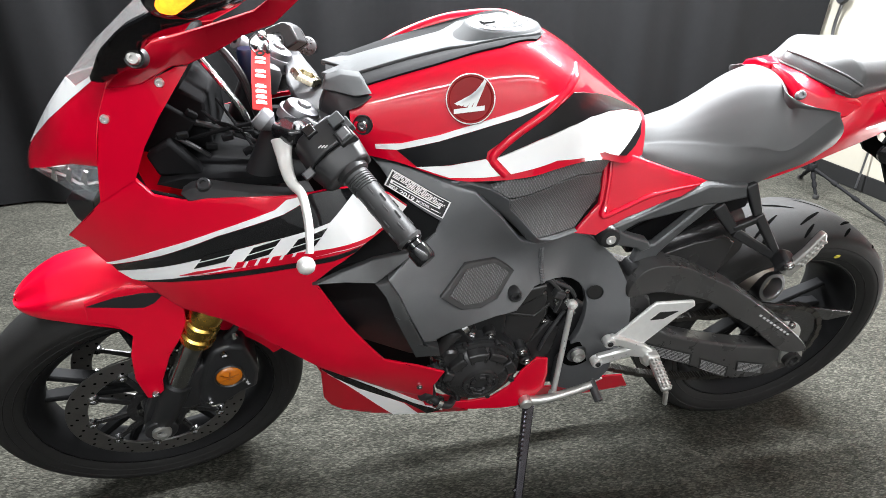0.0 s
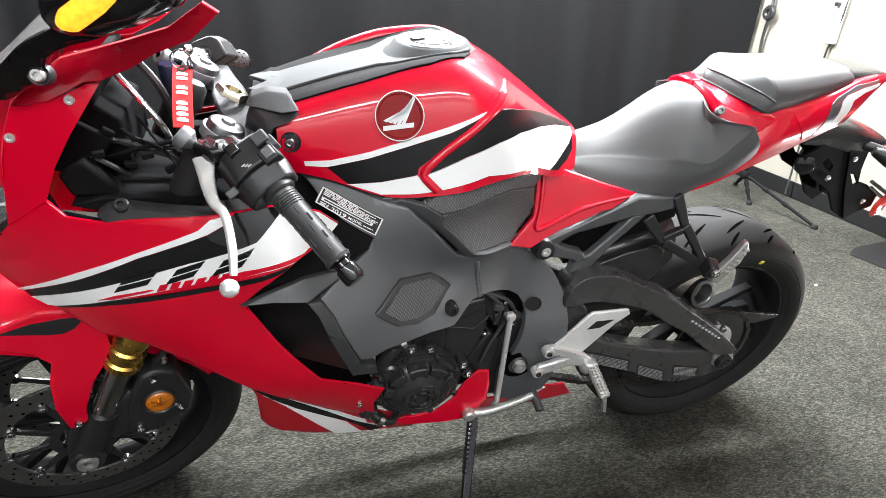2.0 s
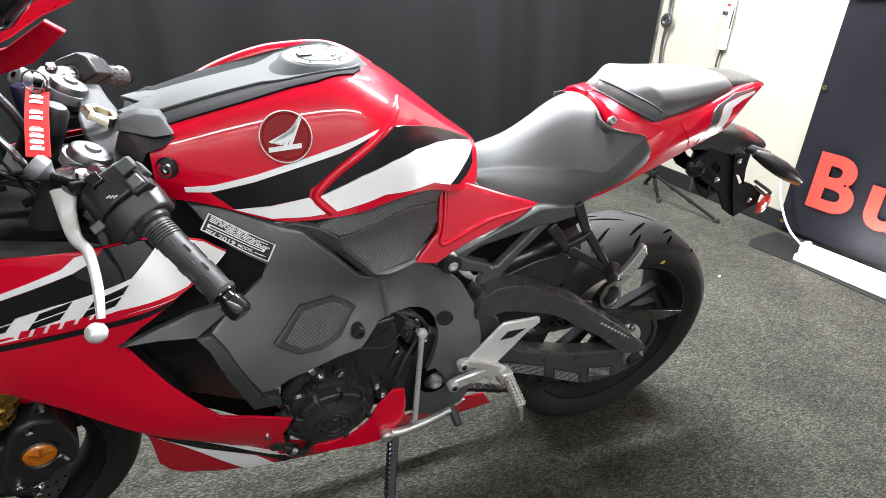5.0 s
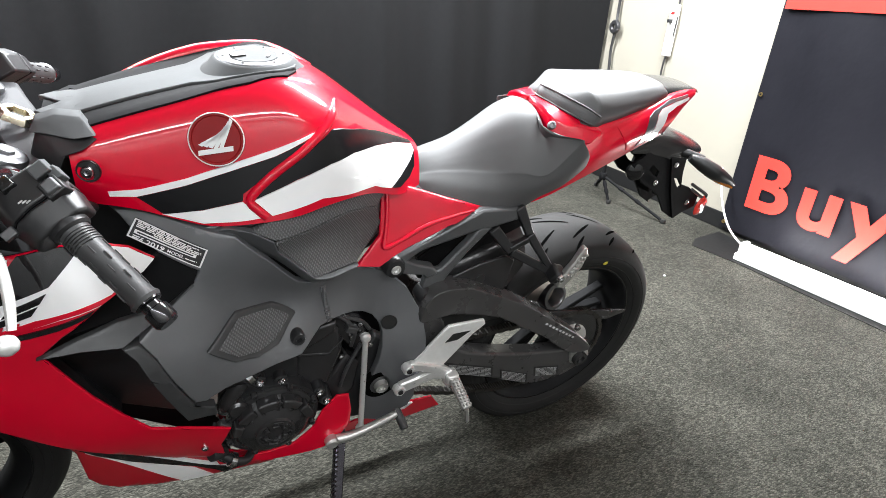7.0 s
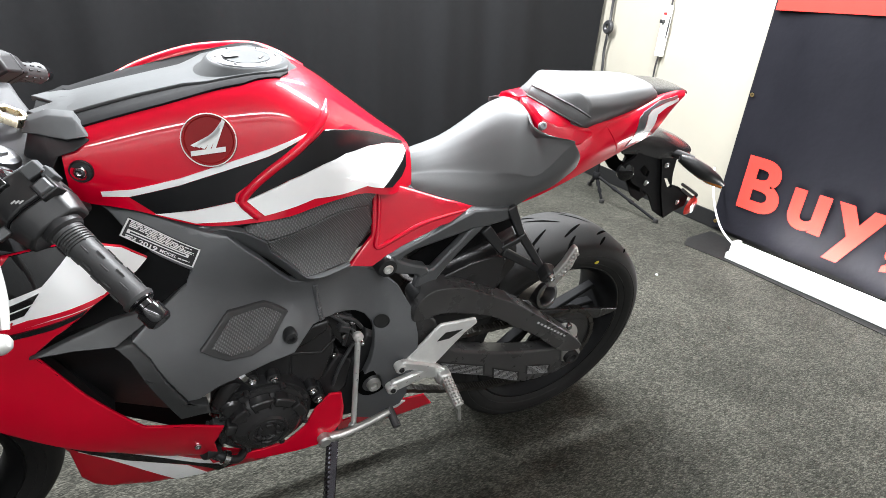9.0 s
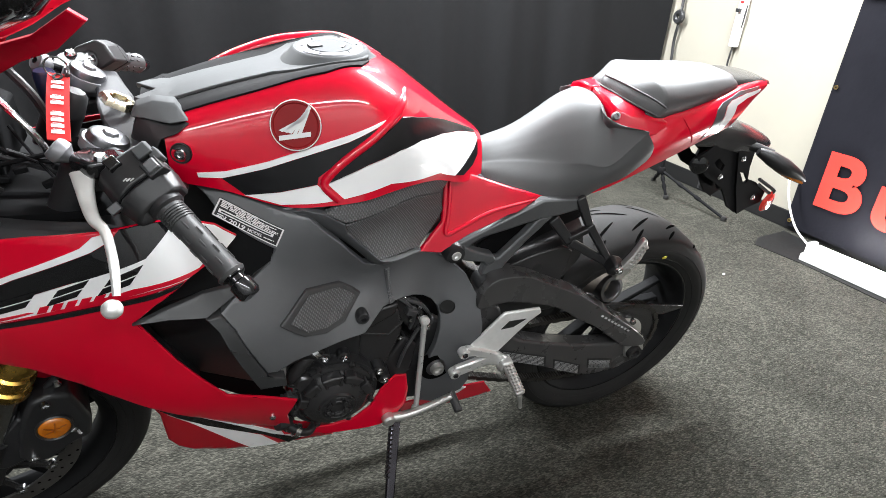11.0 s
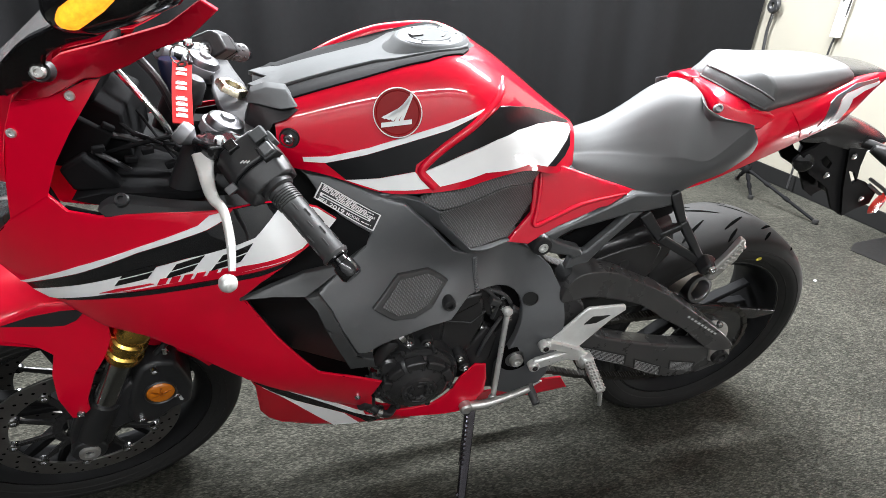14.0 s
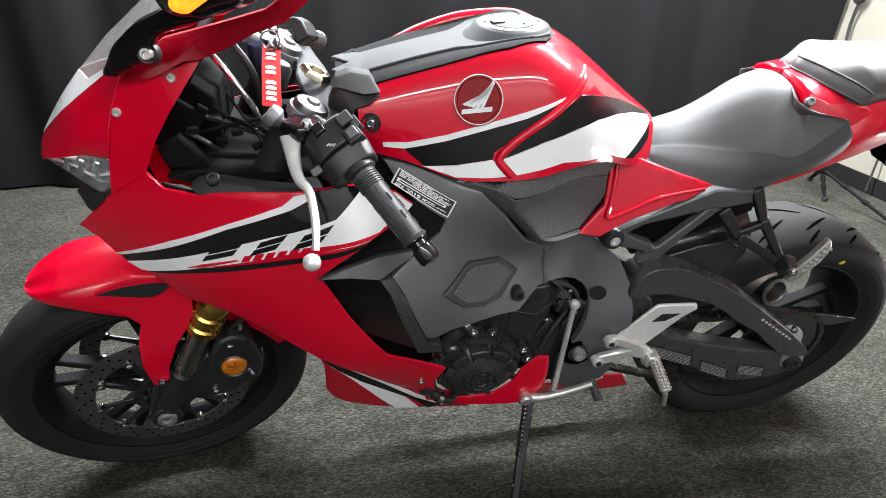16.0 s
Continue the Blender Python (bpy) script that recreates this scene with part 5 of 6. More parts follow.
HUMP = [[(1.212, 0, .905), (1.202, -.046, .900), (1.196, -.080, .893), (1.225, -.106, .893), (1.27, -.115, .895), (1.32, -.118, .895)],
        [(1.205, 0, .955), (1.205, -.045, .952), (1.212, -.078, .938), (1.238, -.094, .928), (1.276, -.106, .926), (1.32, -.112, .918)],
        [(1.27, 0, .957), (1.275, -.045, .956), (1.285, -.075, .952), (1.295, -.088, .945), (1.305, -.092, .935), (1.33, -.09, .925)]]
part("seat_hump", cap_ends(grid_mesh([[Vector(q) for q in r] + [Vector((q[0], -q[1], q[2])) for q in r[::-1]] for r in HUMP])), RED, tail, "red panel between the seats", sharp=24, bevel=0.004)
part("panel_seam", tube([(x, TAIL_TREE.ray_cast(Vector((x, -.6, z)), Vector((0, 1, 0)))[0].y - .0006, z) for x, z in ((1.352, .934), (1.362, .922), (1.372, .909), (1.386, .892), (1.399, .875))], .0016, 8), RED, tail, "raised panel seam")
bolt(tail, (1.207, -.090, .929), .008, (-.3, -.8, .5), CAP_METAL)
# undertail, plate bracket, lamps
under = empty("tail_bracket", bike)
part("tail_lamp_cowl", cap_ends(loft([(1.50, [(0, .850), (-.03, .846), (-.045, .836), (-.042, .826)]), (1.57, [(0, .866), (-.035, .862), (-.048, .848), (-.046, .820)]), (1.63, [(0, .868), (-.040, .860), (-.055, .836), (-.050, .806)]), (1.69, [(0, .852), (-.040, .844), (-.056, .824), (-.048, .798)]), (1.735, [(0, .834), (-.034, .828), (-.045, .818), (-.040, .804)])], 5, 4)), DARK_METAL, under, "black tail lamp cowl", sharp=55)
part("tail_lamp", prism([(1.64, .815), (1.735, .818), (1.745, .806), (1.66, .798)], -.042, .042), RED_LENS, under, "red tail lamp", bevel=0.003)
PLATE_A = [(1.512, .799), (1.538, .814), (1.551, .826), (1.612, .822), (1.640, .800), (1.692, .706), (1.723, .626), (1.687, .647), (1.640, .704), (1.607, .724), (1.567, .744)]
PLATE_B = [(1.630, .810), (1.683, .810), (1.692, .763), (1.705, .729), (1.741, .717), (1.790, .686), (1.791, .656), (1.753, .643), (1.725, .626), (1.678, .707)]
for s in (-1, 1):
    a = holed(PLATE_A, [(1.574, .782), (1.583, .793), (1.612, .772), (1.610, .757), (1.588, .768)])
    b = holed(PLATE_B, [(1.666, .752), (1.684, .748), (1.708, .724), (1.698, .716)])
    part("hanger", prism(a, s * .046, s * .039), INTERIOR, under, "black plate hanger with a slot")
    part("hanger_arm", prism(b, s * .052, s * .045), INTERIOR, under, "black plate hanger arm")
part("disc_reflector", lathe([(0, .004), (.018, .004), (.021, .002), (.021, -.006)], (1.529, -.045, .778), (-.4, -1, .1), 24), GLOSS_BLACK, under, "round black side disc")
part("hanger_back", prism([(1.60, .82), (1.67, .80), (1.672, .754), (1.735, .660), (1.728, .652), (1.665, .74), (1.65, .79), (1.595, .81)], -.04, .04), MATT_BLACK, under, bevel=0.001)
for p in ((1.604, .746), (1.655, .790), (1.753, .673)):
    bolt(under, (p[0], -.0525, p[1]), .008, (0, -1, 0), STEEL, h=.002)
part("plate_loop", tube([(1.742, -.055, .728), (1.812, -.055, .692), (1.818, -.055, .684), (1.810, -.055, .679), (1.750, -.055, .712)], .0042, 8, 4), MATT_BLACK, under)
part("side_reflector", lathe([(0, .008), (.022, .007), (.028, .003), (.030, 0)], (1.812, -.054, .656), (.25, -1, 0), 28), RED_LENS, under, "round red side reflector")
for s in (-1, 1):
    ind = empty("turn_signal", under)
    y0 = s * .045
    part("stalk", tube([(1.66, y0, .822), (1.70, s * .085, .815)], [.012, .010], 10), MATT_BLACK, ind)
    part("housing", tube([(1.655, s * .080, .822), (1.680, s * .10, .812), (1.710, s * .120, .797), (1.750, s * .130, .780), (1.782, s * .136, .763)], [.009, .017, .019, .013, .003], 10, 4), MATT_BLACK, ind, "black arrow-shaped indicator")
    part("lens", tube([(1.690, s * .112, .794), (1.730, s * .126, .777), (1.774, s * .137, .758)], [.007, .009, .003], 8, 3), AMBER, ind, "amber indicator lens")

# ---- frame, side covers ----
frame_root = empty("frame", bike)
cover = part("frame_cover", skin([(.456, .864), (.506, .853), (.578, .838), (.614, .831), (.657, .788), (.702, .728), (.73, .716), (.794, .707), (.823, .699), (.88, .663), (.928, .619), (.951, .574), (.956, .526), (.953, .466), (.943, .417), (.947, .36),
                                  (.938, .324), (.887, .275), (.839, .295), (.833, .384), (.848, .43), (.862, .475), (.870, .512), (.872, .540), (.866, .562), (.852, .582), (.832, .598), (.808, .611), (.785, .620), (.762, .626), (.738, .628), (.720, .618), (.698, .604), (.658, .605), (.578, .598), (.545, .583), (.53, .587),
                                  (.491, .686), (.475, .712), (.552, .766), (.562, .784), (.516, .807), (.490, .829), (.475, .848)], S_FRAME, 0.0, .014), FRAME_GREY, frame_root, "satin dark grey frame cover", bevel=0.004)
part("frame_lip", skin([(.454, .713), (.475, .712), (.491, .686), (.53, .583), (.556, .568), (.558, .549), (.516, .557), (.469, .691)], S_FRAME, .004, .016), WING_SHADED, frame_root, "satin leading edge of the frame with shade in its colour")
S_WING = surf([(.365, .721, -.238), (.41, .72, -.236), (.454, .713, -.236), (.512, .737, -.209), (.552, .766, -.191), (.454, .74, -.214)])
part("front_wing", skin([(.362, .722), (.41, .720), (.456, .713), (.512, .737), (.553, .767), (.517, .744), (.454, .742), (.405, .733)], S_WING, .003, .006), WING_SHADED, frame_root, "satin wing panel with shade in its colour")
# black inner cowl, doubling as the shade between fairing and wing
part("inner_cowl_shade", skin([(.371, .730), (.443, .768), (.484, .795), (.512, .806), (.540, .795), (.560, .783), (.554, .766), (.512, .740), (.45, .738)], surf([(.371, .727, -.222), (.443, .768, -.192), (.512, .806, -.158), (.558, .783, -.182), (.512, .74, -.200), (.45, .74, -.207)]), 0.0, .012), INTERIOR, frame_root, "black inner cowl piece that also stands in for shade")
S_WELL = surf([(.356, .70, -.15), (.462, .70, -.165), (.51, .57, -.175), (.57, .49, -.165), (.467, .53, -.15)])
part("well_panel", skin([(.340, .72), (.462, .715), (.49, .69), (.53, .565), (.60, .555), (.64, .50), (.62, .42), (.52, .44), (.40, .50), (.33, .60)], S_WELL, 0, .01), MATT_BLACK, frame_root, "black inner panel")
part("frame_pad", skin([(.556, .674), (.602, .709), (.660, .695), (.697, .664), (.662, .634), (.629, .629), (.592, .640)], S_FRAME, .007, .012), GRIP_RUBBER, cover, "raised hexagonal pad")
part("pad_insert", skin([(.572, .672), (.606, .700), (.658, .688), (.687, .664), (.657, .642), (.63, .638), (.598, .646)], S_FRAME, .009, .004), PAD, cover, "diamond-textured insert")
bolt(cover, (.694, S_FRAME(.694, .633) - .004, .633), .012, (0, -1, .2), MATT_BLACK, h=.012)
# no opening here: a dark disc paints the hole's shade
part("cover_hole", lathe([(0, .0), (.0145, .0), (.016, .003)], (.885, S_FRAME(.885, .563) - .006, .563), (-.25, -1, .2), 24), INK, cover, "flat dark disc for the shade in a round hole")
# maker's label with plain bars of print
plate = part("label_plate", skin([(.494, .846), (.577, .815), (.564, .790), (.480, .827)], S_FRAME, .0022, .003), INK, cover, "black maker's label with pale border and print")
for q in ([(.494, .846), (.577, .815), (.5765, .8137), (.4933, .8447)], [(.564, .790), (.480, .827), (.4807, .8283), (.5647, .7913)], [(.494, .846), (.480, .827), (.482, .8262), (.496, .8452)], [(.577, .815), (.564, .790), (.562, .7908), (.575, .8158)]):
    part("border", skin(q, S_FRAME, .0028, 0, step=.008), LABEL_WHITE, plate)


def on_plate(u, v):
    """Place on the label, u along it and v down it."""
    return .494 + .083 * u - .0137 * v, .846 - .031 * u - .0215 * v


rng = random.Random(21)
for v, h, u0, u1 in ((.07, .055, .05, .62), (.15, .055, .05, .90), (.23, .055, .05, .80), (.31, .055, .05, .95), (.39, .055, .30, .95), (.74, .05, .05, .20), (.82, .05, .05, .20), (.84, .06, .78, .95)):
    u = u0
    while u < u1:
        w = min(rng.uniform(.05, .14), u1 - u)
        q = [on_plate(a, b) for a, b in ((u, v), (u + w * .85, v), (u + w * .85, v + h), (u, v + h))]
        part("print_bar", skin(q, S_FRAME, .0028, 0, step=.008), LABEL_WHITE, plate)
        u += w
part("number_field", skin([on_plate(a, b) for a, b in ((.05, .48), (.90, .48), (.90, .67), (.05, .67))], S_FRAME, .0028, 0, step=.008), LABEL_WHITE, plate, "white number field")
part("number_bar", skin([on_plate(a, b) for a, b in ((.09, .54), (.86, .54), (.86, .61), (.09, .61))], S_FRAME, .0031, 0, step=.008), INK, plate)


def label_word(text, u0, u1, v0, v1):
    """Printed word stretched between two places on the label."""
    cu = bpy.data.curves.new("word", "FONT")
    cu.body, cu.size, cu.offset = text, 1.0, 0.02
    tmp = new("word", cu)
    bpy.context.view_layer.update()
    me = bpy.data.meshes.new_from_object(tmp.evaluated_get(bpy.context.evaluated_depsgraph_get()))
    bpy.data.objects.remove(tmp)
    xs, ys = [v.co.x for v in me.vertices], [v.co.y for v in me.vertices]
    for v in me.vertices:
        x, z = on_plate(u0 + (u1 - u0) * (v.co.x - min(xs)) / (max(xs) - min(xs)), v1 + (v0 - v1) * (v.co.y - min(ys)) / (max(ys) - min(ys)))
        v.co = (x, S_FRAME(x, z) - .0029, z)
    me.materials.append(LABEL_WHITE)
    ob = new("word", me)
    ob.parent = plate.parent
    return ob


label_word("2019", .24, .49, .74, .95)
label_word("MODEL", .53, .76, .76, .92)
part("weld_seam", tube([(.746, S_FRAME(.746, .70) - .001, .70), (.751, S_FRAME(.751, .655) - .001, .655), (.756, S_FRAME(.756, .628) - .001, .628)], .0022, 8, 4), FRAME_GREY, cover)
for k in range(15):
    z = .699 - .005 * k
    x = .746 + .010 * k / 14
    part("weld_bead", tube([(x - .0045, S_FRAME(x - .0045, z) - .0015, z), (x + .0045, S_FRAME(x + .0045, z) - .0015, z - .0008)], .0018, 6), FRAME_GREY, cover)
for p in ((.890, -.134, .685), (.968, -.136, .598)):
    part("boss", lathe([(.010, .006), (.018, .004), (.022, -.004), (.022, -.03)], p, (0, -1, 0), 24), MATT_BLACK, frame_root)
    bolt(frame_root, p, .011, (0, -1, 0), SILVER, h=.008)
# subframe
for s in (-1, 1):
    y0, y1 = (-.130, -.108) if s < 0 else (.108, .130)
    part("subframe_beam", prism([(.885, .701), (1.064, .782), (1.163, .775), (1.160, .752), (1.098, .741), (1.066, .740), (1.0, .724), (.945, .712), (.925, .700), (.905, .678), (.886, .683)], y0, y1), SUB_GREY, frame_root, "dark cast subframe beam", bevel=0.004)
    part("subframe_strut", prism([(1.098, .742), (1.044, .684), (1.007, .633), (.995, .600), (.991, .564), (.968, .567), (.954, .602), (.962, .643), (.975, .656), (.992, .656), (1.040, .708), (1.066, .741)], y0 + .003 * (s < 0), y1 - .003 * (s > 0)), SUB_GREY, frame_root, "dark cast subframe strut", bevel=0.004)
    part("subframe_leg", prism([(.886, .685), (.912, .664), (.954, .653), (.964, .643), (.985, .652), (.975, .668), (.949, .677), (.925, .688), (.905, .702)], y0 - .002 * (s < 0), y1 + .002 * (s > 0)), SUB_GREY, frame_root, "dark cast subframe leg", bevel=0.004)
    part("subframe_filler", prism([(.96, .66), (1.06, .728), (1.2, .75), (1.2, .70), (1.1, .66), (1.0, .60)], *((-.085, -.06) if s < 0 else (.06, .085))), INTERIOR, frame_root, bevel=0.003)
# passenger footrest hanger
for s in (-1, 1):
    hang = empty("passenger_footrest", bike)
    y = s * .13
    for a, b, w0, k in (((1.148, .125, .778), (1.176, .142, .720), .022, .8), ((1.176, .142, .720), (1.236, .168, .636), .018, .85), ((1.097, .125, .735), (1.140, .142, .684), .024, .8), ((1.140, .142, .684), (1.236, .168, .632), .019, .85), ((1.135, .140, .690), (1.178, .143, .712), .014, 1.0)):
        part("strut", beam((a[0], s * a[1], a[2]), (b[0], s * b[1], b[2]), w0, .014, k), MATT_BLACK, hang, bevel=0.003)
    part("knuckle", box((1.238, s * .182, .636), (.030, .034, .032), (20, 20, 0)), MATT_BLACK, hang, bevel=0.006)
    bolt(hang, (1.236, s * .202, .638), .009, (0, s, 0), STEEL)
    plate = part("peg", prism([(1.240, .640), (1.262, .672), (1.277, .706), (1.284, .708), (1.292, .690), (1.287, .657), (1.264, .624), (1.252, .608), (1.234, .614)], *((-.202, -.188) if s < 0 else (.188, .202))), CAST, hang, "silver toothed folding footpeg", bevel=0.003)
    for k in range(7):
        for j in range(2):
            part("peg_tooth", lathe([(0, .003), (.003, .002), (.004, 0)], (1.256 + .0040 * k + .009 * j, s * .202, .640 + .0085 * k - .003 * j), (0, s, 0), 8), CAST, plate)

# ---- engine ----
engine = empty("engine", bike)
part("block", prism([(.50, .60), (.58, .66), (.74, .64), (.86, .60), (.90, .50), (.88, .36), (.80, .29), (.62, .29), (.52, .36)], -.095, .095), INTERIOR, engine, "matt black engine block", bevel=0.012, segments=3)
part("crankcase", prism([(.60, .56), (.68, .585), (.705, .575), (.705, .46), (.64, .50)], -.160, -.12), MATT_BLACK, engine, bevel=0.01, segments=3)
CC = Vector((.648, -.186, .424))
cc = part("clutch_cover", lathe([(0, .028), (.018, .028), (.021, .031), (.033, .030), (.038, .026), (.054, .022), (.064, .014), (.070, .004), (.078, .001), (.080, -.006), (.080, -.05)], CC, (0, -1, 0), 56), DARK_METAL, engine, "round dark engine side cover")
for k in range(5):
    a = radians(25 + 28 * k)
    q = CC + Vector((math.cos(a) * .060, -.020, math.sin(a) * .060))
    part("rib", beam(q - Vector((math.cos(a), 0, math.sin(a))) * .012, q + Vector((math.cos(a), 0, math.sin(a))) * .013, .007, .008), DARK_METAL, cc, bevel=0.002)
for k in range(6):
    a0, a1 = 2 * math.pi * k / 6, 2 * math.pi * (k + .6) / 6
    part("rib", tube([CC + Vector((math.cos(a) * .028, -.031, math.sin(a) * .028)) for a in np.linspace(a0, a1, 5)], .003, 6), DARK_METAL, cc)
def ring_block(c, r0, r1, a0, a1, h0, h1, n=6):
    """Raised block on a ring between two angles."""
    angs = [radians(a0 + (a1 - a0) * q / n) for q in range(n + 1)]
    poly = [(c.x + r1 * math.cos(a), c.z + r1 * math.sin(a)) for a in angs] + [(c.x + r0 * math.cos(a), c.z + r0 * math.sin(a)) for a in angs[::-1]]
    return prism(poly, c.y - h1, c.y - h0)


for a0, a1 in ((8, 38), (44, 76), (82, 112), (118, 146), (152, 172)):
    part("rim_block", ring_block(CC, .055, .074, a0, a1, .004, .026), DARK_METAL, cc, bevel=0.003)
for k in range(6):
    part("boss_block", ring_block(CC, .014, .022, 60 * k + 8, 60 * k + 44, .028, .036), DARK_METAL, cc, bevel=0.0015)
part("boss_ring", lathe([(.029, .028), (.030, .033), (.034, .033), (.036, .028)], CC, (0, -1, 0), 40), DARK_METAL, cc)
part("flange", lathe([(.074, -.004), (.086, -.004), (.087, -.008), (.087, -.04)], CC, (0, -1, 0), 48), MATT_BLACK, cc)
for k in range(8):
    a = radians(20 + 45 * k)
    bolt(cc, CC + Vector((math.cos(a) * .081, -.001, math.sin(a) * .081)), .006, (0, -1, 0), DARK_METAL, h=.005)
for p in ((.632, .519), (.669, .511), (.697, .481), (.716, .448), (.739, .455), (.752, .426), (.561, .340)):
    part("boss", lathe([(.006, .006), (.012, .004), (.013, -.03)], (p[0], -.172, p[1]), (0, -1, 0), 14), MATT_BLACK, engine)
    bolt(engine, (p[0], -.177, p[1]), .008, (0, -1, 0), STEEL)
part("sprocket_cover", prism([(.70, .48), (.70, .545), (.742, .60), (.782, .585), (.790, .53), (.765, .45), (.735, .44)], -.155, -.11), DARK_METAL, engine, "black front sprocket cover", bevel=0.008, segments=3)
for poly, y in (([(.76, .60), (.80, .60), (.835, .57), (.845, .52), (.82, .50), (.79, .54)], -.125), ([(.72, .40), (.77, .45), (.80, .50), (.83, .47), (.82, .40), (.78, .36)], -.130), ([(.70, .55), (.74, .605), (.775, .61), (.77, .585), (.735, .565)], -.150)):
    part("casting", prism(poly, y - .012, y + .02), DARK_METAL, engine, bevel=0.005)
part("crease", prism([(.698, .548), (.760, .532), (.788, .560), (.786, .552), (.762, .526), (.700, .540)], -.1575, -.150), DARK_METAL, engine, bevel=0.0015)
for pts in ([(.775, -.142, .612), (.80, -.148, .59), (.815, -.145, .56), (.81, -.14, .52)], [(.79, -.140, .60), (.825, -.146, .585), (.845, -.14, .555)], [(.83, -.14, .52), (.80, -.15, .47), (.79, -.145, .42)]):
    part("wire", tube(pts, .004, 8, 5), GRIP_RUBBER, engine)
for p in ((.795, .595), (.828, .547), (.848, .514), (.825, .575), (.81, .545), (.79, .50), (.765, .565)):
    bolt(engine, (p[0], -.140, p[1]), .006, (0, -1, 0), STEEL)
part("connector", box((.805, -.150, .575), (.022, .016, .014), (0, 25, 0)), GRIP_RUBBER, engine, bevel=0.002)
part("water_pipe", tube([(.555, -.165, .55), (.585, -.175, .575), (.615, -.165, .60), (.64, -.15, .615)], .020, 14, 6), MATT_BLACK, engine, "black water hose")
part("hose_clip", lathe([(.021, -.006), (.0225, -.006), (.0225, .006), (.021, .006)], (.615, -.165, .60), (.7, .1, .6), 20, closed=True), STEEL, engine)
part("oil_pipe", tube([(.548, -.185, .375), (.575, -.195, .352), (.595, -.19, .335), (.61, -.17, .33)], .008, 12, 6), MATT_BLACK, engine, "black oil hose")
part("hose_end", lathe([(.0, .012), (.012, .012), (.013, .006), (.013, -.012), (.010, -.018)], (.548, -.187, .375), (-.7, -.3, .4), 16), MATT_BLACK, engine)
part("hose_clip", lathe([(.0115, -.005), (.0135, -.005), (.0135, .005), (.0115, .005)], (.572, -.194, .354), (.75, -.1, -.55), 18, closed=True), STEEL, engine)
part("coolant_elbow", tube([(.572, -.172, .462), (.578, -.176, .492), (.596, -.176, .522), (.628, -.168, .544)], [.013, .015, .015, .014], 14, 6), DARK_METAL, engine, "dark metal coolant elbow")
for q, ax in (((.573, -.173, .468), (.1, 0, 1)), ((.618, -.171, .538), (1, .2, .6))):
    part("hose_clip", lathe([(.0155, -.005), (.0175, -.005), (.0175, .005), (.0155, .005)], q, ax, 20, closed=True), STEEL, engine)
part("thermostat_cap", lathe([(0, .012), (.014, .011), (.018, .006), (.018, -.02)], (.592, -.185, .480), (0, -1, 0), 20), DARK_METAL, engine)
for k in range(4):
    part("wire", tube([(.552 + .006 * k, -.182, .452), (.548 + .009 * k, -.190, .430), (.556 + .007 * k, -.184, .408 - .004 * k)], .0028, 7, 5), GRIP_RUBBER, engine)
part("connector", box((.566, -.190, .447), (.024, .014, .018), (0, 35, 0)), GRIP_RUBBER, engine, bevel=0.002)
part("connector", box((.556, -.190, .425), (.016, .012, .014), (0, 15, 0)), MATT_BLACK, engine, bevel=0.002)
part("sensor", box((.548, -.19, .53), (.026, .03, .022), (20, 30, 0)), CAST, engine, bevel=0.004)
# dark disc put in place of the recess shade at the pivot
part("pivot_recess", lathe([(0, .002), (.036, .002), (.038, -.01)], (.871, -.158, .410), (0, -1, 0), 32), GROOVE, engine, "flat dark disc painting the shade round the pivot")
part("inner_panel", prism([(.34, .72), (.50, .70), (.60, .62), (.62, .36), (.52, .37), (.40, .47), (.34, .58)], -.12, -.10), INTERIOR, engine, "black inner fairing panel")
part("pivot_plate", prism([(.80, .30), (.80, .40), (.83, .47), (.86, .53), (.90, .50), (.90, .36), (.87, .29)], -.135, -.11), MATT_BLACK, engine, bevel=0.006)
part("pivot_nut", lathe([(0, .004), (.007, .004), (.008, .010), (.013, .010), (.015, .003), (.015, -.02)], (.871, -.162, .410), (0, -1, 0), 24), CAST, engine, "silver pivot nut")
part("pivot_washer", lathe([(.0, .001), (.023, .001), (.024, -.02)], (.871, -.160, .410), (0, -1, 0), 28), CAP_STEEL, engine)

# ---- rider footrest, gear lever, side stand ----
rest = empty("rider_footrest", bike)
part("heel_guard", prism([(.925, .466), (.991, .547), (.999, .554), (1.082, .550), (1.088, .536), (1.061, .515), (.997, .438)], -.182, -.174), HEEL, rest, "silver heel guard", bevel=0.003)
# dark patch on the guard paints the shade of its opening
part("heel_slot", prism([(.996, .511), (1.012, .530), (1.052, .528), (1.024, .511)], -.1832, -.1815), INK, rest, "flat black patch for the shade in a cut-out")
part("bracket", prism([(.906, .474), (.925, .481), (.960, .466), (1.007, .441), (1.030, .420), (1.037, .398), (1.024, .374), (1.010, .386), (1.0, .409), (.975, .416), (.922, .402), (.903, .397), (.892, .410), (.903, .427), (.930, .432), (.963, .440), (.942, .452), (.912, .456)], -.190, -.176), SILVER, rest, "silver footrest bracket", bevel=0.004)
for p in ((.916, .467), (.902, .411)):
    part("boss", lathe([(.006, .007), (.010, .007), (.012, .004), (.012, -.01)], (p[0], -.188, p[1]), (0, -1, 0), 20), SILVER, rest)
    bolt(rest, (p[0], -.193, p[1]), .006, (0, -1, 0), DARK_METAL)
part("hinge", box((1.020, -.190, .412), (.028, .030, .026)), SILVER, rest, bevel=0.005)
PEG_A, PEG_B = Vector((1.021, -.198, .416)), Vector((1.027, -.262, .387))
peg = part("peg", beam(PEG_A, PEG_B, .024, .014, .92), CAST, rest, "knurled silver footpeg", bevel=0.004)
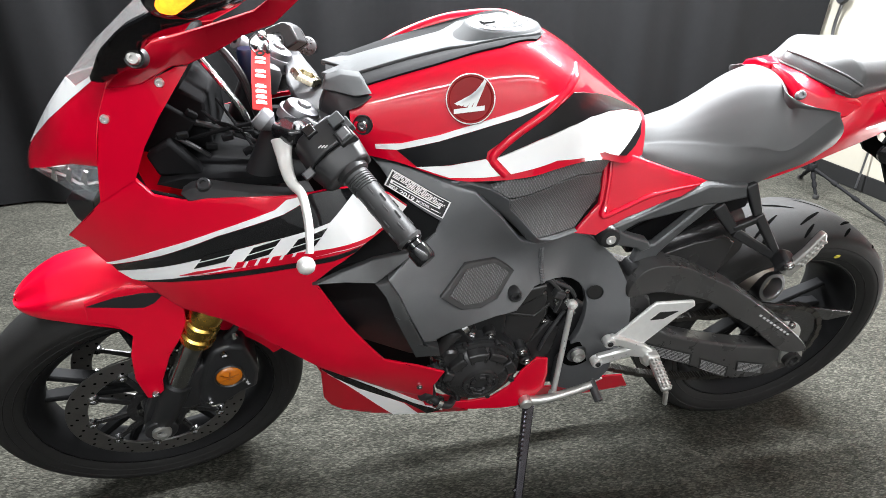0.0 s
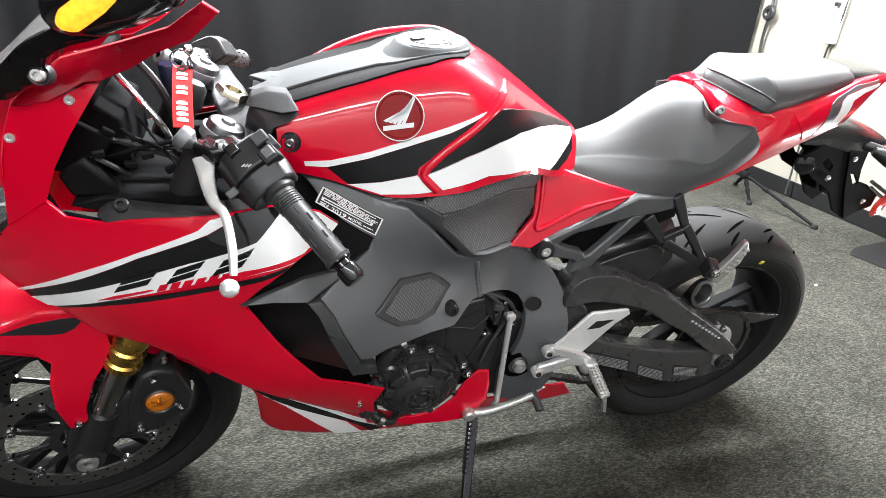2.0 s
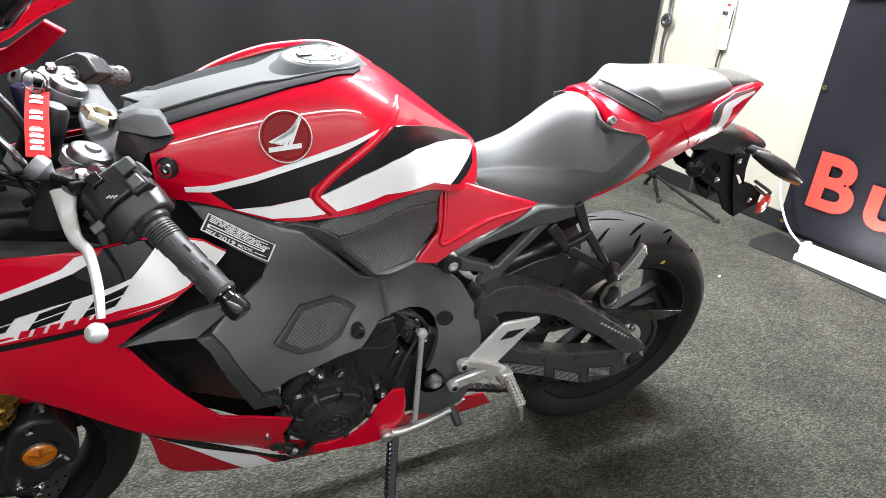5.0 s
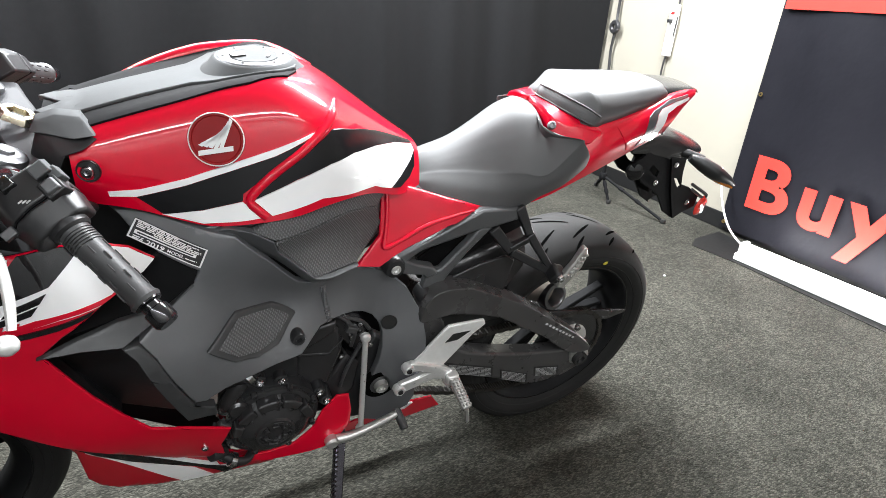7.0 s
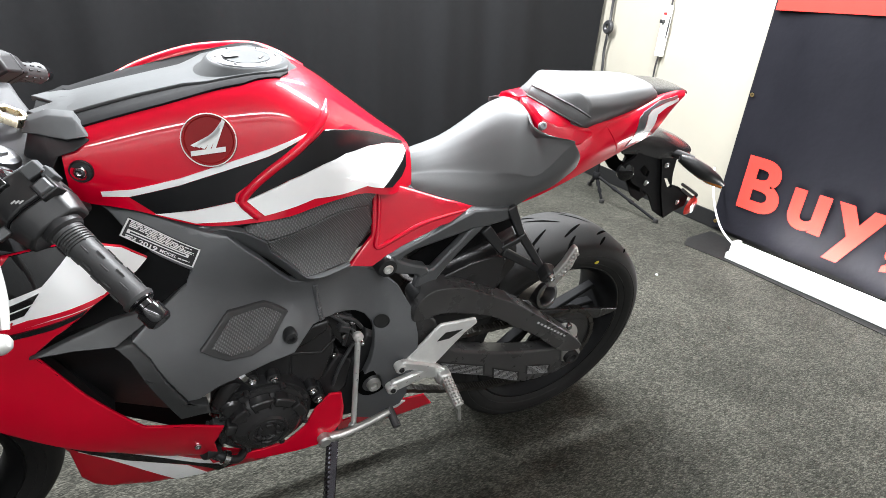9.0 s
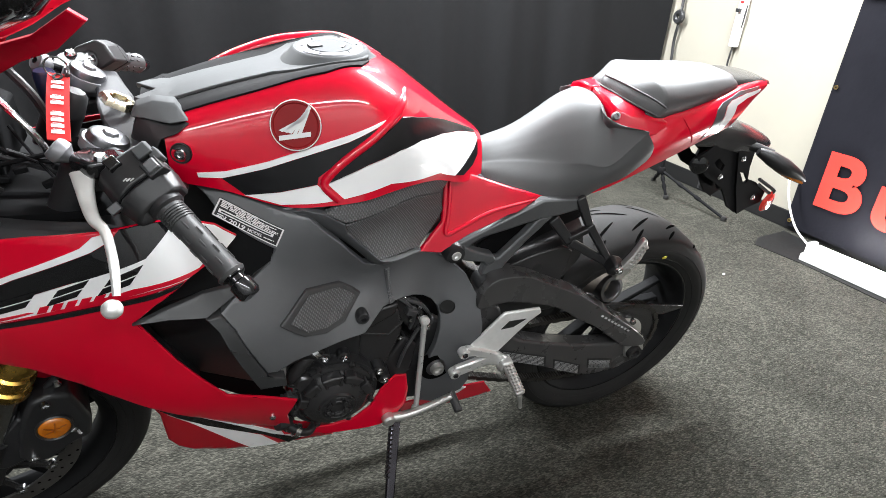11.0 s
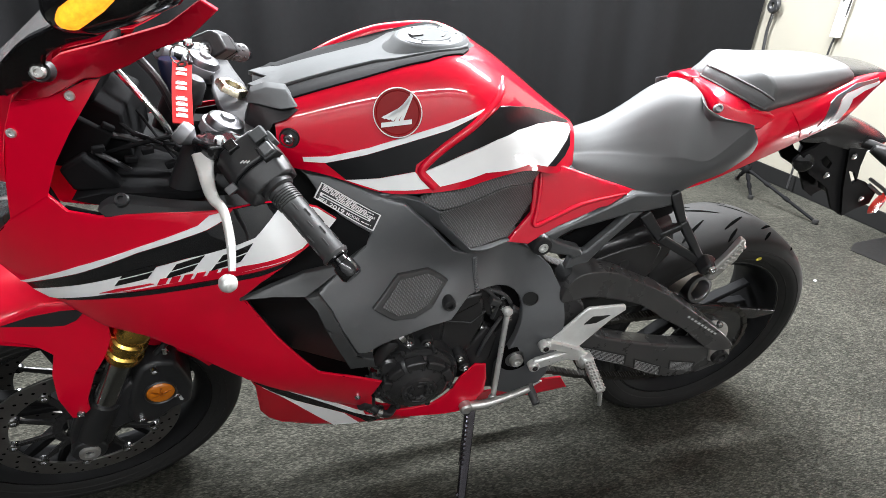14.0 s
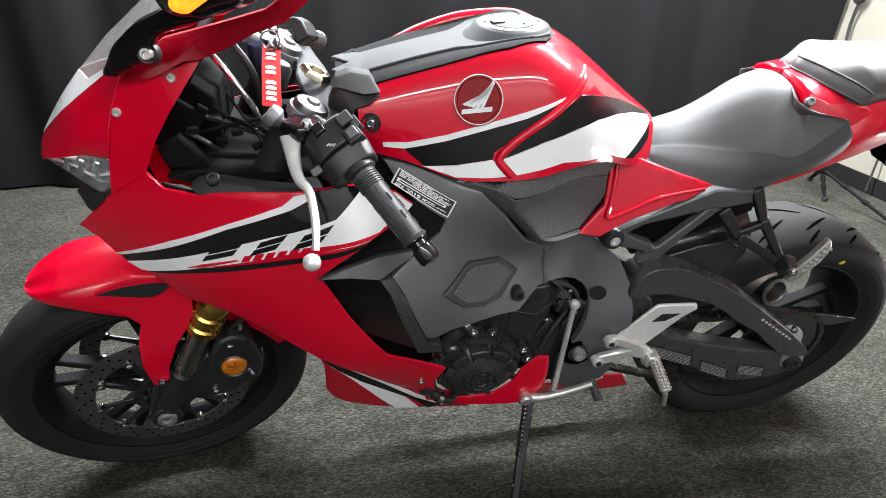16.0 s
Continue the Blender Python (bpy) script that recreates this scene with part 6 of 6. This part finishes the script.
for k in range(9):
    for j in (-1, 0, 1):
        part("peg_tooth", lathe([(0, .0032), (.0016, .003), (.0034, 0)], PEG_A.lerp(PEG_B, .10 + .1 * k) + Vector((.0075 * j, -.003, .0068)), (0, -.35, 1), 6), CAST, peg)
part("feeler", tube([(1.027, -.260, .382), (1.031, -.266, .350)], [.0055, .0045], 8), CAST, rest, "small hero pin")
lever = empty("gear_lever", bike)
part("arm", tube([(.758, -.190, .318), (.80, -.195, .320), (.85, -.20, .338), (.895, -.205, .362)], [.011, .010, .009, .008], 10, 5), CAST, lever, "silver gear lever arm")
part("pivot", lathe([(0, .004), (.010, .004), (.014, 0), (.014, -.03)], (.760, -.200, .318), (0, -1, 0), 20), CAST, lever)
part("toe_piece", tube([(.896, -.195, .362), (.901, -.235, .345)], .009, 12), GRIP_RUBBER, lever, "black rubber toe piece")
part("rod", tube([(.829, -.165, .552), (.825, -.182, .325)], .0058, 10), SILVER, lever, "thin polished linkage rod")
for p in ((.829, -.165, .558), (.824, -.184, .320)):
    part("ball_joint", lathe([(0, .010), (.006, .009), (.010, .004), (.010, -.004), (.006, -.009), (0, -.010)], p, (0, -1, .2), 16), SILVER, lever)
stand = empty("side_stand", bike)
part("leg", beam((.796, -.138, .240), (.737, -.305, .062), .026, .015, .72), STAND_STEEL, stand, "dark polished side stand leg", bevel=0.004)
part("lug", tube([(.752, -.262, .108), (.738, -.268, .104)], .005, 8), STAND_STEEL, stand)
part("foot", box((.737, -.307, .058), (.055, .045, .008), (-9.67, 0, 0)), MATT_BLACK, stand, bevel=0.002)
part("mount", prism([(.755, .30), (.80, .30), (.81, .25), (.77, .235)], -.15, -.11), MATT_BLACK, stand, bevel=0.004)
rows = [Vector((.784 - .030 * k / 60 + .006 * math.cos(k * 1.26), -.150 - .080 * k / 60, .245 - .085 * k / 60 + .006 * math.sin(k * 1.26))) for k in range(61)]
part("spring", tube(rows, .0015, 5), DARK_METAL, stand, "coil return spring")

# ---- swingarm, chain, exhaust ----
arm = empty("swingarm", bike)
UPPER = [(.945, .560), (.952, .600), (.975, .624), (1.012, .628), (1.058, .618), (1.112, .590), (1.194, .545), (1.290, .478), (1.404, .391), (1.458, .338), (1.450, .325), (1.395, .334), (1.336, .378), (1.279, .427), (1.212, .469), (1.174, .499), (1.123, .528), (1.049, .553), (1.007, .562), (.969, .556)]
LOWER = [(.960, .560), (1.000, .545), (1.017, .504), (1.054, .445), (1.118, .412), (1.236, .374), (1.346, .348), (1.392, .343), (1.440, .338), (1.462, .318), (1.467, .294), (1.460, .268), (1.427, .255), (1.396, .244), (1.296, .247), (1.190, .302), (1.100, .345), (1.020, .388), (.950, .430), (.940, .500)]
for s in (-1, 1):
    y0, y1 = (-.160, -.112) if s < 0 else (.112, .160)
    part("upper_beam", prism([(v.x, v.z) for v in spline([(x, 0, z) for x, z in UPPER], 3, True)], y0, y1), SWING, arm, "arched dark alloy swingarm beam", bevel=0.017, segments=5)
    part("lower_beam", prism([(v.x, v.z) for v in spline([(x, 0, z) for x, z in LOWER], 3, True)], y0 + .008 * (s < 0), y1 - .008 * (s > 0)), SWING, arm, "dark lower swingarm beam", bevel=0.006, segments=3)
    part("web", prism([(.970, .585), (1.050, .570), (1.123, .540), (1.190, .495), (1.110, .494), (1.071, .459), (1.020, .470), (.970, .50)], *((-.136, -.122) if s < 0 else (.122, .136))), MATT_BLACK, arm, "black web between the swingarm beams", bevel=0.004)
    part("adjuster", prism([(1.395, .338), (1.45, .345), (1.47, .30), (1.45, .275), (1.41, .288)], y0 + .004 * (s < 0), y0 + .012 if s < 0 else y1 - .004), CAST, arm, "silver chain adjuster block", bevel=0.003)
    part("axle_nut", lathe([(0, .002), (.010, .002), (.012, .008), (.020, .008), (.021, 0), (.021, -.01)], (1.432, s * .160, .305), (0, s, 0), 24), DARK_METAL, arm)
for i in range(9):
    t = i / 8
    part("mark", prism([(1.277 + .10 * t, .464 - .070 * t), (1.283 + .10 * t, .460 - .070 * t), (1.286 + .10 * t, .464 - .070 * t), (1.280 + .10 * t, .468 - .070 * t)], -.1610, -.1595), PALE_INK, arm, "pale slanted mark")
for x0, x1, n in ((1.03, 1.16, 3), (1.185, 1.275, 5), (1.292, 1.375, 6)):
    zb = lambda x: float(np.interp(x, [1.0, 1.160, 1.185, 1.275, 1.292, 1.375], [.424, .356, .339, .295, .311, .288]))
    lab = part("warning_label", prism([(x0, zb(x0)), (x1, zb(x1)), (x1 + .006, zb(x1) - .034), (x0 + .008, zb(x0) - .034)], -.1530, -.1515), INK, arm, "black warning label with pale print")
    rng = random.Random(n)
    for k in range(7):
        u, d = .006, -.0045 - .0042 * k
        while u < x1 - x0 - .006:
            w = min(rng.uniform(.006, .022), x1 - x0 - .004 - u)
            a, b = x0 + u + .001 * k, x0 + u + w * .85 + .001 * k
            part("print_bar", prism([(a, zb(a) + d), (b, zb(b) + d), (b, zb(b) + d - .0017), (a, zb(a) + d - .0017)], -.1535, -.1528), GREY_INK, lab)
            u += w
chain = empty("drive_chain", bike)
SPR, FRO, YC = Vector((1.42, 0, .31)), Vector((.80, 0, .40)), -.105


def chain_path():
    r1, r2 = .114, .035
    pts = []
    for a in np.linspace(radians(100), radians(-100), 24):
        pts.append(SPR + Vector((math.cos(a), 0, math.sin(a))) * r1)
    pts += [Vector((1.22, 0, .214)), Vector((1.08, 0, .252)), Vector((.94, 0, .308))]
    for a in np.linspace(radians(260), radians(100), 10):
        pts.append(FRO + Vector((math.cos(a), 0, math.sin(a))) * r2)
    pts.append(pts[0])
    out, need, acc = [], .0159, 0
    for a, b in zip(pts, pts[1:]):
        d = (b - a).length
        while acc <= d:
            out.append((a + (b - a) * (acc / d), (b - a).normalized())); acc += need
        acc -= d
    return out


link_bm = prism([(-.0075, -.0045), (-.0045, -.0065), (0, -.0048), (.0045, -.0065), (.0075, -.0045), (.0085, 0), (.0075, .0045), (.0045, .0065), (0, .0048), (-.0045, .0065), (-.0075, .0045), (-.0085, 0)], -.009, .009)
first = None
for i, (p, d) in enumerate(chain_path()):
    m = Matrix.Translation(p + Vector((0, YC + (.0015 if i % 2 else 0), 0))) @ Matrix.Rotation(-math.atan2(d.z, d.x), 4, "Y")
    if first is None:
        first = part("chain_link", link_bm, CHAIN, chain)
        first.matrix_basis = m
    else:
        o = new("chain_link", first.data); o.parent = chain; o.matrix_basis = m
sprocket = part("rear_sprocket", lathe([(.070, -.003), (.108, -.003), (.110, -.001), (.110, .001), (.108, .003), (.070, .003)], SPR + Vector((0, YC, 0)), (0, 1, 0), 60, closed=True), DARK_METAL, rear_wheel, "dark steel sprocket")
part("sprocket_carrier", lathe([(.03, -.012), (.052, -.012), (.070, -.004), (.070, .006), (.03, .006)], SPR + Vector((0, YC, 0)), (0, 1, 0), 40), CAST, rear_wheel)
for k in range(5):
    a = 2 * math.pi * k / 5
    bolt(rear_wheel, SPR + Vector((math.cos(a) * .062, YC - .008, math.sin(a) * .062)), .009, (0, -1, 0), STEEL, h=.008)
exhaust = empty("exhaust", bike)
part("end_can", tube([(1.22, .02, .47), (1.28, -.03, .50), (1.345, -.065, .492)], [.05, .052, .042], 20, 5), EXHAUST, exhaust, "burnt steel silencer")
part("tip", lathe([(.034, -.03), (.036, -.004), (.034, .004), (.026, .005), (.022, .000), (.021, -.05), (0, -.05)], (1.335, -.105, .492), (.1, -1, .25), 28), CAP_STEEL, exhaust, "exhaust outlet")
part("hugger", cap_ends(loft([(.99, [(0, .63), (-.06, .628), (-.09, .61), (-.096, .585)]), (1.08, [(0, .655), (-.06, .65), (-.092, .632), (-.098, .565)]), (1.17, [(0, .675), (-.06, .672), (-.092, .655), (-.098, .54)]), (1.22, [(0, .68), (-.06, .675), (-.09, .64), (-.096, .60)])], 4, 4)), DARK_METAL, bike, "black rear mudguard")
part("shock_box", prism([(.95, .70), (1.05, .74), (1.12, .72), (1.05, .62), (.97, .60)], -.08, .08), MATT_BLACK, frame_root, bevel=0.006)

part("guard_plate", prism([(1.023, .626), (1.085, .648), (1.147, .658), (1.172, .644), (1.168, .600), (1.160, .552), (1.133, .568), (1.085, .595)], -.122, -.114), DARK_METAL, bike, "dark chain guard plate", bevel=0.003)
# dark disc on the plate paints the shade of a hole
part("guard_hole", lathe([(0, 0), (.011, 0), (.012, -.002)], (1.093, -.1235, .608), (0, -1, 0), 18), INK, bike)
part("chain_guard", prism([(1.29, .459), (1.423, .430), (1.604, .388), (1.600, .378), (1.541, .369), (1.435, .392), (1.31, .446)], -.112, -.104), DARK_METAL, bike, "dark pointed chain guard", bevel=0.002)

# ---- cockpit ----
STEM = mat("pale_brass", (0.62, 0.56, 0.42), 0.28, 1.0, 0.1, 90)
cockpit = empty("handlebar", bike)
yoke = part("top_yoke", moved(prism_top([(.338, -.125), (.36, -.142), (.388, -.130), (.392, -.085), (.398, -.04), (.40, 0), (.398, .04), (.392, .085), (.388, .130), (.36, .142), (.338, .125), (.352, .07), (.346, .03), (.346, -.03), (.352, -.07)], .922, .937), STEER), YOKE, cockpit, "grey cast top yoke", bevel=0.004)
part("stem_nut", moved(lathe([(.013, .002), (.014, .010), (.022, .010), (.025, .007), (.026, 0)], (.372, 0, .944), AXIS, 6), STEER), STEM, cockpit, "pale brass stem nut")
for s in (-1, 1):
    top = AXIS_TOP + Vector((-.016 * AXIS.z, s * .105, .016 * AXIS.x))
    part("fork_cap", moved(lathe([(0, .002), (.007, .002), (.008, .006), (.018, .006), (.0235, .004), (.0255, .000), (.0255, -.030)], top - AXIS * .024, AXIS, 32), STEER), CAP_STEEL, cockpit, "polished dark fork cap")
    part("cap_hex", moved(lathe([(0, .010), (.009, .010), (.010, .006)], top - AXIS * .024, AXIS, 6), STEER), CAP_METAL, cockpit)
for s in (-1, 1):
    part("yoke_ring", moved(lathe([(.0265, .0), (.030, .0), (.031, -.003), (.031, -.014)], AXIS_TOP + Vector((-.016 * AXIS.z, s * .105, .016 * AXIS.x)) - AXIS * .030, AXIS, 28), STEER), CAP_METAL, cockpit)
part("ignition", moved(lathe([(0, .016), (.012, .016), (.017, .010), (.020, -.02)], (.318, 0, .955), AXIS, 20), STEER), MATT_BLACK, cockpit)
part("key", moved(box((.318, 0, .985), (.006, .022, .03), (0, 20, 0)), STEER), MATT_BLACK, cockpit, "black ignition key", bevel=0.002)

G0, G1 = Vector((.392, -.165, .928)), Vector((.512, -.312, .818))
GD = (G1 - G0).normalized()
for m, lab in ((Matrix.Identity(4), "left"), (OTHER_BAR, "right")):
    bar = empty("clip_on", cockpit)
    pt = lambda t: G0 + (G1 - G0) * t
    part("clamp", moved(tube([(.352, -.112, .880), (.356, -.113, .902)], .034, 20), m), MATT_BLACK, bar, bevel=0.003)
    part("bar", moved(tube([(.368, -.125, .925), pt(.0), pt(.3)], .012, 14), m), MATT_BLACK, bar)
    part("grip", moved(tube([pt(.34), pt(.36), pt(.40), pt(.86), pt(.88), pt(.90)], [.015, .0185, .0165, .0165, .019, .017], 20), m), GRIP_RUBBER, bar, "ribbed black rubber grip")
    for k in range(6):
        c = pt(.45 + .07 * k)
        side_v = GD.orthogonal().normalized()
        for j in range(5):
            r = Matrix.Rotation(2 * math.pi * j / 5 + .5 * (k % 2), 3, GD) @ side_v
            # dark rods on the grip paint the shade of its slots
            part("grip_slot", moved(tube([c + r * .0168 - GD * .006, c + r * .0168 + GD * .006], .0013, 5), m), INK, bar)
    part("bar_end", moved(lathe([(0, .034), (.012, .034), (.015, .030), (.015, .012), (.012, .010), (.012, .004), (.0165, .002), (.0165, -.004)], pt(.90), GD, 20), m), GLOSS_BLACK, bar, "black bar-end weight")
    e2 = (Vector((0, -.875, .483)) - GD * Vector((0, -.875, .483)).dot(GD)).normalized()
    e1 = GD.cross(e2)
    at_bar = lambda t, a, b: pt(t) + e1 * a + e2 * b
    body = [(-.036, -.024), (-.036, .008), (-.025, .022), (.010, .026), (.032, .020), (.046, .002), (.048, -.014), (.036, -.028)]
    half_of = lambda t0, t1, k0, k1: cap_ends(grid_mesh([[at_bar(t, a * k, b * k) for a, b in body] for t, k in ((t0, k0), (t1, k1))], closed_v=True))
    sw = part("switch_housing", moved(half_of(-.02, .175, .90, 1.0), m), MATT_BLACK, bar, "boxy black switch housing", bevel=0.004, segments=3)
    part("housing_half", moved(half_of(.181, .325, 1.0, .86), m), MATT_BLACK, bar, "outer half of the switch housing", bevel=0.004, segments=3)
    part("housing_seam", moved(half_of(.173, .183, .975, .975), m), INTERIOR, bar)
    part("collar", moved(lathe([(.012, -.004), (.021, -.004), (.0225, 0), (.0225, .006), (.0195, .009), (.012, .009)], pt(.325), GD, 24), m), MATT_BLACK, bar, "grip collar")
    for k in range(6):
        part("grip_rib", moved(lathe([(.0165, -.0014), (.0182, -.0008), (.0182, .0008), (.0165, .0014)], pt(.385 + .0165 * k), GD, 24), m), GRIP_RUBBER, bar)
    if m == Matrix.Identity(4):
        def key_block(name, t, a, b, size, material, tip=0.0):
            bm = box((0, 0, 0), size)
            for v in bm.verts:
                if v.co.z > 0:
                    v.co.x *= .82; v.co.y *= .82; v.co.x += tip
            rot = Matrix((GD, e1, e2)).transposed().to_4x4()
            bmesh.ops.transform(bm, matrix=Matrix.Translation(at_bar(t, a, b)) @ rot, verts=bm.verts)
            return part(name, bm, material, sw, bevel=0.0015)
        key_block("switch_button", .005, .010, .025, (.018, .018, .008), GLOSS_BLACK)
        key_block("switch_bezel", .165, -.022, .022, (.026, .026, .016), MATT_BLACK)
        key_block("switch_button", .165, -.022, .032, (.017, .017, .006), FRAME_GREY)
        key_block("dimmer_switch", .045, -.026, .026, (.020, .022, .018), COVER_GREY, .005)
        key_block("switch_button", .110, -.034, .020, (.020, .014, .016), COVER_GREY)
        key_block("horn_paddle", .170, .046, .008, (.014, .018, .012), FRAME_GREY, .004)
        for k in range(3):
            key_block("print_bar", .125 + .012 * k, .012 - .003 * k, .0262, (.0022, .006, .0006), PALE_INK)
        part("cable_boot", tube([(.452, -.135, .872), (.437, -.15, .885), (.42, -.165, .90)], [.006, .010, .011], 10, 3), MATT_BLACK, bar)
    perch = part("perch", moved(prism_top([(.325, -.150), (.352, -.180), (.400, -.165), (.392, -.142), (.345, -.125)], .915, .938), m), GLOSS_BLACK, bar, "black lever perch", bevel=0.005)
    part("pivot_bolt", moved(lathe([(0, .004), (.006, .004), (.0075, .002), (.009, -.002)], (.365, -.166, .940), (0, -.1, 1), 16), m), STEEL, bar)
    part("lever", moved(blade([(.341, -.163, .919), (.343, -.185, .906), (.347, -.207, .892), (.353, -.225, .885), (.363, -.240, .880), (.368, -.257, .870), (.371, -.280, .850), (.370, -.302, .826)], [.030, .021, .017, .015, .0125, .0115, .0115, .009], .010), m), LEVER, bar, "flat silver alloy lever blade", sharp=60)
    part("lever_ball", moved(lathe([(0, .012), (.006, .0105), (.0105, .006), (.012, 0), (.0105, -.006), (.006, -.0105), (0, -.012)], (.364, -.312, .815), (0, 0, 1), 20), m), LEVER, bar)
    part("adjuster", moved(lathe([(.005, .012), (.013, .011), (.0160, .006), (.0160, -.003), (.011, -.008), (.006, -.014)], (.320, -.145, .940), (-.7, .1, .7), 18), m), CAP_METAL, bar, "knurled cable adjuster")
# hoses and wiring behind the cowl
rng = random.Random(11)
for i in range(4):
    a = Vector((rng.uniform(.17, .24), rng.uniform(-.10, -.02), rng.uniform(.88, .95)))
    b = Vector((rng.uniform(.26, .33), rng.uniform(-.11, -.05), rng.uniform(.86, .92)))
    mid_p = (a + b) / 2 + Vector((0, -.01, rng.uniform(-.02, .03)))
    part("wire", tube([a, mid_p, b], rng.uniform(.002, .004), 7, 6), INTERIOR, cockpit)
for x, y, z in ((.20, -.105, .905), (.235, -.10, .885), (.26, -.105, .90), (.285, -.10, .875), (.215, -.09, .93), (.30, -.095, .895)):
    part("connector", box((x, y, z), (.016, .010, .009), (0, rng.uniform(-40, 40), 20)), INTERIOR, cockpit, bevel=0.002)

for i, pts in enumerate(([(.20, .02, .99), (.215, -.03, 1.01), (.25, -.06, .975), (.285, -.075, .92), (.29, -.07, .86)], [(.24, .05, .98), (.25, .0, 1.0), (.28, -.02, .96), (.30, -.03, .88)],
                         [(.17, -.09, .95), (.20, -.08, .92), (.24, -.07, .90), (.30, -.08, .88)], [(.16, -.05, .93), (.21, -.03, .90), (.27, -.05, .88), (.33, -.09, .88)],
                         [(.19, -.10, .90), (.215, -.105, .885), (.23, -.10, .868)])):
    part("cable", tube(pts, (.0045, .006, .005, .006, .004)[i], 8, 6), (STEEL, MATT_BLACK, MATT_BLACK, MATT_BLACK, MATT_BLACK)[i], cockpit, "control cable")
part("reservoir", lathe([(0, .03), (.012, .03), (.014, .026), (.014, -.02), (0, -.02)], (.285, .03, .955), (0, 0, 1), 20), BLUE_CAP, cockpit, "dark blue reservoir cap")
part("instrument_panel", prism([(.175, .965), (.205, 1.015), (.222, 1.015), (.20, .955)], -.075, .085), INTERIOR, cockpit, "black instrument panel", bevel=0.006)
part("stay_bracket", prism([(.12, .94), (.18, .95), (.22, .92), (.18, .87), (.12, .88)], -.095, -.085), INTERIOR, cockpit, bevel=0.003)
part("fairing_liner", prism([(.10, .93), (.19, .965), (.23, .94), (.23, .87), (.14, .86)], -.07, .07), INTERIOR, cockpit, bevel=0.004)
part("ram_duct", prism([(.15, .885), (.185, .905), (.215, .865), (.22, .850), (.16, .852)], -.125, -.10), INTERIOR, cockpit, "dark grey air duct", bevel=0.005)
part("airbox", prism([(.36, .86), (.42, .93), (.60, .95), (.90, .86), (.90, .72), (.60, .60), (.42, .70)], -.085, .085), MATT_BLACK, frame_root, "black airbox under the tank", bevel=0.01)

# mirrors with lit indicators
for s in (-1, 1):
    mirror = empty("mirror", bike)
    k = lambda x, y, z: Vector((x, y if s < 0 else -y, z))
    stem = skin([(0.119, 0.997), (0.132, 1.016), (0.150, 1.040), (0.167, 1.055), (0.187, 1.071), (0.224, 1.090), (0.249, 1.112), (0.327, 1.113), (0.291, 1.091), (0.262, 1.077), (0.227, 1.066), (0.203, 1.051), (0.192, 1.034), (0.185, 1.021), (0.163, 1.009), (0.133, 0.992)], lambda x, z: -.125 - (z - .985) * .65, .006, .024, mirror=s > 0, rounded=3, edge=.003)
    part("base", stem, GLOSS_BLACK, mirror, "gloss black mirror stem")
    bolt(mirror, k(.185, -.163, 1.031), .008, (0, s, .3), CAST)
    part("bolt_cup", lathe([(.008, .002), (.0115, .003), (.013, 0), (.013, -.012)], k(.185, -.158, 1.030), (0, s, .3), 20), MATT_BLACK, mirror)
    part("shell", tube([k(.229, -.185, 1.095), k(.256, -.195, 1.115), k(.299, -.205, 1.136), k(.344, -.212, 1.153), k(.388, -.215, 1.168)], [.016, .036, .042, .038, .012], 18, 5), GLOSS_BLACK, mirror, "gloss black mirror shell")
    part("indicator", tube([k(.244, -.226, 1.102), k(.257, -.233, 1.108), k(.284, -.240, 1.126), k(.322, -.243, 1.150)], [.005, .0125, .0125, .006], 10, 5), INDICATOR, mirror, "lit amber indicator")

# key tag, a thing of its own on the key ring
tag = empty("key_tag")
tagged(tag, "red woven key tag with white stitched lettering hanging from the ignition", "key tag")
tag.matrix_world = bike.matrix_basis
T0, T1, T2 = Vector((.300, -.012, .995)), Vector((.303, -.116, .947)), Vector((.328, -.122, .946))
UX, UY = (T2 - T1), (T0 - T1)
TN = UX.cross(UY).normalized()
if TN.y > 0:
    TN = -TN


def on_tag(u, v, h):
    return T1 + UX * u + UY * v + TN * (h + .004 * math.sin(v * 3))


def tag_quad(u0, u1, v0, v1, h, thick=0.0):
    rows = [[on_tag(u, v, h) for u in np.linspace(u0, u1, 5)] for v in np.linspace(v0, v1, 13)]
    bm = grid_mesh(rows)
    if thick:
        res = bmesh.ops.extrude_face_region(bm, geom=bm.faces[:])
        for q in [g for g in res["geom"] if isinstance(g, bmesh.types.BMVert)]:
            q.co -= TN * thick
    return bm


part("band", tag_quad(0, 1.05, -.02, 1.0, 0, .002), RED_CLOTH, tag, "red woven band")
rng = random.Random(3)
for i in range(10):
    if i in (4, 7):
        continue
    v0 = .06 + i * .083
    part("stitching", tag_quad(.22, .82, v0, v0 + .046, .0008), WHITE_THREAD, tag)
    part("stitching", tag_quad(.30, .70, v0 + .052, v0 + .062, .0008), WHITE_THREAD, tag)
part("eyelet", lathe([(.003, 0), (.0035, .0012), (.006, .0012), (.0065, 0)], on_tag(.52, .93, .0006), TN, 16), MATT_BLACK, tag)
part("key_ring", tube([on_tag(.52, .94, 0) + Vector((.012 * math.cos(a) * .3, .002, .014 * math.sin(a) + .012)) + Vector((.010 * math.cos(a), 0, 0)) for a in np.linspace(0, 6.283, 17)], .0012, 6), STEEL, tag, "thin steel key ring")
